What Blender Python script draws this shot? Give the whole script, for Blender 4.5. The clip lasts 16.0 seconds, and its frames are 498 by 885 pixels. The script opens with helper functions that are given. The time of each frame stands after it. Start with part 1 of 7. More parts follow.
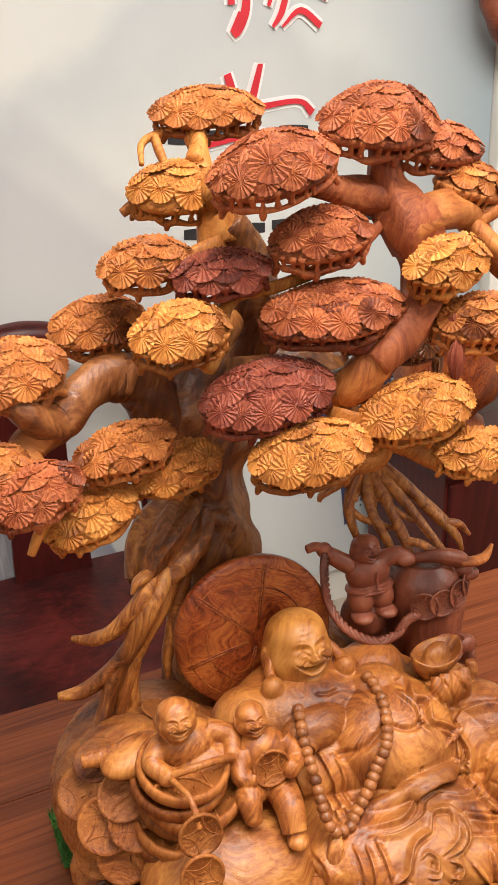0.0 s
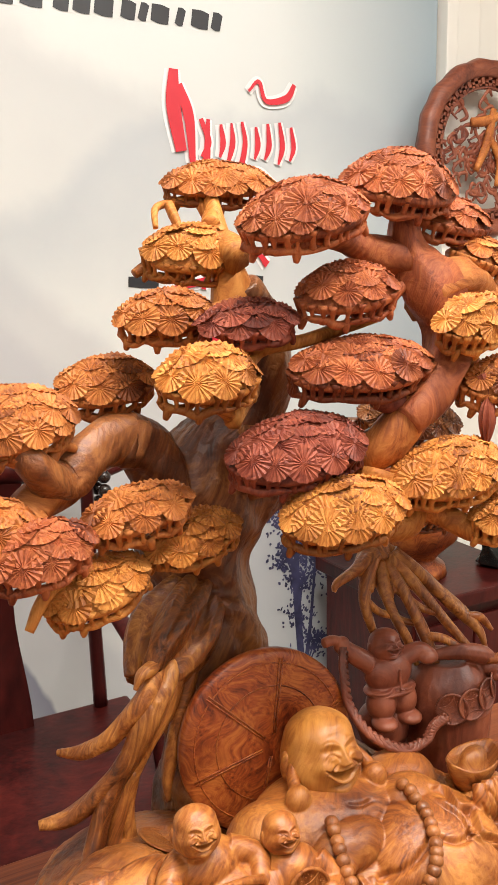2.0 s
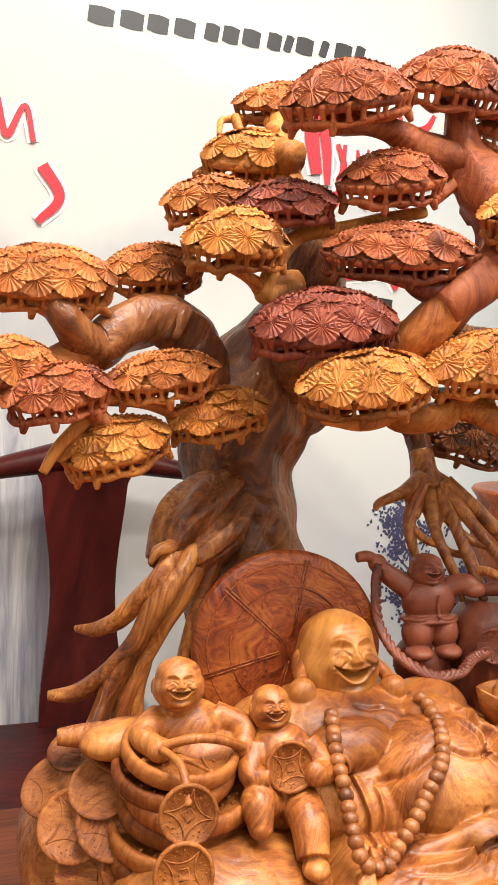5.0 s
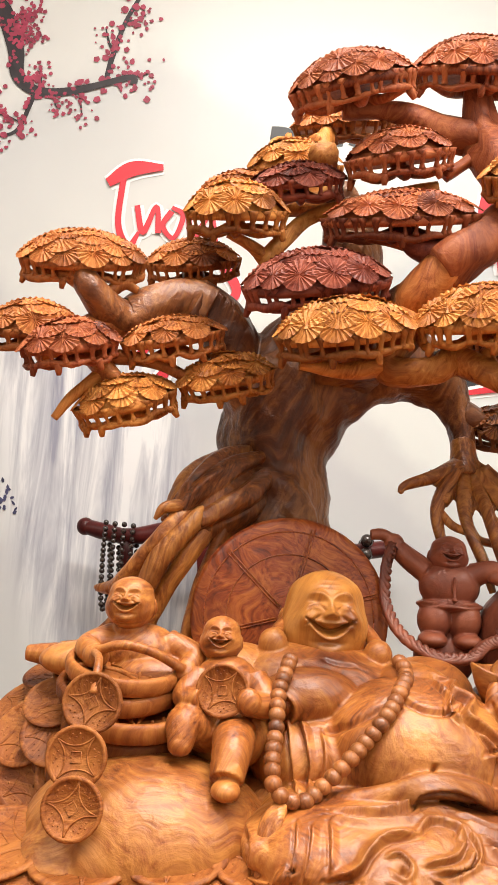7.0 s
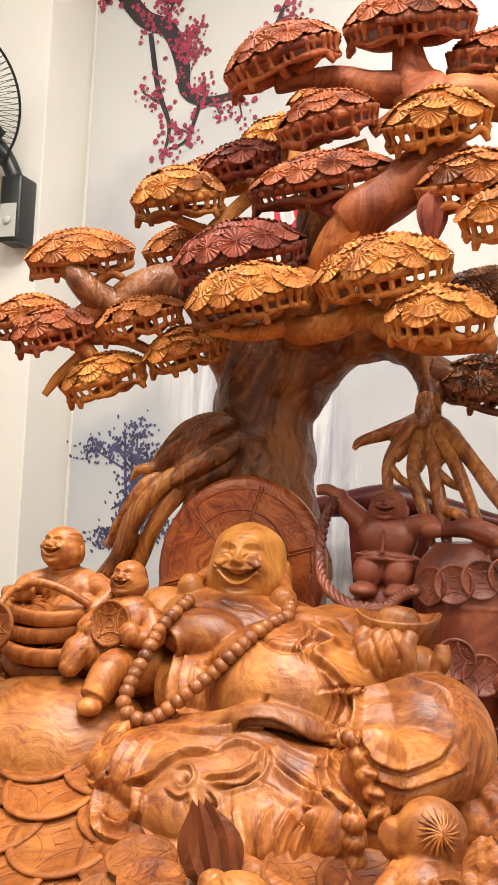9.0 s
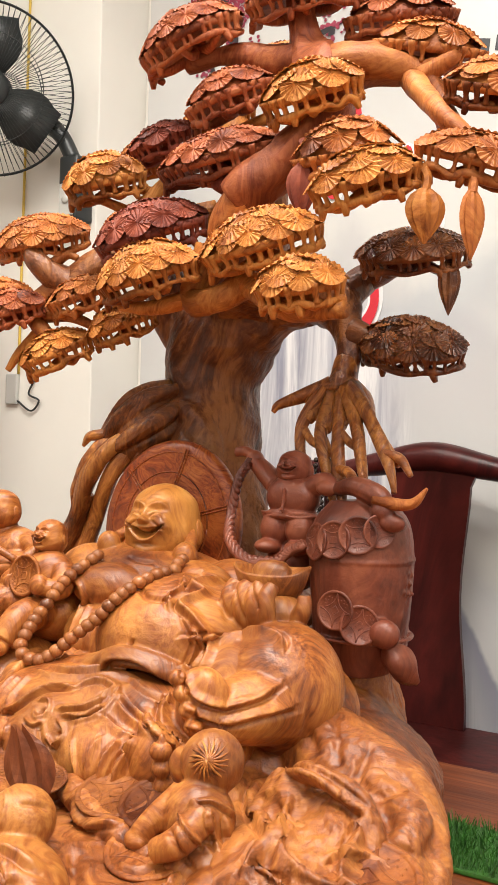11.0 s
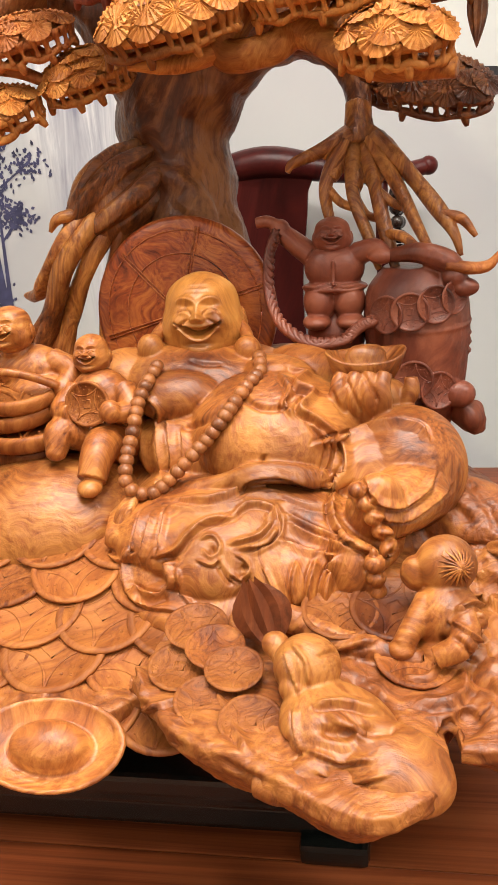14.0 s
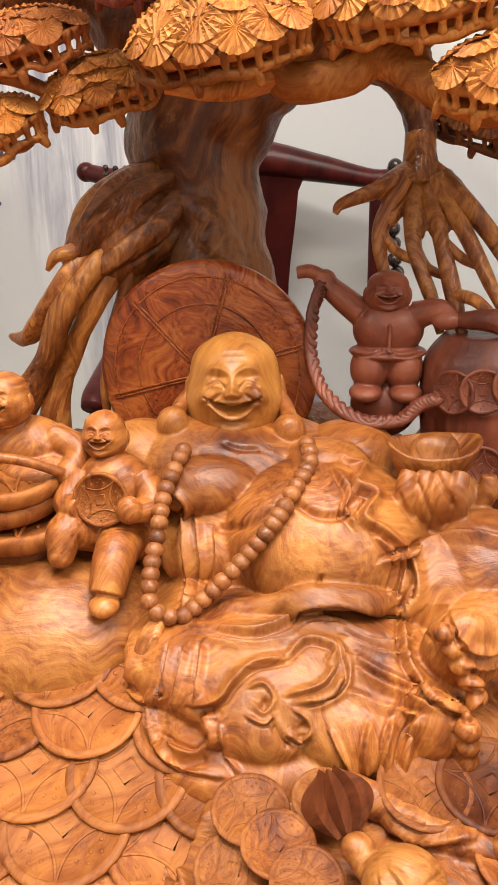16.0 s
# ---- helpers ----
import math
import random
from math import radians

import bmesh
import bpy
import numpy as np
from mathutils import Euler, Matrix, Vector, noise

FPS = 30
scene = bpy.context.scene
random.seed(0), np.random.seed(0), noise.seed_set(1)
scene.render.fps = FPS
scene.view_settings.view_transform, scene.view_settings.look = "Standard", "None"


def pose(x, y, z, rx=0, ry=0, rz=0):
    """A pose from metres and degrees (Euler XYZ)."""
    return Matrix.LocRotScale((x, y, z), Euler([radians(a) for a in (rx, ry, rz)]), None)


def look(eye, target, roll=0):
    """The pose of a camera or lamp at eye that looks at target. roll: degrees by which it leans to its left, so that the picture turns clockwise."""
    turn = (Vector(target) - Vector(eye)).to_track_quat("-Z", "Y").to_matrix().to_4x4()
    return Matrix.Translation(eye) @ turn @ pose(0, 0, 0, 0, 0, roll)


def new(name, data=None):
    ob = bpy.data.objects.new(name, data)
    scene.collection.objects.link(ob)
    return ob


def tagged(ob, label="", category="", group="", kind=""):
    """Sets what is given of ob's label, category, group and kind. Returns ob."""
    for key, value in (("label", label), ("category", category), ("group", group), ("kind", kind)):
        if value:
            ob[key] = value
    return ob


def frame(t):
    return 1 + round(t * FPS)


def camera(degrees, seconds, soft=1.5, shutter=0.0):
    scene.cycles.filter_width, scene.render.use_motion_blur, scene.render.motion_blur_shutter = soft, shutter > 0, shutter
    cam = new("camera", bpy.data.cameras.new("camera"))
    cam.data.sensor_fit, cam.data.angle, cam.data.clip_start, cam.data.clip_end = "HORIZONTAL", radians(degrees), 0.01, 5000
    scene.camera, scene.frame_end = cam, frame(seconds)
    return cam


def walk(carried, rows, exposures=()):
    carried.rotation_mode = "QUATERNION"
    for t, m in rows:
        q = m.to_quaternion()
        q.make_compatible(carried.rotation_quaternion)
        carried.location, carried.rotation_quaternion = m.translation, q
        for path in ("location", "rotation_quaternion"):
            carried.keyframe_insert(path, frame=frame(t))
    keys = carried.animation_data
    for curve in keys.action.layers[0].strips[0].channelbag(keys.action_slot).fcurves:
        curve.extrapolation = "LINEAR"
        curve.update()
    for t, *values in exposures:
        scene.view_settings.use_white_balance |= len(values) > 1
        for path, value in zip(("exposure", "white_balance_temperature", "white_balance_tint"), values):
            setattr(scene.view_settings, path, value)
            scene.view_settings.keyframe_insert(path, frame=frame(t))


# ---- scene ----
cam = camera(31.9, 16.0)
METRES, EYE, TILT, LEAN, TURN = 2.1, 1.613, -23.3, 2.3, -23.5
ROWS = [
    (0.0, 0.0, 0.0, 0.0, 0.0, 0.0, 0.0),
    (0.5, -0.0315, 0.0123, -0.0025, -2.4, 0.94, 0.54),
    (1.0, -0.0468, 0.0244, -0.0119, -4.89, 3.27, 1.14),
    (1.5, -0.0503, 0.038, -0.0334, -6.07, 7.42, 1.18),
    (2.0, -0.0486, 0.0423, -0.0574, -5.39, 12.59, 0.81),
    (2.5, -0.0427, 0.0434, -0.0764, -4.34, 15.53, 0.13),
    (3.0, -0.0367, 0.0472, -0.0934, -3.21, 16.94, -0.64),
    (3.5, -0.0297, 0.0488, -0.1086, -2.11, 17.7, -1.09),
    (4.0, -0.0223, 0.0565, -0.1203, -1.41, 17.37, -1.7),
    (4.5, -0.0046, 0.0622, -0.1331, 0.85, 17.24, -3.73),
    (7.0, 0.1463, 0.1217, -0.2151, 19.66, 26.17, -14.71),
    (7.5, 0.1829, 0.1339, -0.2211, 23.36, 25.93, -15.51),
    (8.0, 0.2251, 0.1394, -0.2062, 28.06, 24.15, -17.26),
    (10.5, 0.3903, 0.2479, -0.1621, 50.8, 14.37, -21.19),
    (11.0, 0.4003, 0.2427, -0.1511, 49.82, 13.17, -21.37),
    (11.5, 0.3862, 0.2282, -0.1386, 48.04, 9.15, -18.35),
    (12.0, 0.3658, 0.2074, -0.1319, 44.03, 5.03, -15.6),
    (12.5, 0.3422, 0.1915, -0.1338, 40.14, 2.41, -13.99),
    (13.0, 0.3172, 0.1765, -0.1333, 35.94, 1.0, -12.91),
    (13.5, 0.2836, 0.1634, -0.1386, 33.09, -0.18, -11.8),
    (14.0, 0.2564, 0.1424, -0.1493, 30.43, -2.17, -10.43),
    (14.5, 0.2419, 0.1175, -0.1571, 27.85, -2.03, -10.53),
    (15.0, 0.2292, 0.1181, -0.1421, 27.67, -1.64, -10.96),
    (15.5, 0.2055, 0.1439, -0.1207, 27.55, -1.87, -11.61),
    (16.0, 0.1835, 0.1767, -0.112, 26.59, -3.37, -12.01),
]
walk(cam, [(t, pose(0, 0, EYE, TILT, LEAN, TURN) @ pose(METRES * x, METRES * y, METRES * z, 90 + pitch, roll, yaw)) for t, x, y, z, yaw, pitch, roll in ROWS],
     exposures=[(0.0, -0.20), (1.5, -0.12), (3.0, 0.04), (4.5, 0.16), (7.0, 0.06), (8.0, 0.02), (10.5, 0.04), (12.5, 0.0), (14.5, 0.02), (16.0, -0.03)])

# ---- light ----
world = bpy.data.worlds.new("world")
world.use_nodes = True
scene.world = world
world.node_tree.nodes["Background"].inputs[0].default_value = (0.8, 0.88, 1.0, 1)
world.node_tree.nodes["Background"].inputs[1].default_value = 0.06


def area_lamp(name, m, sx, sy, watts, colour):
    d = bpy.data.lights.new(name, "AREA")
    d.shape, d.size, d.size_y, d.energy, d.color = "RECTANGLE", sx, sy, watts, colour
    ob = new(name, d)
    ob.matrix_world = m
    return ob


WARM = (1.0, 0.93, 0.84)
NEUTRAL = (1.0, 0.96, 0.91)
LAMPS = ((0.5, -0.1, 54, WARM), (0.45, 0.7, 36, NEUTRAL), (-1.6, -0.4, 18, NEUTRAL), (2.2, -0.6, 46, NEUTRAL), (-0.7, -3.0, 26, NEUTRAL), (1.5, -3.2, 30, NEUTRAL))
for lx, ly, watts, tone in LAMPS:
    area_lamp("ceiling_lamp", pose(lx, ly, 3.04), 1.2, 0.3, watts, tone)


# ---- materials ----
def nodes_of(name):
    m = bpy.data.materials.new(name)
    m.use_nodes = True
    nt = m.node_tree
    return m, nt, nt.nodes["Principled BSDF"], nt.links


def node(nt, kind, **values):
    n = nt.nodes.new(kind)
    for k, v in values.items():
        if k in n.inputs:
            n.inputs[k].default_value = v
    return n


def ramp(nt, stops):
    r = nt.nodes.new("ShaderNodeValToRGB")
    el = r.color_ramp.elements
    while len(el) < len(stops):
        el.new(0.5)
    for e, (p, c) in zip(el, stops):
        e.position, e.color = p, (*c, 1)
    return r


def carved_wood(name, dark, mid, light, rough=0.36, scale=9.0, streak=0.5, fine=0.25, stretch=(1, 1, 0.45)):
    """Polished carved timber: drifting tone, fine growth lines that wander, dark heartwood veins, pores."""
    m, nt, bsdf, ln = nodes_of(name)
    tc = node(nt, "ShaderNodeTexCoord")
    oi = node(nt, "ShaderNodeObjectInfo")
    mp = node(nt, "ShaderNodeMapping")
    mp.inputs["Scale"].default_value = stretch
    mp.inputs["Rotation"].default_value = (0.35, 0.5, 0.3) if stretch[1] <= 1 else (0, 0, 0)
    ln.new(tc.outputs["Object"], mp.inputs["Vector"])
    shift = node(nt, "ShaderNodeVectorMath")
    shift.operation = "ADD"
    ln.new(mp.outputs[0], shift.inputs[0])
    ln.new(oi.outputs["Random"], shift.inputs[1])
    big = node(nt, "ShaderNodeTexNoise", Scale=scale, Detail=5.0, Roughness=0.6, Distortion=0.8)
    ln.new(shift.outputs[0], big.inputs["Vector"])
    warp = node(nt, "ShaderNodeTexNoise", Scale=scale * 0.8, Detail=2.0)
    ln.new(shift.outputs[0], warp.inputs["Vector"])
    push = node(nt, "ShaderNodeVectorMath")
    push.operation = "MULTIPLY_ADD"
    push.inputs[1].default_value = (0.16, 0.16, 0.16)
    ln.new(warp.outputs["Color"], push.inputs[0])
    ln.new(shift.outputs[0], push.inputs[2])
    lines = node(nt, "ShaderNodeMapping")
    lines.inputs["Scale"].default_value = (scale * 1.5, scale * 15, scale * 15)
    ln.new(push.outputs[0], lines.inputs["Vector"])
    grain = node(nt, "ShaderNodeTexNoise", Scale=1.0, Detail=4.0, Roughness=0.65)
    ln.new(lines.outputs[0], grain.inputs["Vector"])
    mix = node(nt, "ShaderNodeMix")
    mix.data_type = "FLOAT"
    mix.inputs[0].default_value = streak
    ln.new(big.outputs["Fac"], mix.inputs[2])
    ln.new(grain.outputs["Fac"], mix.inputs[3])
    col = ramp(nt, [(0.35, dark), (0.47, mid), (0.60, light)])
    ln.new(mix.outputs[0], col.inputs[0])
    vein = ramp(nt, [(0.30, (0.34, 0.24, 0.24)), (0.44, (1, 1, 1))])
    ln.new(warp.outputs["Fac"], vein.inputs[0])
    mul = node(nt, "ShaderNodeMix")
    mul.data_type, mul.blend_type = "RGBA", "MULTIPLY"
    mul.inputs[0].default_value = 0.72
    ln.new(col.outputs[0], mul.inputs[6])
    ln.new(vein.outputs[0], mul.inputs[7])
    hsv = node(nt, "ShaderNodeHueSaturation")
    val = node(nt, "ShaderNodeMapRange")
    val.inputs["To Min"].default_value, val.inputs["To Max"].default_value = 0.84, 1.16
    ln.new(oi.outputs["Random"], val.inputs["Value"])
    ln.new(val.outputs[0], hsv.inputs["Value"])
    ln.new(mul.outputs[2], hsv.inputs["Color"])
    ln.new(hsv.outputs[0], bsdf.inputs["Base Color"])
    rr = node(nt, "ShaderNodeMapRange")
    rr.inputs["To Min"].default_value, rr.inputs["To Max"].default_value = rough - 0.08, rough + 0.16
    ln.new(big.outputs["Fac"], rr.inputs["Value"])
    ln.new(rr.outputs[0], bsdf.inputs["Roughness"])
    tool = node(nt, "ShaderNodeTexNoise", Scale=90.0, Detail=3.0, Distortion=0.6)
    ln.new(tc.outputs["Object"], tool.inputs["Vector"])
    gouge = node(nt, "ShaderNodeTexVoronoi", Scale=70.0)
    gouge.feature = "SMOOTH_F1"
    ln.new(push.outputs[0], gouge.inputs["Vector"])
    cuts = node(nt, "ShaderNodeMath")
    cuts.operation = "MULTIPLY_ADD"
    cuts.inputs[1].default_value = 0.9
    ln.new(gouge.outputs["Distance"], cuts.inputs[0])
    ln.new(tool.outputs["Fac"], cuts.inputs[2])
    add = node(nt, "ShaderNodeMath")
    add.operation = "MULTIPLY_ADD"
    add.inputs[1].default_value = 0.6
    ln.new(grain.outputs["Fac"], add.inputs[0])
    ln.new(cuts.outputs[0], add.inputs[2])
    bump = node(nt, "ShaderNodeBump", Strength=fine, Distance=0.003)
    ln.new(add.outputs[0], bump.inputs["Height"])
    ln.new(bump.outputs[0], bsdf.inputs["Normal"])
    bsdf.inputs["Specular IOR Level"].default_value = 0.5
    return m


def plain(name, colour, rough=0.5, metal=0.0, vary=0.06, scale=12.0, bump=0.05, coat=0.0):
    """Paint, plaster, plastic or metal with slight blotches and relief."""
    m, nt, bsdf, ln = nodes_of(name)
    tc = node(nt, "ShaderNodeTexCoord")
    n = node(nt, "ShaderNodeTexNoise", Scale=scale, Detail=4.0)
    ln.new(tc.outputs["Object"], n.inputs["Vector"])
    c = ramp(nt, [(0.25, [v * (1 - vary) for v in colour]), (0.75, [min(1, v * (1 + vary)) for v in colour])])
    ln.new(n.outputs["Fac"], c.inputs[0])
    ln.new(c.outputs[0], bsdf.inputs["Base Color"])
    bsdf.inputs["Roughness"].default_value = rough
    bsdf.inputs["Metallic"].default_value = metal
    bsdf.inputs["Coat Weight"].default_value = coat
    f = node(nt, "ShaderNodeTexNoise", Scale=scale * 25, Detail=2.0)
    ln.new(tc.outputs["Object"], f.inputs["Vector"])
    b = node(nt, "ShaderNodeBump", Strength=bump, Distance=0.002)
    ln.new(f.outputs["Fac"], b.inputs["Height"])
    ln.new(b.outputs[0], bsdf.inputs["Normal"])
    return m


HONEY = carved_wood("honey_wood", (0.12, 0.026, 0.007), (0.34, 0.103, 0.021), (0.54, 0.218, 0.048), 0.37, 12, 0.5, 0.35)
AMBER = carved_wood("amber_wood", (0.22, 0.060, 0.013), (0.47, 0.165, 0.034), (0.64, 0.28, 0.066), 0.50, 14, 0.5, 0.4)
ORANGE = carved_wood("orange_wood", (0.19, 0.048, 0.014), (0.40, 0.125, 0.032), (0.55, 0.21, 0.055), 0.50, 14, 0.5, 0.4)
RUST = carved_wood("rust_wood", (0.14, 0.028, 0.012), (0.31, 0.078, 0.029), (0.46, 0.145, 0.050), 0.50, 14, 0.5, 0.4)
PLUM = carved_wood("plum_wood", (0.085, 0.015, 0.010), (0.19, 0.042, 0.025), (0.29, 0.075, 0.040), 0.50, 14)
UMBER = carved_wood("umber_wood", (0.040, 0.011, 0.005), (0.135, 0.038, 0.012), (0.38, 0.145, 0.040), 0.34, 9, 0.4, 0.7)
ROOT = carved_wood("root_wood", (0.075, 0.018, 0.005), (0.27, 0.080, 0.018), (0.58, 0.235, 0.052), 0.32, 13, 0.5, 0.6)
BARK = carved_wood("bark_wood", (0.075, 0.022, 0.009), (0.25, 0.080, 0.026), (0.46, 0.18, 0.055), 0.34, 12, 0.5, 0.6)
HATWOOD = carved_wood("figured_wood", (0.085, 0.012, 0.005), (0.28, 0.055, 0.013), (0.46, 0.135, 0.028), 0.30, 13, 0.6)
GOLDEN = carved_wood("golden_wood", (0.24, 0.070, 0.014), (0.46, 0.175, 0.034), (0.60, 0.27, 0.060), 0.34, 12, 0.4, 0.15)
COINWOOD = carved_wood("coin_wood", (0.11, 0.025, 0.007), (0.25, 0.073, 0.016), (0.38, 0.135, 0.031), 0.46, 14, 0.5, 0.5)
BEADWOOD = carved_wood("bead_wood", (0.11, 0.032, 0.010), (0.25, 0.080, 0.022), (0.37, 0.135, 0.036), 0.30, 30)
CHERRY = carved_wood("cherry_wood", (0.080, 0.018, 0.010), (0.185, 0.047, 0.024), (0.29, 0.085, 0.040), 0.38, 9, 0.35)
ROCKWOOD = carved_wood("base_wood", (0.095, 0.021, 0.006), (0.27, 0.078, 0.017), (0.46, 0.17, 0.037), 0.42, 11, 0.5, 0.6)
DARKLEAF = carved_wood("leaf_wood", (0.09, 0.025, 0.010), (0.20, 0.055, 0.02), (0.30, 0.09, 0.03), 0.45, 12)
ROSEWOOD = carved_wood("lacquered_rosewood", (0.022, 0.003, 0.003), (0.058, 0.007, 0.006), (0.10, 0.013, 0.010), 0.34, 4, 0.5, 0.08, (1, 1, 0.15))
TABLEWOOD = carved_wood("table_wood", (0.10, 0.021, 0.007), (0.185, 0.045, 0.014), (0.26, 0.073, 0.023), 0.30, 3.2, 0.6, 0.06, (0.35, 3.2, 1))
BLACK = plain("black_lacquer", (0.006, 0.008, 0.007), 0.22, 0, 0.3, 8, 0.04, 0.3)
BEAD = plain("dark_bead", (0.022, 0.012, 0.009), 0.24, 0, 0.4, 60, 0.03, 0.3)
PLASTER = plain("white_plaster", (0.82, 0.80, 0.74), 0.75, 0, 0.04, 3, 0.08)
PALEBLUE = plain("pale_blue_paint", (0.60, 0.68, 0.70), 0.6, 0, 0.04, 3, 0.05)
TILE = plain("floor_tile", (0.42, 0.36, 0.30), 0.3, 0, 0.12, 4, 0.03)
RED = plain("red_print", (0.62, 0.018, 0.035), 0.45, 0, 0.12, 9, 0.02)
WHITE = plain("white_print", (0.82, 0.82, 0.82), 0.45, 0, 0.03, 9, 0.02)
INK = plain("ink_print", (0.018, 0.018, 0.022), 0.45, 0, 0.3, 14, 0.02)
INDIGO = plain("indigo_print", (0.055, 0.055, 0.12), 0.5, 0, 0.5, 30, 0.02)
TWIG = plain("twig_print", (0.022, 0.016, 0.02), 0.5, 0, 0.4, 20, 0.02)
PETAL = plain("petal_print", (0.30, 0.028, 0.065), 0.5, 0, 0.4, 40, 0.02)
DARKPLASTIC = plain("charcoal_plastic", (0.022, 0.026, 0.026), 0.4, 0, 0.1, 10, 0.02)
WIRE = plain("fan_wire", (0.035, 0.04, 0.04), 0.35, 0.3, 0.1, 10, 0.02)
GREYPLASTIC = plain("grey_plastic", (0.50, 0.50, 0.47), 0.45, 0, 0.05, 10, 0.02)
YELLOWCORD = plain("yellow_cord", (0.62, 0.42, 0.06), 0.5)
GRASS = plain("artificial_turf", (0.045, 0.16, 0.022), 0.6, 0, 0.5, 80, 0.1)
PANEL = bpy.data.materials.new("lit_panel")
PANEL.use_nodes = True
PANEL.node_tree.nodes["Principled BSDF"].inputs["Emission Color"].default_value = (1, 0.93, 0.84, 1)
PANEL.node_tree.nodes["Principled BSDF"].inputs["Emission Strength"].default_value = 3.0


def mural_material():
    """Printed banner: pale sky, two grey mountain masses, a streaked waterfall, glossy vinyl."""
    m, nt, bsdf, ln = nodes_of("printed_banner")
    tc = node(nt, "ShaderNodeTexCoord")
    sep = node(nt, "ShaderNodeSeparateXYZ")
    ln.new(tc.outputs["Object"], sep.inputs[0])

    def math_node(op, a, b=None, c=None):
        n = nt.nodes.new("ShaderNodeMath")
        n.operation = op
        for i, v in enumerate((a, b, c)):
            if v is None:
                continue
            if isinstance(v, (int, float)):
                n.inputs[i].default_value = v
            else:
                ln.new(v, n.inputs[i])
        return n.outputs[0]

    x, z = sep.outputs["X"], sep.outputs["Z"]
    wob = node(nt, "ShaderNodeTexNoise", Scale=2.6, Detail=5.0, Roughness=0.55)
    ln.new(tc.outputs["Object"], wob.inputs["Vector"])
    w = math_node("MULTIPLY_ADD", wob.outputs["Fac"], 0.34, -0.17)

    def hill(cx, top, slope, soft, fade):
        """Below a ridge line: dark at its crest, washing out downwards."""
        dx = math_node("ABSOLUTE", math_node("SUBTRACT", x, cx))
        ridge = math_node("ADD", math_node("MULTIPLY_ADD", dx, -slope, top), w)
        depth = math_node("SUBTRACT", ridge, z)
        edge = nt.nodes.new("ShaderNodeMapRange")
        edge.interpolation_type = "SMOOTHSTEP"
        edge.inputs["From Max"].default_value = soft
        ln.new(depth, edge.inputs["Value"])
        out = nt.nodes.new("ShaderNodeMapRange")
        out.inputs["From Max"].default_value = fade
        out.inputs["To Min"].default_value, out.inputs["To Max"].default_value = 1, 0
        ln.new(depth, out.inputs["Value"])
        return math_node("MULTIPLY", edge.outputs[0], out.outputs[0])

    sky = nt.nodes.new("ShaderNodeMapRange")
    sky.inputs["From Min"].default_value, sky.inputs["From Max"].default_value = -0.7, 1.65
    ln.new(x, sky.inputs["Value"])
    base = ramp(nt, [(0.0, (0.60, 0.60, 0.59)), (0.45, (0.69, 0.69, 0.66)), (0.78, (0.66, 0.69, 0.68)), (1.0, (0.34, 0.42, 0.47))])
    ln.new(sky.outputs[0], base.inputs[0])
    colour = base.outputs[0]
    for args, tint, strength in (((-0.02, 2.36, 0.55, 0.14, 0.6), (0.36, 0.37, 0.40), 0.45), ((0.35, 1.62, 0.9, 0.10, 0.7), (0.40, 0.39, 0.43), 0.4),
                                 ((-0.62, 1.95, 1.1, 0.10, 0.8), (0.38, 0.38, 0.43), 0.4), ((-0.02, 1.74, 0.8, 0.10, 0.9), (0.36, 0.36, 0.42), 0.35),
                                 ((1.25, 2.02, 0.4, 0.1, 0.35), (0.42, 0.46, 0.50), 0.7), ((0.12, 1.15, 2.2, 0.04, 0.8), (0.16, 0.16, 0.24), 0.75)):
        mx = nt.nodes.new("ShaderNodeMix")
        mx.data_type = "RGBA"
        ln.new(math_node("MULTIPLY", hill(*args), strength), mx.inputs[0])
        ln.new(colour, mx.inputs[6])
        mx.inputs[7].default_value = (*tint, 1)
        colour = mx.outputs[2]
    # falling water: upright streaks between two soft banks
    st = node(nt, "ShaderNodeMapping")
    st.inputs["Scale"].default_value = (17, 1, 1.3)
    ln.new(tc.outputs["Object"], st.inputs["Vector"])
    streak = node(nt, "ShaderNodeTexNoise", Scale=1.0, Detail=5.0, Roughness=0.65, Distortion=0.8)
    ln.new(st.outputs[0], streak.inputs["Vector"])
    bank = math_node("ABSOLUTE", math_node("ADD", math_node("SUBTRACT", x, -0.12), math_node("MULTIPLY_ADD", z, 0.28, -0.34)))
    inside = nt.nodes.new("ShaderNodeMapRange")
    inside.interpolation_type = "SMOOTHSTEP"
    inside.inputs["From Min"].default_value, inside.inputs["From Max"].default_value = 0.30, 0.16
    ln.new(bank, inside.inputs["Value"])
    low = nt.nodes.new("ShaderNodeMapRange")
    low.interpolation_type = "SMOOTHSTEP"
    low.inputs["From Min"].default_value, low.inputs["From Max"].default_value = 1.62, 1.40
    ln.new(z, low.inputs["Value"])
    water = ramp(nt, [(0.34, (0.26, 0.26, 0.34)), (0.48, (0.56, 0.56, 0.60)), (0.58, (0.82, 0.81, 0.82))])
    ln.new(streak.outputs["Fac"], water.inputs[0])
    mx = nt.nodes.new("ShaderNodeMix")
    mx.data_type = "RGBA"
    ln.new(math_node("MULTIPLY", math_node("MULTIPLY", inside.outputs[0], low.outputs[0]), 0.85), mx.inputs[0])
    ln.new(colour, mx.inputs[6])
    ln.new(water.outputs[0], mx.inputs[7])
    ln.new(mx.outputs[2], bsdf.inputs["Base Color"])
    bsdf.inputs["Roughness"].default_value = 0.32
    bsdf.inputs["Specular IOR Level"].default_value = 0.35
    wrinkle = node(nt, "ShaderNodeTexNoise", Scale=1.4, Detail=1.0)
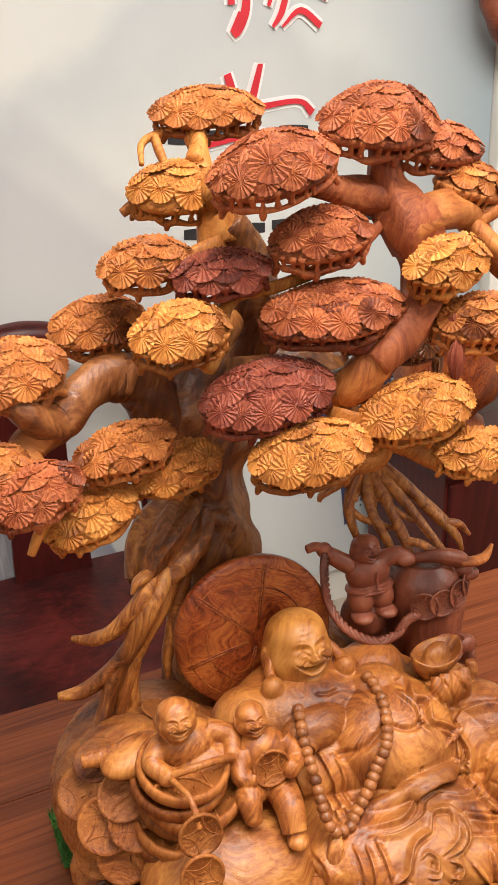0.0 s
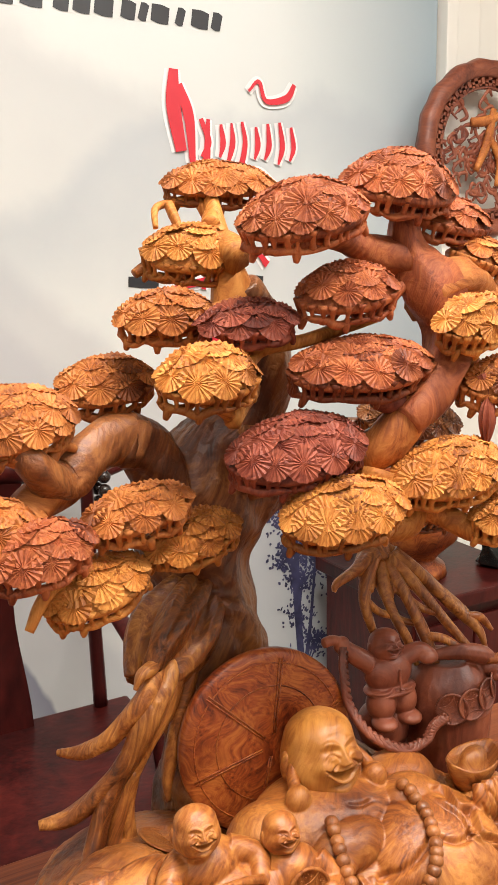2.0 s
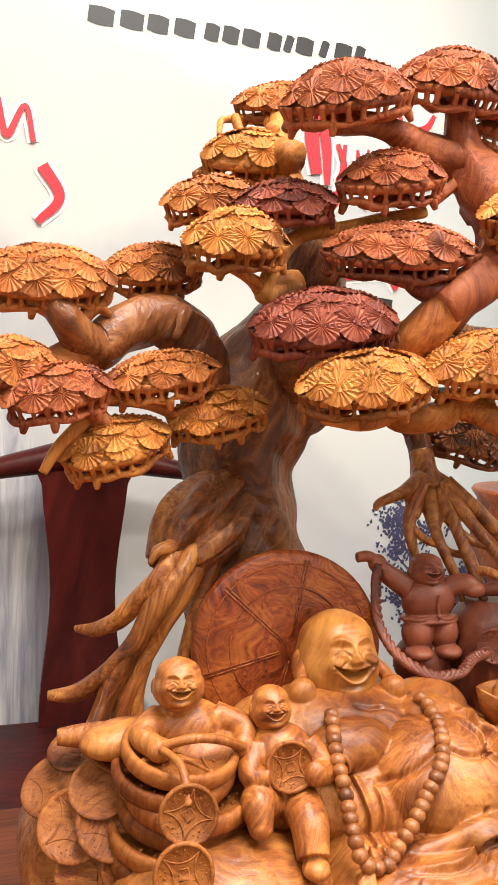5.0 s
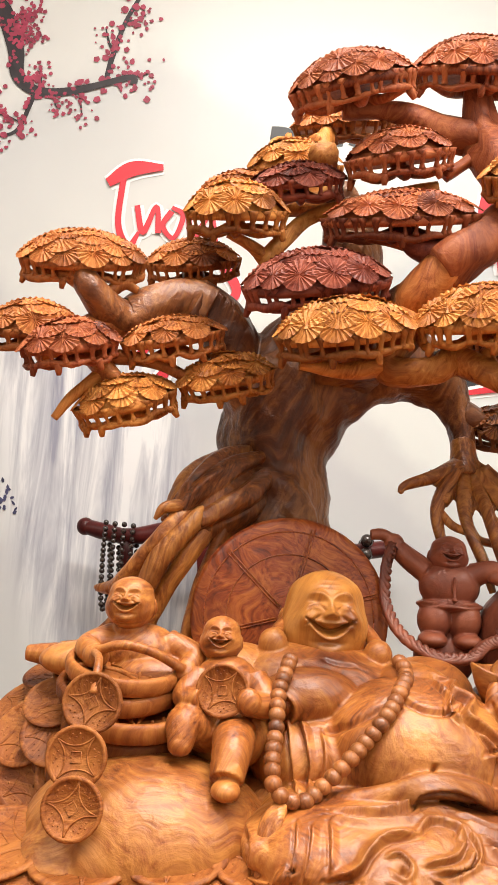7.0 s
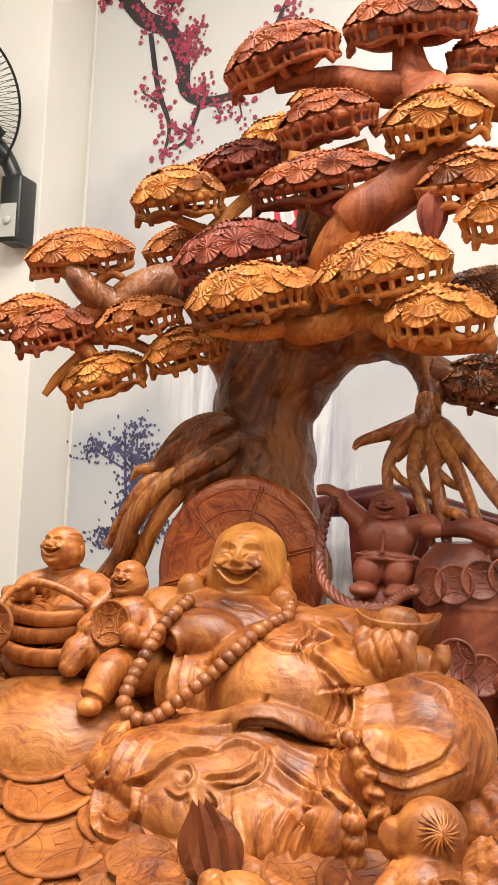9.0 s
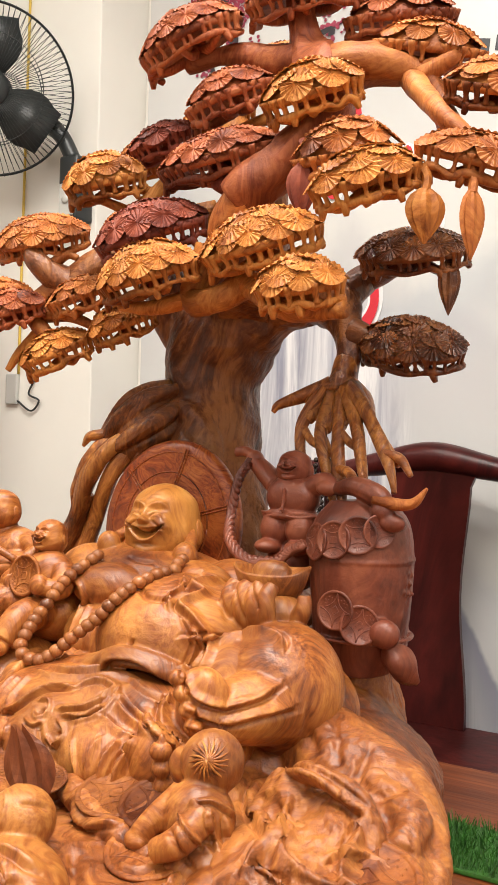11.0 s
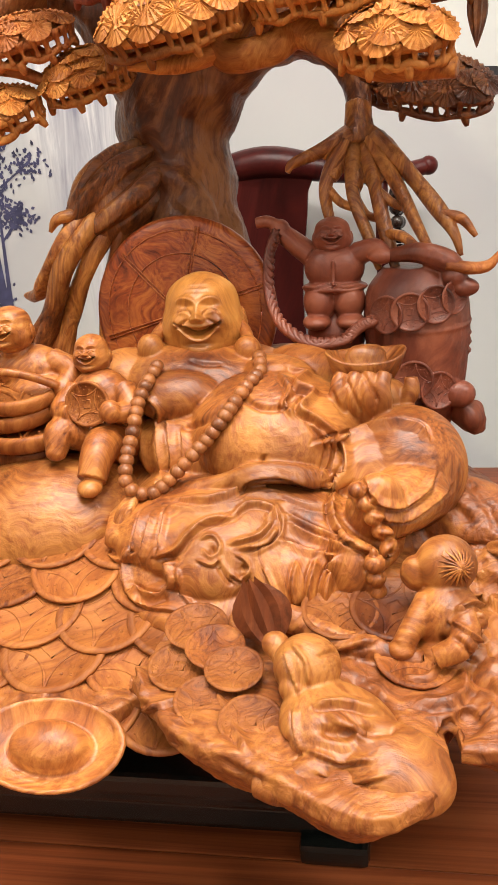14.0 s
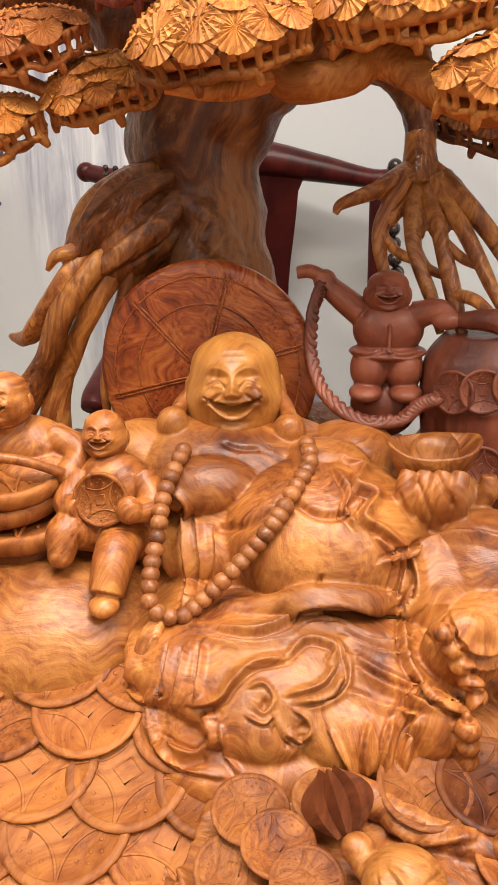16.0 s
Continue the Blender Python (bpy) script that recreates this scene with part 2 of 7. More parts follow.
    ln.new(tc.outputs["Object"], wrinkle.inputs["Vector"])
    b = node(nt, "ShaderNodeBump", Strength=0.25, Distance=0.02)
    ln.new(wrinkle.outputs["Fac"], b.inputs["Height"])
    ln.new(b.outputs[0], bsdf.inputs["Normal"])
    return m


MURAL = mural_material()
for lacquer in (ROSEWOOD, TABLEWOOD, AMBER, ORANGE, RUST, PLUM, COINWOOD):
    lacquer.node_tree.nodes["Principled BSDF"].inputs["Specular IOR Level"].default_value = 0.25


# ---- building helpers ----
def V(*a):
    return Vector(a)


def link_mesh(name, bm, mat, parent=None, smooth=True, label=""):
    me = bpy.data.meshes.new(name)
    bmesh.ops.recalc_face_normals(bm, faces=bm.faces)
    bm.to_mesh(me)
    bm.free()
    me.materials.append(mat)
    if smooth:
        me.shade_smooth()
    ob = new(name, me)
    if parent is not None:
        ob.parent = parent
    if label:
        ob["label"] = label
    return ob


def part(name, bm, mat, parent, label="", smooth=True):
    return link_mesh(name, bm, mat, parent, smooth, label)


def thing(name, label, category, group="", kind=""):
    return tagged(new(name), label, category, group, kind)


def add_box(bm, lo, hi, bevel=0.0, m=None):
    lo, hi = Vector(lo), Vector(hi)
    r = bmesh.ops.create_cube(bm, size=1, matrix=Matrix.Translation((lo + hi) / 2) @ Matrix.Diagonal((*(hi - lo), 1)))
    if bevel:
        edges = list({e for v in r["verts"] for e in v.link_edges})
        out = bmesh.ops.bevel(bm, geom=edges, offset=bevel, segments=2, affect="EDGES", profile=0.6)
        verts = list({v for f in out["faces"] for v in f.verts} | {v for v in r["verts"] if v.is_valid})
    else:
        verts = r["verts"]
    if m is not None:
        bmesh.ops.transform(bm, matrix=m, verts=verts)
    return bm


def box(lo, hi, bevel=0.0):
    return add_box(bmesh.new(), lo, hi, bevel)


def add_blob(bm, c, r, rot=(0, 0, 0), u=16, v=10):
    if not hasattr(r, "__len__"):
        r = (r, r, r)
    m = pose(*c, *rot) @ Matrix.Diagonal((*r, 1))
    bmesh.ops.create_uvsphere(bm, u_segments=u, v_segments=v, radius=1, matrix=m)
    return bm


def spline(pts, n):
    """Smooth points through pts (x, y, z, r)."""
    p = [np.array(q, float) for q in pts]
    p = [2 * p[0] - p[1]] + p + [2 * p[-1] - p[-2]]
    out = []
    for i in range(1, len(p) - 2):
        for k in range(n):
            t = k / n
            a, b, c, d = p[i - 1:i + 3]
            out.append(0.5 * (2 * b + (c - a) * t + (2 * a - 5 * b + 4 * c - d) * t * t + (3 * b - a - 3 * c + d) * t ** 3))
    out.append(p[-2])
    return out


def add_tube(bm, pts, n=6, sides=10, flat=1.0, knots=0.0, seed=0):
    """A round limb through points (x, y, z, radius); knots makes it gnarled."""
    q = spline(pts, n)
    rings, side = [], None
    for i, s in enumerate(q):
        a, b = q[max(i - 1, 0)], q[min(i + 1, len(q) - 1)]
        d = Vector((b - a)[:3]).normalized()
        if side is None:
            side = d.cross(V(0, 0, 1) if abs(d.z) < 0.9 else V(1, 0, 0)).normalized()
        side = (side - d * side.dot(d)).normalized()
        up = side.cross(d)
        ring = []
        for k in range(sides):
            t = 2 * math.pi * k / sides
            r = max(s[3], 0.0008)
            if knots:
                r *= 1 + knots * noise.noise(Vector(s[:3]) * 20 + V(math.cos(t), math.sin(t), seed) * 1.6)
            ring.append(bm.verts.new(Vector(s[:3]) + side * math.cos(t) * r + up * math.sin(t) * r * flat))
        rings.append(ring)
    for a, b in zip(rings, rings[1:]):
        for k in range(sides):
            bm.faces.new((a[k], a[(k + 1) % sides], b[(k + 1) % sides], b[k]))
    bm.faces.new(rings[0][::-1])
    bm.faces.new(rings[-1])
    return bm


def tube(pts, n=6, sides=10, flat=1.0, knots=0.0, seed=0):
    return add_tube(bmesh.new(), pts, n, sides, flat, knots, seed)


def fuse(ob, voxel=0.004, smooth=4, factor=0.5, relief=()):
    """Melt overlapping carved volumes into one skin."""
    r = ob.modifiers.new("fuse", "REMESH")
    r.mode, r.voxel_size, r.use_smooth_shade = "VOXEL", voxel, True
    s = ob.modifiers.new("soften", "SMOOTH")
    s.factor, s.iterations = factor, smooth
    for size, strength in relief:
        tx = bpy.data.textures.new("relief", "CLOUDS")
        tx.noise_scale, tx.noise_depth = size, 2
        dp = ob.modifiers.new("relief", "DISPLACE")
        dp.texture, dp.texture_coords, dp.strength, dp.mid_level = tx, "GLOBAL", strength, 0.5
    return ob


def settle(ob):
    """Turn a fused skin into a plain mesh that can be cut."""
    me = bpy.data.meshes.new_from_object(ob.evaluated_get(bpy.context.evaluated_depsgraph_get()))
    ob.modifiers.clear()
    me.name = ob.data.name
    ob.data = me
    return ob


def carve(ob, stand, aim, cuts):
    """Chisel folds and grooves into a skin, working from a stand towards an aim.
    Each cut: half width, height (minus: a groove), line across and up from the aim, in metres."""
    me = ob.data
    n = len(me.vertices)
    co, no = np.empty(n * 3, np.float32), np.empty(n * 3, np.float32)
    me.vertices.foreach_get("co", co)
    me.vertex_normals.foreach_get("vector", no)
    co, no = co.reshape(n, 3), no.reshape(n, 3)
    e, f = np.array(stand), np.array(aim) - np.array(stand)
    far = np.linalg.norm(f)
    f = f / far
    r = np.cross(f, (0, 0, 1))
    r = r / np.linalg.norm(r)
    u = np.cross(r, f)
    d = co - e
    k = far / (d @ f)
    a, b = (d @ r) * k, (d @ u) * k
    face = np.clip(-(d * no).sum(1) / np.linalg.norm(d, axis=1) * 3, 0, 1)
    push = np.zeros(n)
    for wide, high, line in cuts:
        wide *= 0.78
        q = np.array([s[:2] for s in spline([(x, y, 0, 0) for x, y in line], 5)])
        near = np.where((a > q[:, 0].min() - wide * 2) & (a < q[:, 0].max() + wide * 2) & (b > q[:, 1].min() - wide * 2) & (b < q[:, 1].max() + wide * 2) & (face > 0))[0]
        best, side, along = np.full(len(near), 9.0), np.zeros(len(near)), np.zeros(len(near))
        for i in range(len(q) - 1):
            p, t = q[i], q[i + 1] - q[i]
            L = max(np.hypot(*t), 1e-6)
            x, y = a[near] - p[0], b[near] - p[1]
            s = np.clip((x * t[0] + y * t[1]) / (L * L), 0, 1)
            gap = np.hypot(x - s * t[0], y - s * t[1])
            m = gap < best
            best[m], side[m], along[m] = gap[m], np.sign(x * t[1] - y * t[0])[m], ((i + s) / (len(q) - 1))[m]
        z = best / wide
        taper = np.clip(np.minimum(along, 1 - along) * 7 + 0.25, 0, 1)
        if high > 0:
            soft = np.clip(1 - z / 1.7, 0, 1) ** 1.5
            steep = np.clip(1 - z * 2.2, 0, 1) - 0.50 * np.exp(-((z - 0.75) / 0.28) ** 2)
            shape = np.where(side > 0, steep, soft)
        else:
            shape = np.exp(-(z * 1.3) ** 2)
        push[near] += high * taper * shape * 1.25
    co = co + no * (np.clip(push, -0.0055, 0.0065) * face)[:, None]
    me.vertices.foreach_set("co", co.astype(np.float32).ravel())
    me.update()


def lathe(profile, steps=24):
    """A turned body about z from (radius, z) pairs."""
    bm = bmesh.new()
    rings = []
    for r, z in profile:
        rings.append([bm.verts.new((max(r, 1e-4) * math.cos(2 * math.pi * k / steps), max(r, 1e-4) * math.sin(2 * math.pi * k / steps), z)) for k in range(steps)])
    for a, b in zip(rings, rings[1:]):
        for k in range(steps):
            bm.faces.new((a[k], a[(k + 1) % steps], b[(k + 1) % steps], b[k]))
    bm.faces.new(rings[0][::-1])
    bm.faces.new(rings[-1])
    return bm


def share(name, mesh, m, parent, mat=None):
    ob = new(name, mesh)
    ob.parent = parent
    ob.matrix_basis = m
    return ob


def mesh_of(bm, name, mat, smooth=True):
    me = bpy.data.meshes.new(name)
    bmesh.ops.recalc_face_normals(bm, faces=bm.faces)
    bm.to_mesh(me)
    bm.free()
    me.materials.append(mat)
    if smooth:
        me.shade_smooth()
    return me


def facing(origin, normal, spin=0.0):
    """A pose at origin whose z runs along normal."""
    q = Vector(normal).to_track_quat("Z", "Y")
    return Matrix.Translation(origin) @ q.to_matrix().to_4x4() @ pose(0, 0, 0, 0, 0, spin)


# ---- the room ----
WALL = 2.132


def structure(name, bm, mat, label):
    return tagged(link_mesh(name, bm, mat, None, False), label, name.split("_")[0], kind="structure")


structure("floor", box((-4.2, -6.2, -0.1), (4.2, 2.3, 0)), TILE, "beige tiled shop floor")
structure("wall_north", box((-4.2, WALL, 0), (4.2, WALL + 0.15, 3.1)), PLASTER, "white plastered wall behind the banner")
structure("wall_south", box((-4.2, -6.2, 0), (4.2, -6.05, 3.1)), PLASTER, "white plastered wall of the shop")
structure("wall_west", box((-4.2, -6.05, 0), (-4.05, WALL, 3.1)), PLASTER, "white plastered side wall")
structure("wall_east", box((4.05, -6.05, 0), (4.2, WALL, 3.1)), PLASTER, "white plastered side wall")
structure("ceiling", box((-4.2, -6.2, 3.1), (4.2, 2.3, 3.2)), PLASTER, "white plastered ceiling")
structure("pillar", box((-2.2, 1.91, 0), (-0.715, WALL - 0.002, 3.1), 0.004), PLASTER, "white plastered pillar beside the banner")
bm = box((1.66, WALL - 0.05, 0), (1.70, WALL - 0.001, 3.1), 0.004)
add_box(bm, (1.715, WALL - 0.03, 0), (1.80, WALL - 0.001, 3.1), 0.004)
structure("trim", bm, PLASTER, "cream moulded trim at the banner's edge")
for x, y, _, _ in LAMPS:
    lamp = thing("ceiling_light", "white rectangular ceiling light panel, switched on", "ceiling light", "ceiling lights")
    lamp.location = (x, y, 3.05)
    part("frame", add_box(box((-0.63, -0.18, 0.01), (0.63, 0.18, 0.05), 0.004), (-0.6, -0.15, 0.0), (0.6, 0.15, 0.012)), PANEL, lamp, smooth=False)


# ---- the banner and its print ----
banner = thing("wall_banner", "pale printed wall banner with ink mountains and red brushwork", "banner")
part("sheet", box((-0.70, WALL - 0.012, 0.12), (1.655, WALL - 0.003, 2.95)), MURAL, banner, "printed misty mountains and waterfall", False)
FACE = WALL - 0.0135


def flat_stroke(bm, pts, n=8, y=FACE):
    """A flat brush stroke in the banner's plane, through (x, z, half width)."""
    q = spline([(x, 0, z, w) for x, z, w in pts], n)
    last = None
    for i, s in enumerate(q):
        d = (q[min(i + 1, len(q) - 1)] - q[max(i - 1, 0)])
        k = math.hypot(d[0], d[2]) or 1
        nx, nz, w = -d[2] / k, d[0] / k, max(s[3], 0.0006)
        yy = y - 0.00004 * i
        pair = [bm.verts.new((s[0] + nx * w, yy, s[2] + nz * w)), bm.verts.new((s[0] - nx * w, yy, s[2] - nz * w))]
        if last:
            bm.faces.new((last[0], last[1], pair[1], pair[0]))
        last = pair


def brushwork(strokes, label):
    """Each red brush mark on its own white glow."""
    for i, st in enumerate(strokes):
        for grow, y, mat, name in ((0.009, FACE, WHITE, "glow"), (0.0, FACE - 0.006, RED, "brush_mark")):
            bm = bmesh.new()
            flat_stroke(bm, [(x, z, w + grow) for x, z, w in st], 8, y - 0.0002 * i)
            part(name, bm, mat, banner, label if not grow else "white glow round the red mark", False)


# red brush marks, right-hand group
brushwork([[(0.835, 1.965, 0.012), (0.832, 1.88, 0.019), (0.850, 1.775, 0.015)],
           [(0.845, 1.93, 0.012), (0.872, 1.86, 0.014), (0.880, 1.75, 0.008)],
           [(0.905, 1.855, 0.006), (0.925, 1.80, 0.008), (0.905, 1.765, 0.004)],
           [(0.925, 1.855, 0.005), (0.915, 1.74, 0.011), (0.885, 1.69, 0.012), (0.90, 1.735, 0.004)],
           [(0.960, 1.845, 0.004), (0.965, 1.80, 0.008), (0.955, 1.765, 0.003)], [(0.990, 1.850, 0.003), (0.992, 1.80, 0.008), (0.975, 1.745, 0.004)],
           [(1.020, 1.855, 0.004), (1.028, 1.80, 0.007), (1.010, 1.735, 0.008), (0.985, 1.70, 0.004)], [(1.060, 1.845, 0.004), (1.065, 1.80, 0.008), (1.055, 1.765, 0.003)],
           [(1.010, 1.700, 0.003), (1.060, 1.735, 0.007), (1.115, 1.700, 0.008)], [(1.095, 1.855, 0.004), (1.098, 1.80, 0.008), (1.085, 1.765, 0.003)],
           [(1.130, 1.860, 0.004), (1.138, 1.80, 0.008), (1.125, 1.755, 0.003)], [(1.165, 1.850, 0.004), (1.172, 1.80, 0.007), (1.160, 1.765, 0.003)],
           [(1.04, 1.93, 0.003), (1.07, 1.955, 0.005), (1.09, 1.91, 0.006), (1.15, 1.92, 0.009), (1.175, 1.955, 0.006)]], "red brush marks with white edging")
# red brush marks, middle column behind the tree
brushwork([[(0.86, 1.60, 0.010), (0.90, 1.50, 0.010), (0.95, 1.62, 0.006), (0.90, 1.44, 0.006)],
           [(0.93, 1.52, 0.008), (1.05, 1.53, 0.006), (1.09, 1.50, 0.010)],
           [(0.80, 1.44, 0.006), (0.93, 1.46, 0.010), (1.02, 1.42, 0.006)],
           [(0.87, 1.38, 0.008), (0.93, 1.31, 0.010), (1.00, 1.40, 0.008)]], "red brush marks with white edging")
# red brush marks, left-hand group
brushwork([[(-0.14, 1.925, 0.012), (-0.08, 1.965, 0.020), (0.00, 1.975, 0.008)],
           [(-0.10, 1.95, 0.008), (-0.105, 1.82, 0.008), (-0.075, 1.76, 0.010), (-0.05, 1.80, 0.004)],
           [(-0.06, 1.87, 0.007), (-0.04, 1.80, 0.008), (-0.01, 1.87, 0.006), (0.0, 1.80, 0.008)],
           [(0.03, 1.86, 0.008), (0.01, 1.82, 0.007), (0.04, 1.79, 0.006), (0.06, 1.85, 0.007), (0.03, 1.87, 0.005)],
           [(0.07, 1.87, 0.006), (0.09, 1.79, 0.008), (0.13, 1.86, 0.006), (0.15, 1.78, 0.006)],
           [(0.17, 1.73, 0.014), (0.21, 1.66, 0.012), (0.16, 1.60, 0.008)],
           [(-0.03, 1.47, 0.010), (0.03, 1.55, 0.014), (0.05, 1.46, 0.012), (-0.01, 1.37, 0.020), (-0.05, 1.36, 0.010)]], "red brush marks with white edging")

# black writing that names a number or an address: plain bars
for z, h, spans in ((2.085, 0.030, ((0.27, 0.33), (0.345, 0.40), (0.41, 0.46), (0.475, 0.525), (0.55, 0.585), (0.595, 0.635), (0.645, 0.69), (0.71, 0.745), (0.755, 0.775), (0.785, 0.83), (0.85, 0.87), (0.89, 0.935), (0.945, 0.97))),
                    (1.228, 0.020, ((0.725, 0.80), (0.82, 0.84), (0.86, 0.95), (0.97, 1.06), (1.08, 1.20), (1.22, 1.32))),
                    (1.46, 0.020, ((0.70, 0.78), (0.80, 0.90), (1.0, 1.08)))):
    for a, b in spans:
        bm = bmesh.new()
        flat_stroke(bm, [(a, z + h * 0.1, h * 0.62), ((a + b) / 2, z, h * 0.72), (b, z - h * 0.1, h * 0.62)], 4)
        part("writing_bar", bm, INK, banner, "", False)

# plum branch with blossom
rng = random.Random(5)
bm, petals = bmesh.new(), bmesh.new()


def petal_spot(bm, x, z, r, y):
    k = rng.randint(5, 7)
    a0 = rng.random() * 6
    bm.faces.new([bm.verts.new((x + r * (0.6 + 0.5 * rng.random()) * math.cos(a0 + 6.283 * i / k), y, z + r * (0.6 + 0.5 * rng.random()) * math.sin(a0 + 6.283 * i / k))) for i in range(k)])


def twig(x, z, ang, length, w, depth):
    pts = [(x, z, w)]
    steps = 5
    for i in range(steps):
        ang += rng.uniform(-0.35, 0.35)
        x, z = x + math.cos(ang) * length / steps, z + math.sin(ang) * length / steps
        pts.append((x, z, w * (1 - 0.7 * (i + 1) / steps)))
        for _ in range(6):
            petal_spot(petals, x + rng.gauss(0, 0.018), z + rng.gauss(0, 0.018), rng.uniform(0.003, 0.0085), FACE - 0.002 - rng.random() * 0.0006)
        if depth and i > 0:
            twig(x, z, ang + rng.choice((-1, 1)) * rng.uniform(0.6, 1.2), length * 0.45, w * 0.5, depth - 1)
    flat_stroke(bm, pts, 4, FACE - 0.0005 - rng.random() * 0.001)


for line in ([(-0.62, 2.52, 0.026), (-0.543, 2.427, 0.026), (-0.46, 2.38, 0.024), (-0.413, 2.277, 0.022), (-0.398, 2.197, 0.018), (-0.341, 2.159, 0.013), (-0.242, 2.169, 0.010), (-0.107, 2.212, 0.008), (-0.095, 2.195, 0.010)],
             [(-0.17, 2.19, 0.007), (-0.157, 2.266, 0.007), (-0.13, 2.363, 0.006), (-0.086, 2.46, 0.005), (-0.06, 2.54, 0.003)],
             [(-0.52, 2.38, 0.008), (-0.485, 2.211, 0.008), (-0.444, 2.101, 0.006), (-0.453, 2.022, 0.004)], [(-0.350, 2.158, 0.007), (-0.386, 2.055, 0.005), (-0.44, 2.03, 0.003)],
             [(-0.68, 2.50, 0.02), (-0.60, 2.58, 0.015), (-0.46, 2.66, 0.010), (-0.30, 2.70, 0.006)]):
    flat_stroke(bm, line, 6, FACE - 0.0005 - rng.random() * 0.001)
    for x, z, w in line:
        for _ in range(9):
            petal_spot(petals, x + rng.gauss(0, 0.024), z + rng.gauss(0, 0.024), rng.uniform(0.004, 0.012), FACE - 0.002 - rng.random() * 0.0006)
for args in ((-0.44, 2.33, 0.1, 0.07, 0.005, 0), (-0.41, 2.26, 0.9, 0.10, 0.006, 1), (-0.34, 2.16, 1.5, 0.06, 0.005, 0), (-0.24, 2.17, -1.4, 0.07, 0.005, 0), (-0.30, 2.165, -1.5, 0.05, 0.004, 0), (-0.15, 2.28, 2.4, 0.07, 0.005, 0),
             (-0.13, 2.36, 0.7, 0.06, 0.004, 0), (-0.47, 2.17, 2.6, 0.08, 0.005, 0), (-0.445, 2.10, -0.4, 0.07, 0.004, 0), (-0.11, 2.21, 0.6, 0.05, 0.006, 0), (-0.5, 2.40, 0.4, 0.12, 0.007, 1)):
    twig(*args)
part("plum_branch", bm, TWIG, banner, "printed dark plum branches", False)
part("blossoms", petals, PETAL, banner, "printed crimson plum blossom", False)["kind"] = "stuff"


def ink_tree(x, z, h, spread, label, seed, grain=1.0):
    """A printed ink tree: forked stems with feathery dabs of foliage."""
    global rng
    rng = random.Random(seed)
    bm = bmesh.new()
    stems = [(x + rng.uniform(-0.3, 0.3) * spread, rng.uniform(0.55, 1.0)) for _ in range(4)]
    for sx, k in stems:
        top = z + h * k
        flat_stroke(bm, [(x, z, 0.010), ((x + sx) / 2, z + 0.4 * h * k, 0.006), (sx, top, 0.003)], 5, FACE - rng.random() * 0.001)
        for _ in range(5):
            cx, cz = sx + rng.gauss(0, spread * 0.35), top - abs(rng.gauss(0, h * 0.22))
            flat_stroke(bm, [((x + sx) / 2 + (cx - sx) * 0.3, cz - 0.05, 0.003), (cx, cz, 0.002)], 3, FACE - rng.random() * 0.001)
            for _ in range(80):
                px, pz = cx + rng.gauss(0, 0.026), cz + rng.gauss(0, 0.020)
                lean, run = rng.gauss(1.57, 0.8), rng.uniform(0.006, 0.014) * grain
                flat_stroke(bm, [(px, pz, 0.002), (px + run * 0.5 * math.cos(lean), pz + run * 0.5 * math.sin(lean), rng.uniform(0.0025, 0.0050) * grain), (px + run * math.cos(lean), pz + run * math.sin(lean), 0.001)], 1, FACE - 0.0003 - rng.random() * 0.0008)
    part("ink_tree", bm, INDIGO, banner, label, False)


ink_tree(-0.47, 0.62, 0.66, 0.20, "printed indigo ink tree", 3)
ink_tree(1.20, 0.28, 0.66, 0.16, "printed indigo ink tree", 8)
ink_tree(1.34, 0.30, 0.55, 0.12, "printed indigo ink tree", 11, 0.8)

# ---- table and stand ----
TOP = 0.63
table = thing("tea_table", "wide orange-brown polished wooden table under the carving", "table")
for i in range(7):
    y0 = -0.15 + i * 0.2
    part("plank", box((-1.05, y0 + 0.0006, TOP - 0.04), (1.75, y0 + 0.1994, TOP), 0.0012), TABLEWOOD, table, "", False)
part("apron", box((-0.98, -0.05, TOP - 0.14), (1.68, 1.17, TOP - 0.041), 0.006), TABLEWOOD, table, "", False)
for x in (-0.96, 1.60):
    for y in (-0.03, 1.09):
        part("leg", box((x, y, 0), (x + 0.07, y + 0.07, TOP - 0.14), 0.006), TABLEWOOD, table, "", False)

stand = thing("plinth", "low black lacquered wooden plinth on the table", "plinth")
part("top_board", box((0.085, 0.438, 0.695), (0.525, 0.93, 0.715), 0.005), BLACK, stand, "", False)
part("moulding", box((0.095, 0.447, 0.680), (0.515, 0.92, 0.6945), 0.004), BLACK, stand, "", False)
part("apron", box((0.105, 0.454, 0.652), (0.507, 0.91, 0.6795), 0.006), BLACK, stand, "", False)
for x in (0.095, 0.465):
    for y in (0.444, 0.868):
        part("foot", box((x, y, TOP + 0.0005), (x + 0.055, y + 0.055, 0.6515), 0.006), BLACK, stand, "", False)


def turf(cx, cy, rx, ry, label, seed):
    r = random.Random(seed)
    bm = box((cx - rx, cy - ry, TOP + 0.0005), (cx + rx, cy + ry, TOP + 0.006), 0.002)
    for _ in range(900):
        x, y = cx + r.uniform(-rx, rx), cy + r.uniform(-ry, ry)
        a, h = r.random() * 6.283, r.uniform(0.012, 0.026)
        dx, dy = math.cos(a) * 0.0012, math.sin(a) * 0.0012
        lx, ly = r.gauss(0, 0.006), r.gauss(0, 0.006)
        bm.faces.new([bm.verts.new(p) for p in ((x - dx, y - dy, TOP + 0.004), (x + dx, y + dy, TOP + 0.004), (x + lx, y + ly, TOP + h))])
    return tagged(link_mesh("turf_mat", bm, GRASS, None, False), label, "artificial grass", "turf mats", "stuff")


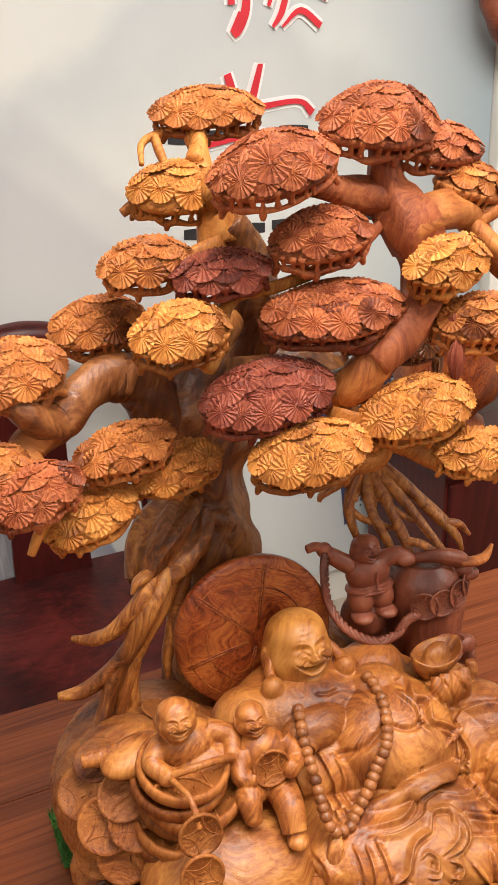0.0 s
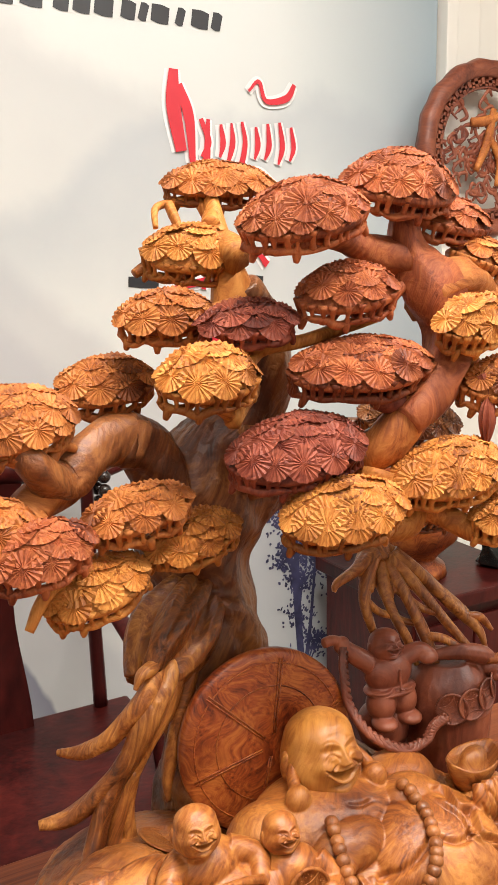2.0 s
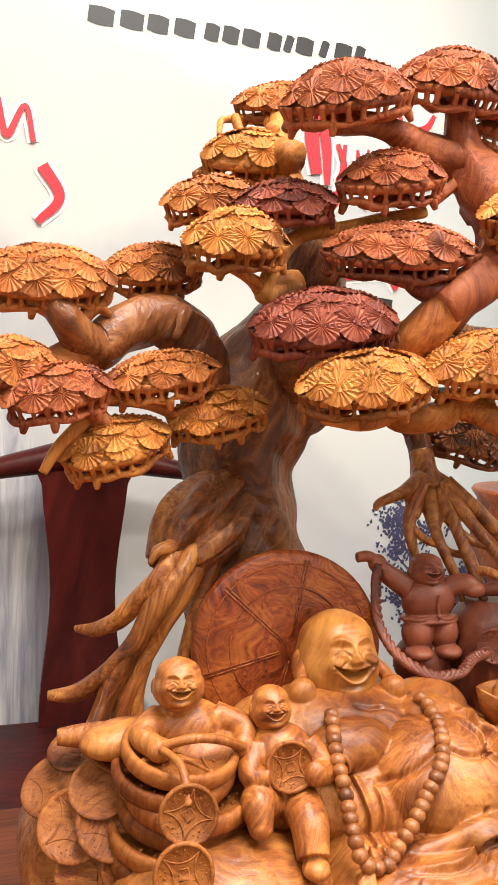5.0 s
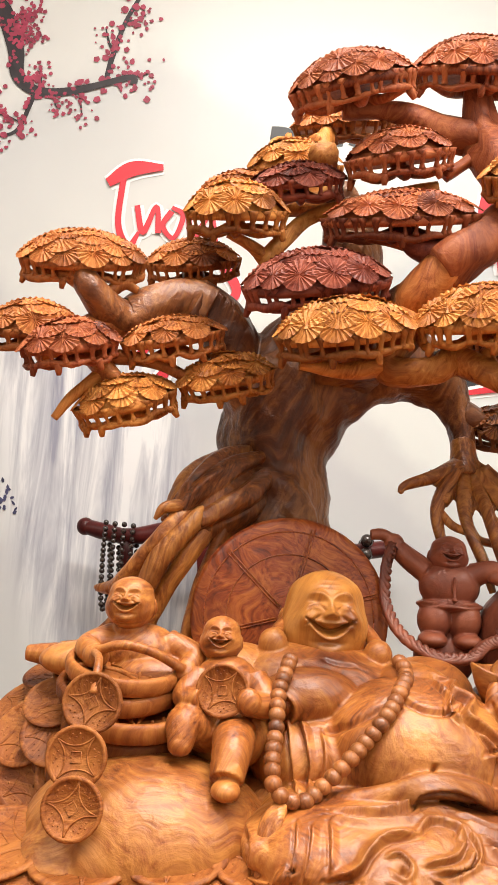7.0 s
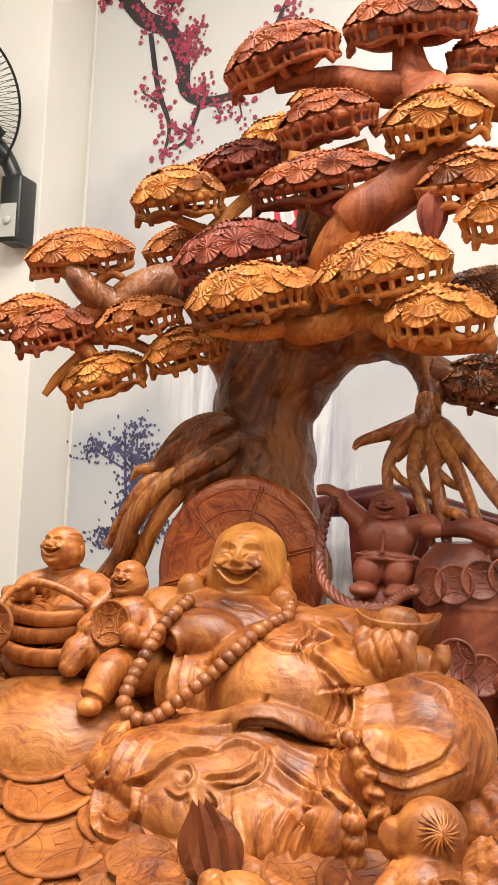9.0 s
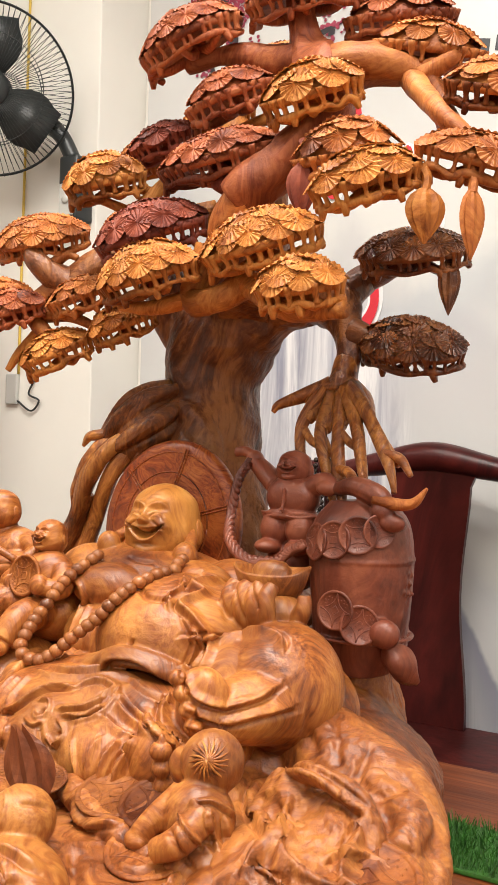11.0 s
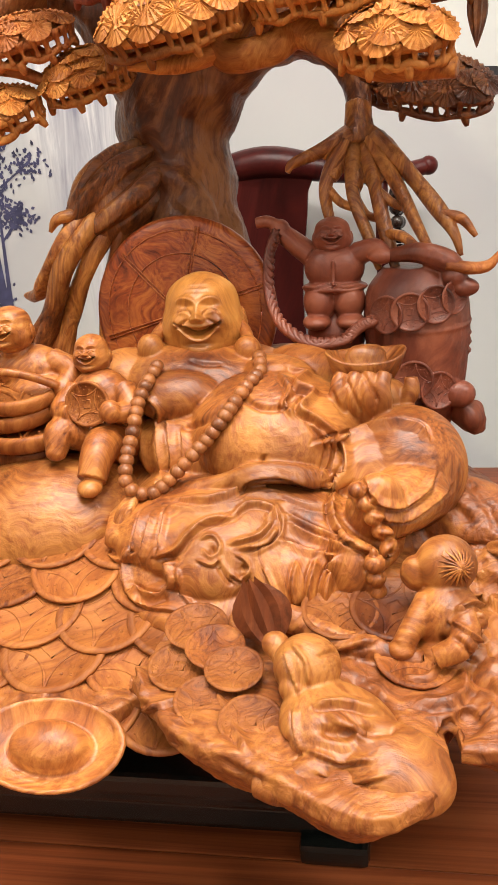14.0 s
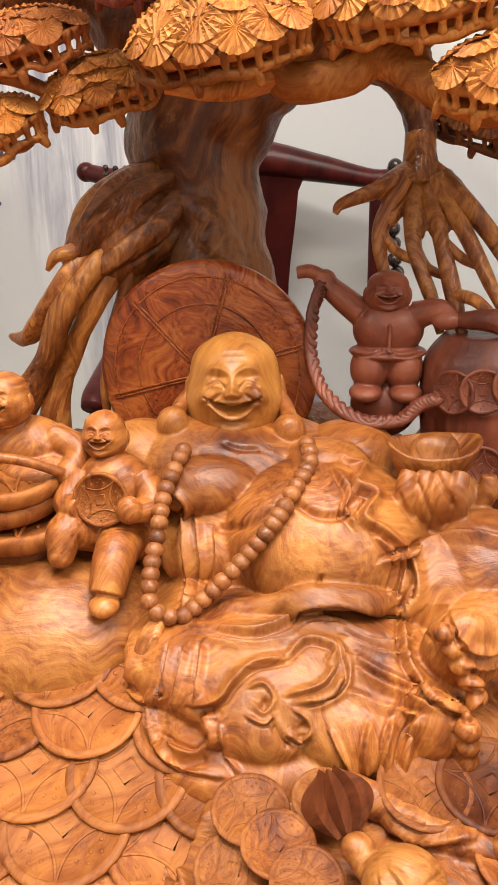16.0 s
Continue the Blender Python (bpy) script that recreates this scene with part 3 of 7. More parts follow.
turf(0.625, 0.985, 0.055, 0.06, "green artificial turf tuft beside the carving", 1)
turf(0.115, 0.945, 0.04, 0.05, "green artificial turf tuft beside the carving", 2)
turf(0.32, 1.12, 0.06, 0.03, "green artificial turf tuft beside the carving", 3)


# ---- armchair ----
def armchair(name, label):
    ch = thing(name, label, "chair")
    part("seat", add_box(box((-0.34, -0.60, 0.425), (0.34, 0.02, 0.455), 0.008), (-0.31, -0.57, 0.37), (0.31, 0.0, 0.424), 0.006), ROSEWOOD, ch, "", False)
    bm = bmesh.new()
    add_tube(bm, [(-0.36, 0.02, 1.045, 0.020), (-0.31, 0.01, 1.035, 0.022), (-0.25, 0.0, 1.03, 0.021), (-0.13, 0.0, 1.052, 0.032), (0, 0.0, 1.072, 0.040),
                  (0.13, 0.0, 1.052, 0.032), (0.25, 0.0, 1.03, 0.021), (0.31, 0.01, 1.035, 0.022), (0.36, 0.02, 1.045, 0.020)], 6, 12, 0.9)
    add_blob(bm, (-0.362, 0.02, 1.045), 0.021)
    add_blob(bm, (0.362, 0.02, 1.045), 0.021)
    part("yoke_rail", bm, ROSEWOOD, ch)
    bm = bmesh.new()
    rows = []
    for i in range(13):
        t = i / 12
        z = 0.4555 + t * 0.60
        w = 0.085 + 0.012 * math.cos(t * 6.28) + (0.02 if i == 12 else 0)
        y = -0.012 + 0.02 * math.sin(t * 3.1)
        rows.append([bm.verts.new(p) for p in ((-w, y - 0.009, z), (w, y - 0.009, z), (w, y + 0.009, z), (-w, y + 0.009, z))])
    for a, b in zip(rows, rows[1:]):
        for k in range(4):
            bm.faces.new((a[k], a[(k + 1) % 4], b[(k + 1) % 4], b[k]))
    bm.faces.new(rows[0][::-1])
    bm.faces.new(rows[-1])
    part("splat", bm, ROSEWOOD, ch, "broad curved back splat", False)
    for s in (-1, 1):
        part("back_post", tube([(s * 0.265, 0, 0.4555, 0.017), (s * 0.262, 0.012, 0.75, 0.016), (s * 0.258, 0, 1.03, 0.015)], 6, 10), ROSEWOOD, ch)
        part("armrest", tube([(s * 0.262, 0.0, 0.715, 0.017), (s * 0.268, -0.10, 0.735, 0.019), (s * 0.275, -0.22, 0.70, 0.021), (s * 0.280, -0.34, 0.668, 0.025), (s * 0.280, -0.375, 0.655, 0.021)], 6, 12, 0.8), ROSEWOOD, ch)
        part("arm_post", tube([(s * 0.285, -0.34, 0.4555, 0.017), (s * 0.275, -0.33, 0.56, 0.015), (s * 0.280, -0.34, 0.66, 0.019)], 6, 10), ROSEWOOD, ch)
        part("back_leg", box((s * 0.28 - 0.022, -0.055, 0), (s * 0.28 + 0.022, -0.011, 0.3695), 0.004), ROSEWOOD, ch, "", False)
        part("front_leg", box((s * 0.28 - 0.022, -0.56, 0), (s * 0.28 + 0.022, -0.516, 0.3695), 0.004), ROSEWOOD, ch, "", False)
    part("stretcher", box((-0.257, -0.545, 0.09), (0.257, -0.52, 0.12), 0.004), ROSEWOOD, ch, "", False)
    return ch


chair = armchair("armchair", "dark red lacquered rosewood armchair with yoke back, empty")
chair.matrix_basis = pose(0.262, 1.97, 0, 0, 0, 0)


def bead_string(pts, count, r, label):
    """A loop of round beads threaded through the given points."""
    st = thing("bead_bracelet", label, "bracelet", "bead strings")
    q = [Vector(s[:3]) for s in spline([(*p, 0) for p in pts], 40)]
    dist = [0]
    for a, b in zip(q, q[1:]):
        dist.append(dist[-1] + (b - a).length)
    me = mesh_of(add_blob(bmesh.new(), (0, 0, 0), r, (0, 0, 0), 14, 9), "bead", BEAD)
    for i in range(count):
        d = dist[-1] * (i + 0.5) / count
        k = max(j for j in range(len(dist)) if dist[j] <= d)
        share("bead", me, Matrix.Translation(q[k]), st)


bead_string([(0.555, 1.945, 1.07), (0.552, 1.935, 0.98), (0.56, 1.93, 0.88), (0.572, 1.935, 0.79), (0.576, 1.962, 0.80), (0.562, 1.995, 0.90), (0.556, 2.005, 1.0), (0.556, 1.992, 1.062)], 19, 0.0155, "string of large dark beads hung on the chair")
for i in range(4):
    x = -0.045 + i * 0.021
    bead_string([(x, 1.945, 1.062), (x, 1.935, 0.98), (x + 0.004, 1.935, 0.88 - 0.02 * i), (x + 0.012, 1.95, 0.865 - 0.02 * i), (x + 0.01, 1.995, 0.93), (x, 1.997, 1.05)], 34, 0.0065, "string of small dark beads hung on the chair")

# ---- the carved pine ----
tree = thing("carved_pine_tree", "polished wood carving of an old pine with fan-shaped foliage", "carving")

def bough(name, mat, line, sides=12, knots=0.30):
    """A gnarled limb through (x, y, z, radius)."""
    return part(name, tube(line, 10, sides, 1.0, knots, len(line)), mat, tree)


def limb(name, mat, lines, label="", knots=0.22, voxel=0.0028, relief=((0.05, 0.008), (0.014, 0.0022))):
    """Several thick limbs grown together into one skin."""
    bm = bmesh.new()
    for line in lines:
        add_tube(bm, line, 10, 20, 1.0, knots, len(line))
    return settle(fuse(part(name, bm, mat, tree, label), voxel, 5, 0.5, relief))


limb("trunk", UMBER, (
    [(0.335, 0.89, 0.80, 0.086), (0.326, 0.90, 0.95, 0.074), (0.314, 0.91, 1.06, 0.064), (0.309, 0.915, 1.14, 0.058), (0.306, 0.92, 1.19, 0.062), (0.322, 0.92, 1.245, 0.062),
     (0.352, 0.915, 1.30, 0.050), (0.378, 0.90, 1.36, 0.038), (0.372, 0.895, 1.42, 0.030), (0.350, 0.89, 1.462, 0.022)],
    [(0.312, 0.92, 1.15, 0.046), (0.345, 0.92, 1.228, 0.052), (0.392, 0.915, 1.262, 0.048), (0.425, 0.908, 1.272, 0.046), (0.458, 0.902, 1.268, 0.038), (0.490, 0.895, 1.240, 0.026), (0.505, 0.885, 1.205, 0.016), (0.508, 0.872, 1.172, 0.014), (0.508, 0.862, 1.150, 0.018)],
    [(0.300, 0.915, 1.18, 0.034), (0.268, 0.905, 1.228, 0.032), (0.254, 0.895, 1.275, 0.029), (0.234, 0.885, 1.306, 0.027), (0.205, 0.875, 1.318, 0.027)],
    [(0.280, 0.885, 1.135, 0.020), (0.312, 0.868, 1.120, 0.020), (0.338, 0.865, 1.085, 0.018), (0.352, 0.872, 1.03, 0.014)]), "dark brown gnarled trunk with golden patches")
bough("branch", BARK, [(0.222, 0.88, 1.312, 0.028), (0.205, 0.875, 1.318, 0.027), (0.165, 0.858, 1.305, 0.025), (0.135, 0.845, 1.288, 0.024), (0.105, 0.815, 1.312, 0.015), (0.09, 0.825, 1.335, 0.012)])
bough("branch", ORANGE, [(0.14, 0.85, 1.288, 0.02), (0.1, 0.83, 1.262, 0.018), (0.12, 0.8, 1.235, 0.012), (0.16, 0.8, 1.2, 0.009)])
bough("branch", UMBER, [(0.21, 0.87, 1.315, 0.016), (0.205, 0.888, 1.345, 0.013), (0.2, 0.89, 1.362, 0.012)])
bough("branch", UMBER, [(0.36, 0.91, 1.26, 0.045), (0.39, 0.83, 1.285, 0.034), (0.415, 0.775, 1.292, 0.026), (0.425, 0.748, 1.300, 0.022)], 14, 0.55)
bough("branch", ORANGE, [(0.412, 0.775, 1.288, 0.022), (0.428, 0.747, 1.302, 0.022), (0.440, 0.738, 1.320, 0.021), (0.462, 0.737, 1.342, 0.0195)])
bough("branch", RUST, [(0.446, 0.737, 1.328, 0.022), (0.475, 0.738, 1.350, 0.022), (0.505, 0.745, 1.372, 0.024), (0.525, 0.765, 1.410, 0.026), (0.512, 0.775, 1.455, 0.029), (0.492, 0.790, 1.490, 0.021), (0.485, 0.790, 1.53, 0.014), (0.485, 0.79, 1.56, 0.016)], 14, 0.45)
bough("branch", ORANGE, [(0.5, 0.775, 1.452, 0.029), (0.56, 0.785, 1.462, 0.021), (0.61, 0.8, 1.45, 0.014), (0.64, 0.79, 1.4, 0.011), (0.66, 0.74, 1.37, 0.009)], 12, 0.5)
bough("branch", RUST, [(0.49, 0.79, 1.485, 0.02), (0.455, 0.794, 1.492, 0.018), (0.4, 0.785, 1.505, 0.01), (0.35, 0.78, 1.5, 0.008)])
bough("branch", PLUM, [(0.47, 0.742, 1.345, 0.016), (0.425, 0.742, 1.352, 0.012), (0.41, 0.757, 1.372, 0.01)])
bough("branch", AMBER, [(0.34, 0.86, 1.36, 0.016), (0.285, 0.783, 1.34, 0.009), (0.3, 0.795, 1.37, 0.009), (0.327, 0.81, 1.4, 0.008), (0.37, 0.79, 1.41, 0.007), (0.45, 0.785, 1.43, 0.006)])
bough("branch", AMBER, [(0.42, 0.74, 1.28, 0.022), (0.4, 0.727, 1.235, 0.014), (0.44, 0.72, 1.232, 0.013), (0.466, 0.728, 1.245, 0.014), (0.52, 0.7, 1.215, 0.012), (0.59, 0.675, 1.205, 0.008)])
bough("branch", AMBER, [(0.34, 0.87, 1.49, 0.018), (0.33, 0.92, 1.51, 0.012), (0.27, 0.93, 1.485, 0.007), (0.25, 0.93, 1.475, 0.005)])
bough("branch", AMBER, [(0.33, 0.91, 1.52, 0.012), (0.35, 0.95, 1.552, 0.009), (0.31, 0.965, 1.55, 0.005), (0.285, 0.95, 1.542, 0.004), (0.278, 0.935, 1.522, 0.003)])
bough("branch", AMBER, [(0.34, 0.88, 1.44, 0.014), (0.28, 0.86, 1.425, 0.01), (0.24, 0.855, 1.415, 0.006)])
bough("branch", UMBER, [(0.508, 0.885, 1.215, 0.016), (0.54, 0.885, 1.205, 0.01), (0.6, 0.875, 1.19, 0.006)])
bough("branch", UMBER, [(0.49, 0.9, 1.26, 0.022), (0.51, 0.93, 1.285, 0.016), (0.56, 0.9, 1.29, 0.009)])
bough("branch", ORANGE, [(0.53, 0.77, 1.4, 0.016), (0.56, 0.745, 1.36, 0.012), (0.6, 0.7, 1.315, 0.009), (0.655, 0.7, 1.32, 0.008)])


def dome(u, v, a, b, h):
    """Height of the foliage cushion over its oval plan."""
    q = min(1.0, (u / a) ** 2 + (v / b) ** 2)
    return h * (1 - q) ** 0.78


FAN = 0.0175
LEAN_PAD = 21


def fan_mesh(name, mat, ribs=18):
    """One round fan of needles: raised ribs round a small boss, scalloped rim, some thickness."""
    bm = bmesh.new()
    n = ribs * 2
    hub = bm.verts.new((0, 0, 0.16 * FAN))
    mid, rim, low = [], [], []
    for k in range(n):
        t = 2 * math.pi * k / n
        up = k % 2 == 0
        mid.append(bm.verts.new((0.30 * FAN * math.cos(t), 0.30 * FAN * math.sin(t), FAN * (0.22 if up else 0.06))))
        r = FAN * (1.0 if up else 0.93)
        rim.append(bm.verts.new((r * math.cos(t), r * math.sin(t), FAN * (0.05 if up else -0.15))))
        low.append(bm.verts.new((r * 0.95 * math.cos(t), r * 0.95 * math.sin(t), -0.17 * FAN)))
    for k in range(n):
        j = (k + 1) % n
        bm.faces.new((hub, mid[k], mid[j]))
        bm.faces.new((mid[k], rim[k], rim[j], mid[j]))
        bm.faces.new((rim[k], low[k], low[j], rim[j]))
    return mesh_of(bm, name, mat, False)


FANS = {}
for mat in (AMBER, ORANGE, RUST, PLUM, UMBER, HONEY):
    FANS[mat.name] = fan_mesh("fan", mat)


def pad(left, right, top, mat, depth=0.72, fan=0.0175, drop=0.0125, pegs=15, seed=0):
    """A cushion of overlapping fans on a pierced rim of small pegs and a lower rail."""
    L, R, T = Vector(left), Vector(right), Vector(top)
    r = random.Random(seed)
    c = (L + R) / 2
    u = (R - L)
    a = u.length / 2 * 1.05
    u.normalize()
    flat = V(0, 0, 1).cross(u).normalized()
    lift = math.radians(LEAN_PAD + r.uniform(-4, 4))
    v = (flat * math.cos(lift) + V(0, 0, math.sin(lift))).normalized()
    w = u.cross(v)
    b, h = a * depth * 0.9, max((T - c).z * 0.74, 0.017)
    M = Matrix(((u.x, v.x, w.x, c.x), (u.y, v.y, w.y, c.y), (u.z, v.z, w.z, c.z), (0, 0, 0, 1)))
    bm = bmesh.new()
    rings = []
    warp = [1 + 0.10 * noise.noise(V(math.cos(6.2832 * k / 28) * 1.4, math.sin(6.2832 * k / 28) * 1.4, seed * 3.7)) for k in range(28)]
    for s in (1.0, 0.97, 0.86, 0.7, 0.5, 0.28, 0.1):
        ring = []
        for k in range(28):
            t = 2 * math.pi * k / 28
            x, y = a * s * math.cos(t), b * s * math.sin(t)
            z = dome(x, y, a, b, h) * 0.95 + 0.0015 * noise.noise(V(x, y, seed) * 60)
            ring.append(bm.verts.new((x * warp[k] * 0.93, y * warp[k] * 0.93, z)))
        rings.append(ring)
    under = [bm.verts.new((0.95 * q.co.x, 0.95 * q.co.y, -0.004)) for q in rings[0]]
    hollow = [bm.verts.new((0.6 * q.co.x, 0.6 * q.co.y, 0.12 * h)) for q in rings[0]]
    for A, B in zip([hollow, under] + rings, [under] + rings):
        for k in range(28):
            bm.faces.new((A[k], A[(k + 1) % 28], B[(k + 1) % 28], B[k]))
    bm.faces.new(rings[-1])
    bm.faces.new(hollow[::-1])
    body = part("foliage_pad", bm, mat, tree)
    body.matrix_basis = M
    # fans laid from the rim upwards
    spots = [(0, 0)]
    ring_r = 0
    k = 1
    while True:
        ring_r += fan * 1.18
        if ring_r > a - fan * 0.2:
            break
        f = ring_r / a
        n = max(5, round(math.pi * (a + b) * f / (fan * 1.42)))
        off = r.random()
        spots += [(a * f * math.cos(6.2832 * (i + off) / n), b * f * math.sin(6.2832 * (i + off) / n)) for i in range(n)]
    for x, y in spots:
        x, y = x + r.gauss(0, fan * 0.10), y + r.gauss(0, fan * 0.10)
        q = math.sqrt((x / a) ** 2 + (y / b) ** 2)
        if q > 0.81:
            x, y = x * 0.81 / q, y * 0.81 / q
        e = 0.002
        z = dome(x, y, a, b, h)
        nx = -(dome(x + e, y, a, b, h) - dome(x - e, y, a, b, h)) / (2 * e)
        ny = -(dome(x, y + e, a, b, h) - dome(x, y - e, a, b, h)) / (2 * e)
        n = V(nx, ny, 1.0).normalized()
        n = (n + V(x / a, y / b, 0) * 0.10).normalized()
        s = fan / FAN * r.uniform(0.98, 1.20) * (0.86 if q > 0.62 else 1.0)
        share("fan", FANS[mat.name], facing((x, y, z + 0.001 + 0.0012 * r.random()), n, r.random() * 360) @ Matrix.Diagonal((s, s, s * 0.38, 1)), body)
    # pierced rim: a row of small pegs between the cushion and a lower twig, along its near side and ends
    bm = bmesh.new()
    pegs = max(9, round(a / 0.0040))
    for k in range(pegs):
        t = math.pi * (0.96 + 1.08 * k / (pegs - 1)) + r.gauss(0, 0.035)
        g = r.uniform(0.8, 1.25)
        x, y = a * 0.90 * math.cos(t), b * 0.84 * math.sin(t)
        add_tube(bm, [(x, y, 0.005, 0.0058), (x, y, -drop * 0.25, 0.0029 * g), (x * 0.985, y * 0.97, -drop * 0.6, 0.0022 * g), (x * 0.975, y * 0.95, -drop, 0.0040)], 2, 6)
    rail = [(a * 0.88 * math.cos(t), b * 0.80 * math.sin(t), -drop - 0.001 + 0.003 * r.uniform(-1, 1), 0.0030 * r.uniform(0.7, 1.6)) for t in [math.pi * (0.93 + 1.14 * k / 15) for k in range(16)]]
    add_tube(bm, rail, 3, 7, 1.0, 0.35, seed)
    for t in (3.55 + 0.3 * r.random(), 4.5 + 0.4 * r.random(), 5.5 + 0.3 * r.random()):
        add_tube(bm, [(a * 0.86 * math.cos(t), b * 0.78 * math.sin(t), -drop, 0.004), (a * 0.5 * math.cos(t), b * 0.4 * math.sin(t), -drop - 0.004, 0.005), (0, b * 0.2, -drop * 0.6, 0.007), (0.0, b * 0.3, 0.004, 0.008)], 3, 7, 1, 0.3, seed)
    for t in (3.2 + 0.6 * r.random(), 4.1 + 0.6 * r.random(), 5.0 + r.random()):
        add_tube(bm, [(a * 0.86 * math.cos(t), b * 0.78 * math.sin(t), -drop, 0.0045), (a * 0.9 * math.cos(t), b * 0.8 * math.sin(t), -drop - 0.006, 0.004), (a * 0.93 * math.cos(t), b * 0.8 * math.sin(t), -drop - 0.011, 0.0025)], 2, 6)
    part("lattice", bm, mat, body)
    return body


pad((0.305, 0.978, 1.568), (0.426, 0.945, 1.569), (0.365, 0.958, 1.6), ORANGE, 0.7, seed=1)
pad((0.256, 0.927, 1.493), (0.363, 0.901, 1.49), (0.31, 0.923, 1.532), AMBER, 0.7799999999999999, seed=2)
pad((0.296, 0.781, 1.507), (0.42, 0.77, 1.536), (0.368, 0.78, 1.567), RUST, 0.83, seed=3)
pad((0.419, 0.792, 1.55), (0.552, 0.806, 1.556), (0.486, 0.795, 1.604), RUST, 0.83, seed=4)
pad((0.204, 0.863, 1.43), (0.294, 0.84, 1.439), (0.259, 0.86, 1.463), ORANGE, 0.83, seed=5)
pad((0.262, 0.805, 1.424), (0.356, 0.788, 1.432), (0.31, 0.807, 1.451), PLUM, 0.6799999999999999, seed=6)
pad((0.202, 0.76, 1.375), (0.301, 0.773, 1.385), (0.248, 0.766, 1.421), AMBER, 0.83, seed=7)
pad((0.356, 0.781, 1.443), (0.462, 0.775, 1.461), (0.409, 0.781, 1.49), RUST, 0.83, seed=8)
pad((0.333, 0.764, 1.377), (0.49, 0.749, 1.387), (0.418, 0.767, 1.418), RUST, 0.63, seed=9)
pad((0.262, 0.749, 1.3), (0.403, 0.745, 1.318), (0.333, 0.756, 1.354), PLUM, 0.7, seed=10)
pad((0.296, 0.713, 1.247), (0.42, 0.703, 1.264), (0.363, 0.719, 1.297), AMBER, 0.6799999999999999, seed=11)
pad((0.422, 0.715, 1.268), (0.55, 0.713, 1.287), (0.492, 0.717, 1.32), AMBER, 0.6799999999999999, seed=12)
pad((0.499, 0.69, 1.23), (0.589, 0.672, 1.227), (0.542, 0.69, 1.26), AMBER, 0.6799999999999999, seed=13)
pad((0.521, 0.814, 1.524), (0.635, 0.835, 1.52), (0.58, 0.822, 1.556), RUST, 0.6799999999999999, seed=14)
pad((0.48, 0.72, 1.412), (0.575, 0.74, 1.43), (0.53, 0.732, 1.456), AMBER, 0.6799999999999999, seed=15)
pad((0.512, 0.73, 1.356), (0.619, 0.72, 1.353), (0.56, 0.745, 1.395), ORANGE, 0.6799999999999999, seed=16)
pad((0.561, 0.66, 1.304), (0.65, 0.69, 1.325), (0.607, 0.675, 1.345), AMBER, 0.6799999999999999, seed=17)
pad((0.64, 0.7, 1.345), (0.735, 0.735, 1.32), (0.69, 0.715, 1.36), ORANGE, 0.6799999999999999, seed=18)
pad((0.512, 0.9, 1.305), (0.642, 0.874, 1.293), (0.585, 0.885, 1.33), UMBER, 0.6799999999999999, seed=19)
pad((0.515, 0.91, 1.21), (0.64, 0.86, 1.183), (0.585, 0.888, 1.236), UMBER, 0.63, seed=20)
pad((0.56, 0.8, 1.49), (0.665, 0.83, 1.47), (0.615, 0.815, 1.515), ORANGE, 0.6799999999999999, seed=21)
pad((0.64, 0.78, 1.43), (0.74, 0.8, 1.41), (0.69, 0.79, 1.45), ORANGE, 0.6799999999999999, seed=22)
pad((0.025, 0.825, 1.34), (0.155, 0.855, 1.352), (0.089, 0.84, 1.386), ORANGE, 0.7, seed=23)
pad((0.149, 0.892, 1.36), (0.254, 0.9, 1.374), (0.198, 0.892, 1.4), ORANGE, 0.7799999999999999, seed=24)
pad((0.144, 0.801, 1.251), (0.246, 0.801, 1.271), (0.195, 0.803, 1.287), ORANGE, 0.6799999999999999, seed=25)
pad((0.203, 0.808, 1.215), (0.299, 0.804, 1.235), (0.249, 0.809, 1.254), AMBER, 0.63, seed=26)
pad((0.103, 0.798, 1.179), (0.202, 0.807, 1.209), (0.15, 0.809, 1.226), AMBER, 0.6799999999999999, seed=27)
pad((0.053, 0.768, 1.233), (0.142, 0.788, 1.253), (0.096, 0.781, 1.274), RUST, 0.7799999999999999, seed=28)
pad((0.005, 0.79, 1.255), (0.097, 0.814, 1.27), (0.05, 0.8, 1.296), ORANGE, 0.7799999999999999, seed=29)


def hanging_leaf(c, h, w, mat, yaw):
    """A pod-like closed fan that hangs from a twig, ribbed along its length."""
    bm = bmesh.new()
    n, m = 18, 9
    rings = []
    for i in range(m):
        t = i / (m - 1)
        rr = w * math.sin(math.pi * min(1, 0.10 + 0.885 * t ** 0.8))
        rings.append([bm.verts.new((rr * (1 + 0.26 * (k % 2)) * math.cos(6.2832 * k / n), rr * 0.55 * (1 + 0.26 * (k % 2)) * math.sin(6.2832 * k / n), h * (0.5 - t))) for k in range(n)])
    for A, B in zip(rings, rings[1:]):
        for k in range(n):
            bm.faces.new((A[k], A[(k + 1) % n], B[(k + 1) % n], B[k]))
    bm.faces.new(rings[0])
    bm.faces.new(rings[-1][::-1])
    add_tube(bm, [(0, 0, h * 0.45, 0.004), (0.002, 0.002, h * 0.7, 0.004), (0, 0.008, h * 0.95, 0.005)], 3, 6)
    ob = part("hanging_leaf", bm, mat, tree, "", False)
    ob.matrix_basis = pose(*c, 0, 0, yaw)


hanging_leaf((0.530, 0.709, 1.323), 0.052, 0.012, PLUM, 30)
hanging_leaf((0.657, 0.682, 1.280), 0.046, 0.014, AMBER, 40)
hanging_leaf((0.693, 0.693, 1.272), 0.058, 0.0095, ORANGE, 50)
hanging_leaf((0.622, 0.871, 1.256), 0.058, 0.010, UMBER, 40)

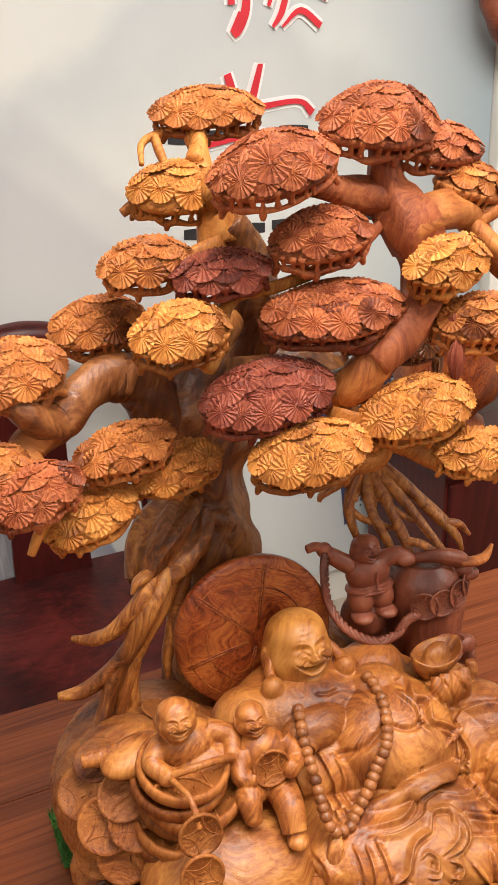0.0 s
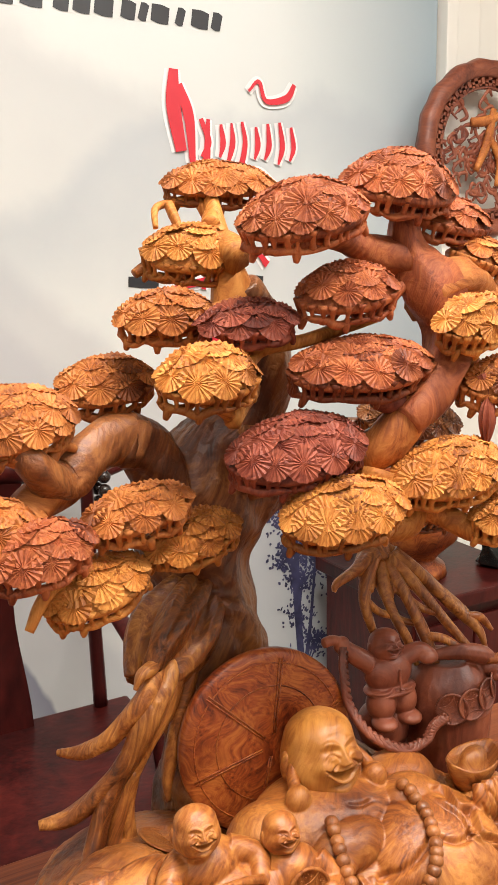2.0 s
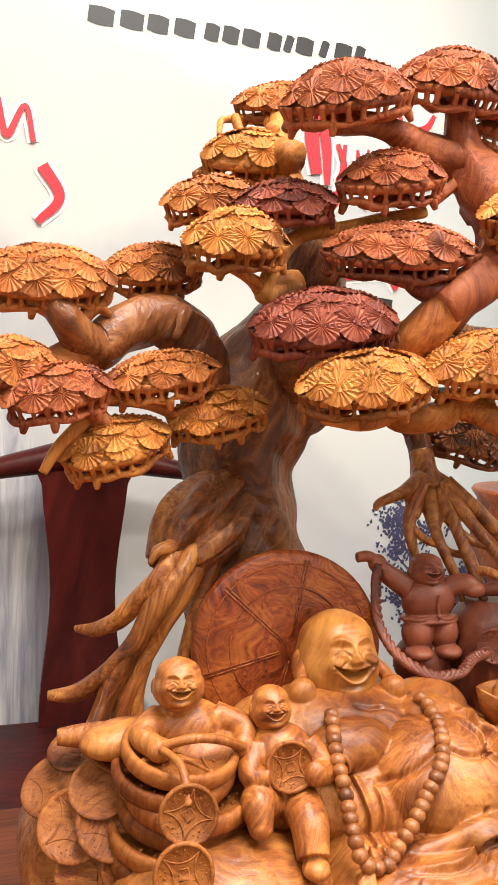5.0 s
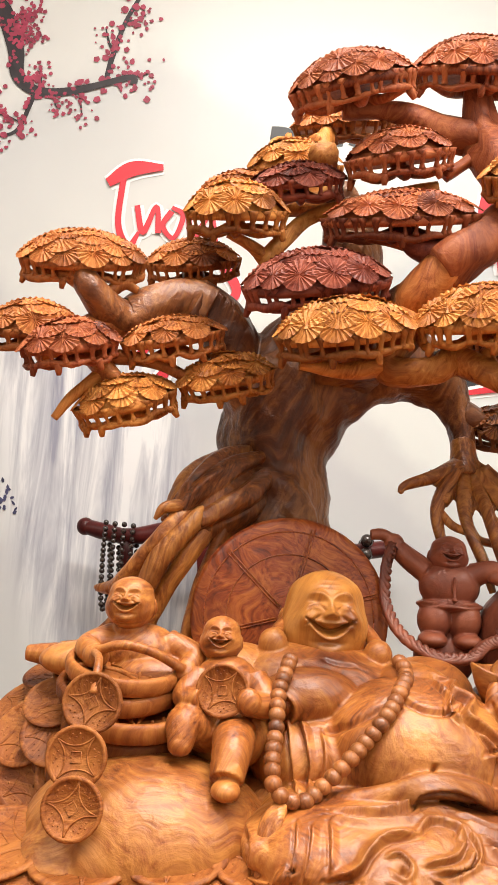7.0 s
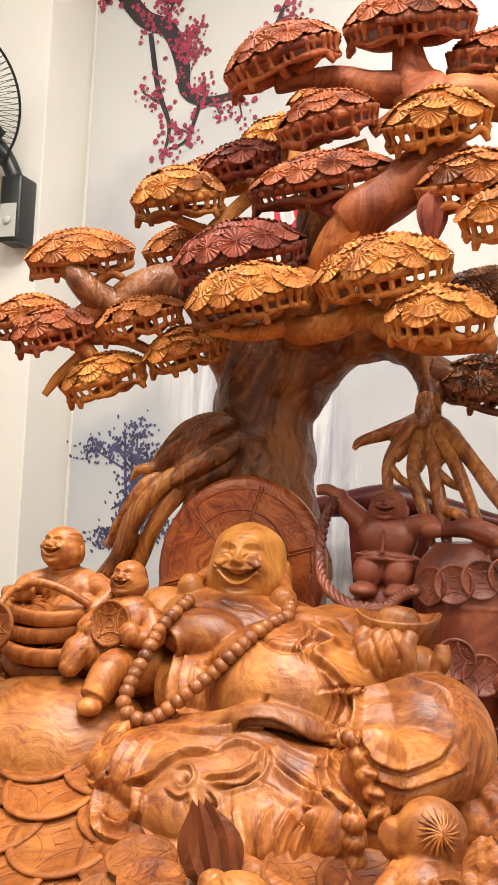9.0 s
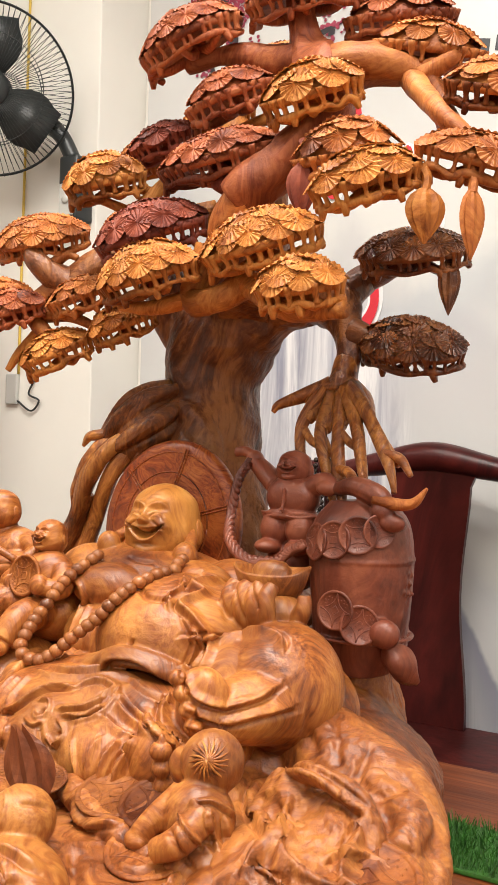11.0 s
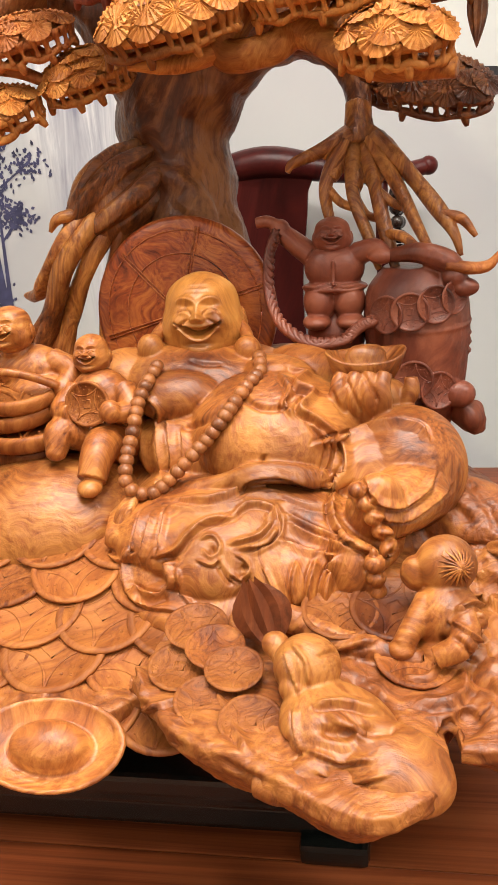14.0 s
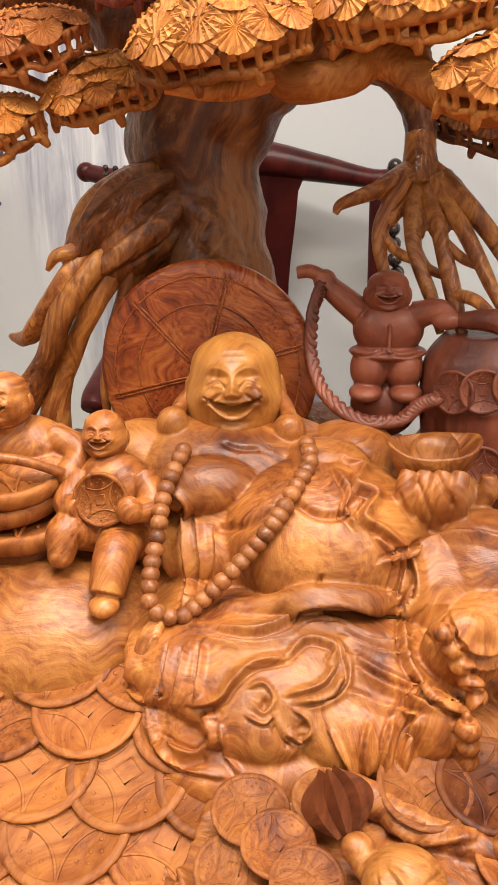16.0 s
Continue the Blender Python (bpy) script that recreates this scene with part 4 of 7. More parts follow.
bough("branch", AMBER, [(0.343, 0.89, 1.44, 0.024), (0.34, 0.898, 1.485, 0.017), (0.338, 0.915, 1.525, 0.010), (0.345, 0.94, 1.555, 0.008)])
bough("branch", AMBER, [(0.335, 0.905, 1.50, 0.012), (0.315, 0.93, 1.478, 0.008), (0.285, 0.928, 1.470, 0.006), (0.262, 0.925, 1.476, 0.004)])
bough("branch", AMBER, [(0.30, 0.95, 1.548, 0.005), (0.300, 0.938, 1.535, 0.006), (0.302, 0.928, 1.520, 0.005)])
bough("branch", AMBER, [(0.335, 0.95, 1.552, 0.006), (0.338, 0.935, 1.535, 0.007), (0.336, 0.915, 1.515, 0.008)])
bough("branch", AMBER, [(0.285, 0.783, 1.342, 0.008), (0.270, 0.772, 1.352, 0.006), (0.245, 0.764, 1.362, 0.005)])
bough("branch", AMBER, [(0.30, 0.80, 1.372, 0.007), (0.285, 0.785, 1.375, 0.005), (0.262, 0.772, 1.372, 0.004)])
bough("branch", RUST, [(0.455, 0.78, 1.44, 0.007), (0.475, 0.782, 1.455, 0.006), (0.492, 0.785, 1.47, 0.009)])
bough("branch", RUST, [(0.43, 0.742, 1.352, 0.009), (0.385, 0.752, 1.362, 0.006), (0.350, 0.758, 1.362, 0.004)])
bough("branch", ORANGE, [(0.10, 0.815, 1.315, 0.010), (0.075, 0.82, 1.325, 0.007), (0.045, 0.822, 1.328, 0.004)])
bough("branch", ORANGE, [(0.115, 0.825, 1.305, 0.009), (0.135, 0.835, 1.322, 0.006), (0.150, 0.84, 1.318, 0.004)])
bough("branch", ORANGE, [(0.11, 0.825, 1.265, 0.010), (0.08, 0.81, 1.245, 0.008), (0.06, 0.80, 1.232, 0.005)])
bough("branch", AMBER, [(0.13, 0.80, 1.225, 0.008), (0.10, 0.795, 1.195, 0.006), (0.085, 0.79, 1.172, 0.004)])
bough("branch", ORANGE, [(0.13, 0.805, 1.240, 0.009), (0.18, 0.802, 1.235, 0.007), (0.23, 0.805, 1.215, 0.005)])
bough("branch", AMBER, [(0.40, 0.727, 1.235, 0.010), (0.36, 0.715, 1.225, 0.008), (0.32, 0.712, 1.228, 0.005)])
bough("branch", AMBER, [(0.50, 0.71, 1.222, 0.009), (0.49, 0.72, 1.250, 0.008), (0.52, 0.715, 1.268, 0.006)])
bough("branch", ORANGE, [(0.60, 0.80, 1.45, 0.012), (0.63, 0.76, 1.41, 0.010), (0.66, 0.72, 1.375, 0.009), (0.70, 0.715, 1.335, 0.006)])
bough("branch", ORANGE, [(0.61, 0.795, 1.448, 0.010), (0.64, 0.80, 1.462, 0.008), (0.625, 0.815, 1.478, 0.006)])

# aerial roots: the left-hand bundle with its knob, the right-hand spray
def root(line, knots=0.35):
    """One aerial root through (x, y, z, radius)."""
    part("root", tube(line, 8, 10, 1, knots, len(line)), ROOT, tree)


def spindle(bm, start, end, wide, ribs, r, seed):
    """A swollen bundle of ribs that part at one end and gather again at the other."""
    S, E = Vector(start), Vector(end)
    ax = (E - S).normalized()
    side = ax.cross(V(0, 0, 1)).normalized()
    up = side.cross(ax)
    q = random.Random(seed)
    for k in range(ribs):
        f = 6.2832 * (k + q.uniform(-0.2, 0.2)) / ribs
        tw = q.uniform(-0.5, 0.5)
        line = []
        for i in range(6):
            t = i / 5
            g = f + tw * t
            o = (side * math.cos(g) + up * math.sin(g)) * wide * (0.30 + 0.70 * math.sin(math.pi * min(1, 0.12 + 0.86 * t)) ** 0.8)
            p = S.lerp(E, t) + o
            line.append((*p, r * (0.8 + 0.5 * math.sin(math.pi * t))))
        add_tube(bm, line, 6, 10, 1, 0.3, k)
    m = S.lerp(E, 0.48)
    add_blob(bm, m, (wide * 1.02, wide * 1.02, (E - S).length * 0.44), tuple(math.degrees(v) for v in ax.to_track_quat("Z", "Y").to_euler()), 20, 14)


bm = bmesh.new()
spindle(bm, (0.292, 0.886, 1.142), (0.208, 0.840, 1.072), 0.036, 10, 0.0095, 3)
settle(fuse(part("root_knob", bm, ROOT, tree, "knotted fist of roots"), 0.0016, 1, 0.5, ((0.02, 0.002),)))
for line in ([(0.240, 0.850, 1.095, 0.012), (0.228, 0.822, 1.080, 0.0105), (0.2, 0.815, 1.045, 0.0115), (0.168, 0.828, 0.985, 0.0105), (0.128, 0.845, 0.948, 0.0095), (0.098, 0.855, 0.942, 0.005)],
             [(0.232, 0.850, 1.105, 0.012), (0.205, 0.820, 1.072, 0.0105), (0.170, 0.832, 1.030, 0.0095), (0.148, 0.855, 1.008, 0.0080), (0.126, 0.875, 1.003, 0.0035)],
             [(0.228, 0.850, 1.10, 0.010), (0.212, 0.826, 1.095, 0.008), (0.197, 0.818, 1.092, 0.006), (0.189, 0.815, 1.080, 0.002)],
             [(0.190, 0.822, 1.022, 0.010), (0.166, 0.828, 0.975, 0.011), (0.150, 0.825, 0.945, 0.010), (0.134, 0.812, 0.912, 0.009), (0.13, 0.80, 0.885, 0.006)],
             [(0.248, 0.845, 1.085, 0.013), (0.222, 0.828, 1.045, 0.0105), (0.19, 0.838, 0.985, 0.0105), (0.168, 0.835, 0.93, 0.011), (0.158, 0.825, 0.87, 0.008)],
             [(0.262, 0.845, 1.080, 0.012), (0.248, 0.838, 1.040, 0.0095), (0.236, 0.835, 1.00, 0.0085), (0.228, 0.835, 0.965, 0.0065), (0.226, 0.832, 0.94, 0.003)],
             [(0.190, 0.838, 0.985, 0.009), (0.182, 0.835, 0.94, 0.009), (0.186, 0.825, 0.88, 0.007)]):
    root(line)
bm = bmesh.new()
add_tube(bm, [(0.508, 0.876, 1.185, 0.013), (0.508, 0.866, 1.162, 0.015), (0.508, 0.856, 1.142, 0.020)], 6, 14)
for tip in ((0.472, 0.846, 1.142), (0.480, 0.836, 1.116), (0.504, 0.828, 1.105), (0.524, 0.824, 1.108), (0.543, 0.824, 1.114), (0.556, 0.826, 1.120)):
    add_tube(bm, [(0.508, 0.864, 1.162, 0.011), (0.508 + (tip[0] - 0.508) * 0.5, 0.856, 1.143, 0.0125), (*tip, 0.0075)], 6, 10, 1, 0.25, 2)
settle(fuse(part("root_knob", bm, ROOT, tree, "webbed neck of the aerial roots"), 0.002, 3, 0.5, ((0.015, 0.002),)))
root([(0.5, 0.855, 1.155, 0.0119), (0.47, 0.845, 1.142, 0.0076), (0.443, 0.842, 1.132, 0.0051), (0.437, 0.84, 1.124, 0.0026)], 0.25)
root([(0.495, 0.85, 1.15, 0.0102), (0.475, 0.835, 1.11, 0.0068), (0.482, 0.825, 1.07, 0.0051), (0.5, 0.82, 1.04, 0.0034)], 0.25)
root([(0.505, 0.85, 1.145, 0.0102), (0.503, 0.825, 1.1, 0.0068), (0.518, 0.81, 1.06, 0.0059), (0.528, 0.805, 1.03, 0.0034)], 0.25)
root([(0.515, 0.85, 1.145, 0.0102), (0.525, 0.82, 1.105, 0.0068), (0.535, 0.8, 1.065, 0.0068), (0.545, 0.79, 1.03, 0.0043)], 0.25)
root([(0.535, 0.8, 1.065, 0.0059), (0.553, 0.785, 1.062, 0.0051), (0.572, 0.765, 1.045, 0.0034)], 0.25)
root([(0.52, 0.85, 1.15, 0.011), (0.545, 0.82, 1.11, 0.0068), (0.563, 0.79, 1.075, 0.0059), (0.578, 0.765, 1.048, 0.0034)], 0.25)
root([(0.525, 0.85, 1.152, 0.011), (0.56, 0.82, 1.115, 0.0076), (0.585, 0.795, 1.085, 0.0076), (0.598, 0.78, 1.065, 0.0051), (0.604, 0.775, 1.045, 0.0026)], 0.25)
root([(0.588, 0.79, 1.082, 0.0059), (0.605, 0.785, 1.078, 0.0051), (0.618, 0.78, 1.062, 0.0026)], 0.25)
root([(0.56, 0.82, 1.115, 0.0059), (0.582, 0.808, 1.09, 0.0051), (0.6, 0.797, 1.072, 0.0043)], 0.25)
root([(0.503, 0.825, 1.10, 0.005), (0.515, 0.822, 1.082, 0.0042), (0.530, 0.808, 1.078, 0.004)], 0.25)
root([(0.475, 0.835, 1.11, 0.005), (0.490, 0.828, 1.094, 0.0042), (0.505, 0.822, 1.088, 0.004)], 0.25)
root([(0.525, 0.82, 1.105, 0.005), (0.542, 0.812, 1.092, 0.0042), (0.556, 0.80, 1.088, 0.004)], 0.25)
root([(0.482, 0.825, 1.07, 0.0045), (0.474, 0.822, 1.052, 0.0036), (0.470, 0.820, 1.038, 0.002)], 0.25)

# ---- the carved base ----
def on_skin(blobs, eye, target):
    """Where the chisel, held from eye towards target, first meets the joined volumes."""
    o, best = Vector(eye), None
    d = (Vector(target) - o).normalized()
    for c, r, rot in blobs:
        r = r if hasattr(r, "__len__") else (r, r, r)
        m = (pose(*c, *rot) @ Matrix.Diagonal((*r, 1))).inverted()
        p, w = m @ o, m.to_3x3() @ d
        A, B, C = w.dot(w), p.dot(w), p.dot(p) - 1
        if B * B > A * C:
            t = (-B - math.sqrt(B * B - A * C)) / A
            best = t if best is None else min(best, t)
    return o + d * best if best else None


base = thing("carved_rock_base", "honey-coloured carved wood base of rock, coins and drapery", "carving")
bm = bmesh.new()
ROCKS = [((0.20, 0.80, 0.81), (0.13, 0.16, 0.11), (0, 0, 15)), ((0.152, 0.755, 0.852), (0.074, 0.090, 0.096), (0, 0, 0)), ((0.150, 0.745, 0.79), (0.062, 0.09, 0.075), (0, 0, 0)), ((0.24, 0.62, 0.785), (0.12, 0.10, 0.06), (0, 0, 0)),
                  ((0.40, 0.75, 0.80), (0.22, 0.22, 0.09), (0, 0, 0)), ((0.42, 0.60, 0.785), (0.18, 0.10, 0.06), (0, 0, 0)), ((0.525, 0.88, 0.78), (0.06, 0.06, 0.09), (0, 0, 0)), ((0.61, 0.55, 0.785), (0.09, 0.07, 0.035), (0, 6, 20)),
                  ((0.57, 0.72, 0.79), (0.10, 0.12, 0.06), (0, 10, 0)), ((0.545, 0.82, 0.83), (0.045, 0.05, 0.085), (0, 0, 0)), ((0.42, 0.86, 0.84), (0.11, 0.09, 0.10), (0, 0, 0))]
for c, r, rot in ROCKS:
    add_blob(bm, c, r, rot, 40, 26)
for i in range(15):
    a = 2.2 + i * 0.075
    x, y = 0.40 + 0.295 * math.cos(a), 0.70 + 0.30 * math.sin(a)
    add_blob(bm, (x, y, 0.765 + 0.03 * math.sin(i * 2.3)), (0.034, 0.034, 0.05), (i * 31 % 60, i * 47 % 50, i * 20), 10, 7)


def add_slab(bm, outline, z_top, z_low, inset):
    """A thick plate with an undercut edge: outline is walked at the top, drawn in below."""
    cx, cy = sum(p[0] for p in outline) / len(outline), sum(p[1] for p in outline) / len(outline)
    q = [s[:2] for s in spline([(x, y, 0, 0) for x, y in outline + outline[:1]], 5)[:-1]]
    rings = []
    for k, z in ((1.0, z_top), (1.02, z_top - 0.012), (1 - inset, z_low)):
        rings.append([bm.verts.new((cx + (x - cx) * k, cy + (y - cy) * k, z + 0.004 * noise.noise(V(x * 30, y * 30, k)))) for x, y in q])
    n = len(q)
    for A, B in zip(rings, rings[1:]):
        for k in range(n):
            bm.faces.new((A[k], A[(k + 1) % n], B[(k + 1) % n], B[k]))
    bm.faces.new(rings[0])
    bm.faces.new(rings[-1][::-1])


add_slab(bm, [(0.10, 0.60), (0.14, 0.49), (0.21, 0.43), (0.29, 0.415), (0.345, 0.43), (0.36, 0.50), (0.30, 0.62)], 0.788, 0.752, 0.25)
add_blob(bm, (0.25, 0.515, 0.789), (0.125, 0.085, 0.022), (24, 0, 0), 24, 14)
add_slab(bm, [(0.355, 0.43), (0.40, 0.375), (0.445, 0.350), (0.515, 0.314), (0.548, 0.320), (0.572, 0.352), (0.572, 0.40), (0.60, 0.45), (0.50, 0.55), (0.38, 0.52)], 0.812, 0.765, 0.30)
add_slab(bm, [(0.58, 0.38), (0.64, 0.385), (0.695, 0.425), (0.725, 0.50), (0.72, 0.57), (0.66, 0.60), (0.58, 0.52)], 0.808, 0.765, 0.30)
# the long creased sack on the far side of the knee
add_tube(bm, [(0.545, 0.695, 0.838, 0.026), (0.575, 0.67, 0.832, 0.040), (0.61, 0.65, 0.824, 0.044), (0.645, 0.633, 0.815, 0.044), (0.678, 0.612, 0.803, 0.038), (0.70, 0.60, 0.795, 0.022)], 8, 20)
# folded drapery on the right: rolled hems round a hollow
for line in ([(0.615, 0.56, 0.850, 0.006), (0.64, 0.535, 0.862, 0.008), (0.675, 0.535, 0.850, 0.008), (0.69, 0.515, 0.825, 0.007), (0.672, 0.490, 0.815, 0.007), (0.65, 0.470, 0.815, 0.007), (0.655, 0.445, 0.80, 0.006)],
             [(0.62, 0.55, 0.845, 0.007), (0.625, 0.52, 0.835, 0.008), (0.640, 0.49, 0.835, 0.008), (0.635, 0.46, 0.815, 0.008), (0.65, 0.43, 0.795, 0.007)],
             [(0.69, 0.60, 0.83, 0.012), (0.715, 0.56, 0.815, 0.014), (0.722, 0.52, 0.80, 0.012), (0.70, 0.47, 0.79, 0.010), (0.67, 0.42, 0.785, 0.009)],
             [(0.66, 0.59, 0.845, 0.012), (0.70, 0.56, 0.835, 0.014), (0.705, 0.53, 0.825, 0.010)],
             [(0.58, 0.47, 0.81, 0.010), (0.60, 0.43, 0.80, 0.012), (0.63, 0.40, 0.785, 0.012), (0.66, 0.40, 0.775, 0.010)],
             [(0.45, 0.50, 0.825, 0.010), (0.50, 0.475, 0.82, 0.010), (0.56, 0.46, 0.812, 0.010)]):
    add_tube(bm, line, 8, 10)
add_blob(bm, (0.668, 0.53, 0.825), (0.038, 0.055, 0.018), (10, 25, 15))
for c, r, rot in (((0.655, 0.50, 0.812), (0.060, 0.075, 0.026), (0, 8, -20)), ((0.62, 0.545, 0.832), (0.030, 0.030, 0.020), (0, 0, 0)), ((0.69, 0.53, 0.812), (0.040, 0.050, 0.020), (0, 10, 0)), ((0.625, 0.435, 0.797), (0.050, 0.045, 0.022), (0, 0, 20))):
    add_blob(bm, c, r, rot)
rock = settle(fuse(part("rock", bm, ROCKWOOD, base, "rough honey-coloured carved rock"), 0.0021, 1, 0.5, ((0.036, 0.006), (0.010, 0.0028))))
carve(rock, (0.804, -0.033, 1.156), (0.63, 0.55, 0.82), [
    (0.006, -0.003, [(-0.0196, 0.0767), (-0.0133, 0.0659), (-0.0062, 0.0532)]),
    (0.005, -0.0025, [(0.0025, 0.0844), (0.0064, 0.0702), (0.0103, 0.0553), (0.012, 0.0419)]),
    (0.006, -0.003, [(0.0347, 0.0647), (0.0306, 0.0491), (0.0266, 0.0346)]),
    (0.005, -0.0025, [(0.047, 0.0204), (0.0577, 0.0266), (0.0684, 0.0307)]),
    (0.006, 0.005, [(0.0483, 0.0063), (0.0218, 0.0214), (-0.0033, 0.0315), (-0.0291, 0.0301), (-0.0463, 0.0291)]),
    (0.008, 0.009, [(-0.0485, 0.0279), (-0.0499, 0.0135), (-0.0422, 0.0013), (-0.0254, -0.0105), (-0.0193, -0.0203), (-0.0257, -0.0321), (-0.0301, -0.0457)])])
carve(rock, (0.804, -0.033, 1.156), (0.63, 0.55, 0.82), [
    (0.008, 0.009, [(0.0528, -0.0629), (0.0429, -0.0594), (0.0354, -0.0483), (0.0153, -0.043), (-0.0049, -0.0298), (-0.0127, -0.0063), (-0.0122, 0.0138)]),
    (0.007, 0.007, [(0.0442, 0.0063), (0.0393, -0.0096), (0.0343, -0.0292), (0.0358, -0.0407), (0.0455, -0.0481), (0.0552, -0.0554)]),
    (0.007, 0.007, [(0.053, -0.0592), (0.0425, -0.0687), (0.0262, -0.0747), (0.0021, -0.0715), (-0.014, -0.0644), (-0.0281, -0.0534)]),
    (0.006, 0.005, [(0.0348, -0.0615), (0.0067, -0.0564), (-0.0135, -0.0454), (-0.03, -0.0419)]),
    (0.020, -0.010, [(-0.006, 0.0098), (0.004, -0.0081), (0.0201, -0.0236), (0.0301, -0.0312)]),
    (0.012, -0.007, [(-0.04, 0.0095), (-0.0251, 0.0056), (-0.0169, -0.0064)])])
carve(rock, (0.804, -0.033, 1.156), (0.63, 0.55, 0.82), [
    (0.010, -0.006, [(-0.0195, -0.034), (-0.0135, -0.0454), (0.0028, -0.0508)]),
    (0.004, -0.002, [(0.0088, 0.01), (0.0147, -0.002), (0.0247, -0.0118)]),
    (0.004, -0.002, [(-0.0029, -0.0337), (0.007, -0.045), (0.0232, -0.0485)]),
    (0.005, 0.004, [(0.0199, -0.0294), (0.0367, -0.0214), (0.0569, -0.025), (0.0666, -0.0325)]),
    (0.004, -0.002, [(0.0237, -0.0371), (0.0441, -0.0367), (0.062, -0.0421)]),
    (0.006, 0.005, [(-0.1269, -0.0515), (-0.1098, -0.055), (-0.0909, -0.0469), (-0.0804, -0.035)])])
carve(rock, (0.804, -0.033, 1.156), (0.63, 0.55, 0.82), [
    (0.006, 0.005, [(-0.1284, -0.0689), (-0.1051, -0.071), (-0.0843, -0.0641), (-0.0782, -0.0505)]),
    (0.010, -0.008, [(-0.1301, -0.0822), (-0.1089, -0.0892), (-0.0882, -0.0812)]),
    (0.008, -0.006, [(-0.0739, -0.0504), (-0.0696, -0.0694), (-0.0675, -0.0881)]),
    (0.006, 0.006, [(-0.047, -0.0949), (-0.0184, -0.0832), (0.0056, -0.088), (0.0254, -0.093)])])
carve(rock, (0.464, -0.053, 1.231), (0.42, 0.45, 0.82), [
    (0.005, 0.004, [(-0.0639, 0.0224), (-0.0414, 0.0279), (-0.0171, 0.0235), (0.0152, 0.0172)]),
    (0.004, 0.003, [(-0.0698, -0.0007), (-0.0617, -0.016), (-0.0577, -0.0347), (-0.0656, -0.042)]),
    (0.004, 0.003, [(-0.0759, -0.0045), (-0.0697, -0.0234), (-0.0636, -0.0383)]),
    (0.004, 0.003, [(-0.0656, -0.042), (-0.0458, -0.0367), (-0.03, -0.0314), (-0.0179, -0.0204)]),
    (0.004, -0.002, [(-0.026, -0.0314), (-0.0223, -0.0462), (-0.0108, -0.0572)]),
    (0.004, -0.002, [(-0.0498, -0.0495), (-0.042, -0.0604), (-0.0227, -0.0678)])])
carve(rock, (0.464, -0.053, 1.231), (0.42, 0.45, 0.82), [
    (0.005, 0.004, [(-0.0062, -0.028), (0.0052, -0.0429), (0.0126, -0.0575), (0.0236, -0.0719)]),
    (0.004, -0.002, [(0.0137, -0.0246), (0.0251, -0.0358), (0.0367, -0.0396)]),
    (0.006, -0.004, [(0.089, -0.0182), (0.111, -0.0369), (0.1287, -0.0552)]),
    (0.005, 0.004, [(0.0552, 0.0127), (0.0787, 0.0046), (0.1068, 0.008)]),
    (0.005, 0.004, [(0.1038, 0.0196), (0.1267, 0.0077), (0.1429, 0.0113)]),
    (0.004, -0.002, [(0.0042, -0.0752), (0.0192, -0.0859), (0.038, -0.093)])])



def coin_mesh(mat, r=1.0):
    """An old cash coin: raised rim, square-petal relief, four drilled dots."""
    bm = lathe([(0.0, -0.09), (0.96, -0.09), (1.0, -0.03), (1.0, 0.06), (0.95, 0.10), (0.88, 0.10), (0.85, 0.05), (0.84, 0.03), (0.0, 0.03)], 28)
    for k in range(4):
        m = pose(0, 0, 0, 0, 0, 90 * k)
        bow = [tuple(m @ V(0.36 + 0.25 * t * t, 0.61 * t, 0.035)) + (0.030,) for t in np.linspace(-1, 1, 7)]
        add_tube(bm, bow, 2, 5)
        for x, y in ((0.62, 0.0), (0.58, 0.22), (0.58, -0.22), (0.72, 0.12), (0.72, -0.12)):
            add_blob(bm, tuple(m @ V(x, y, 0.03)), (0.035, 0.035, 0.022), (0, 0, 0), 6, 4)
    bow = [(0.17, 0.17, 0.035, 0.022), (-0.17, 0.17, 0.035, 0.022), (-0.17, -0.17, 0.035, 0.022), (0.17, -0.17, 0.035, 0.022), (0.17, 0.17, 0.035, 0.022)]
    add_tube(bm, bow, 1, 5)
    bmesh.ops.scale(bm, vec=(0.03, 0.03, 0.03), verts=bm.verts)
    return mesh_of(bm, "coin", mat)


COIN = coin_mesh(COINWOOD)
DARKCOIN = coin_mesh(CHERRY)


def coin(parent, c, normal, r, spin=0, mesh=None, thick=1.0):
    ob = share("coin", mesh or COIN, facing(c, normal, spin) @ Matrix.Diagonal((r / 0.03, r / 0.03, r / 0.03 * thick, 1)), parent)
    return ob


rc = random.Random(4)
# coin scales on the front left slope
for row in range(5):
    for k in range(5):
        x, y = 0.118 + k * 0.064 + (row % 2) * 0.032 + rc.gauss(0, 0.003), 0.585 - row * 0.036 + rc.gauss(0, 0.002)
        if 0.11 + 0.018 * row < x < 0.385:
            coin(base, (x, y, 0.850 - 0.46 * (0.585 - y) - 0.05 * abs(x - 0.27)), ((x - 0.27) * 0.5, -0.34, 1), 0.041 * rc.uniform(0.95, 1.06), 45 + rc.gauss(0, 12), None, 0.55)
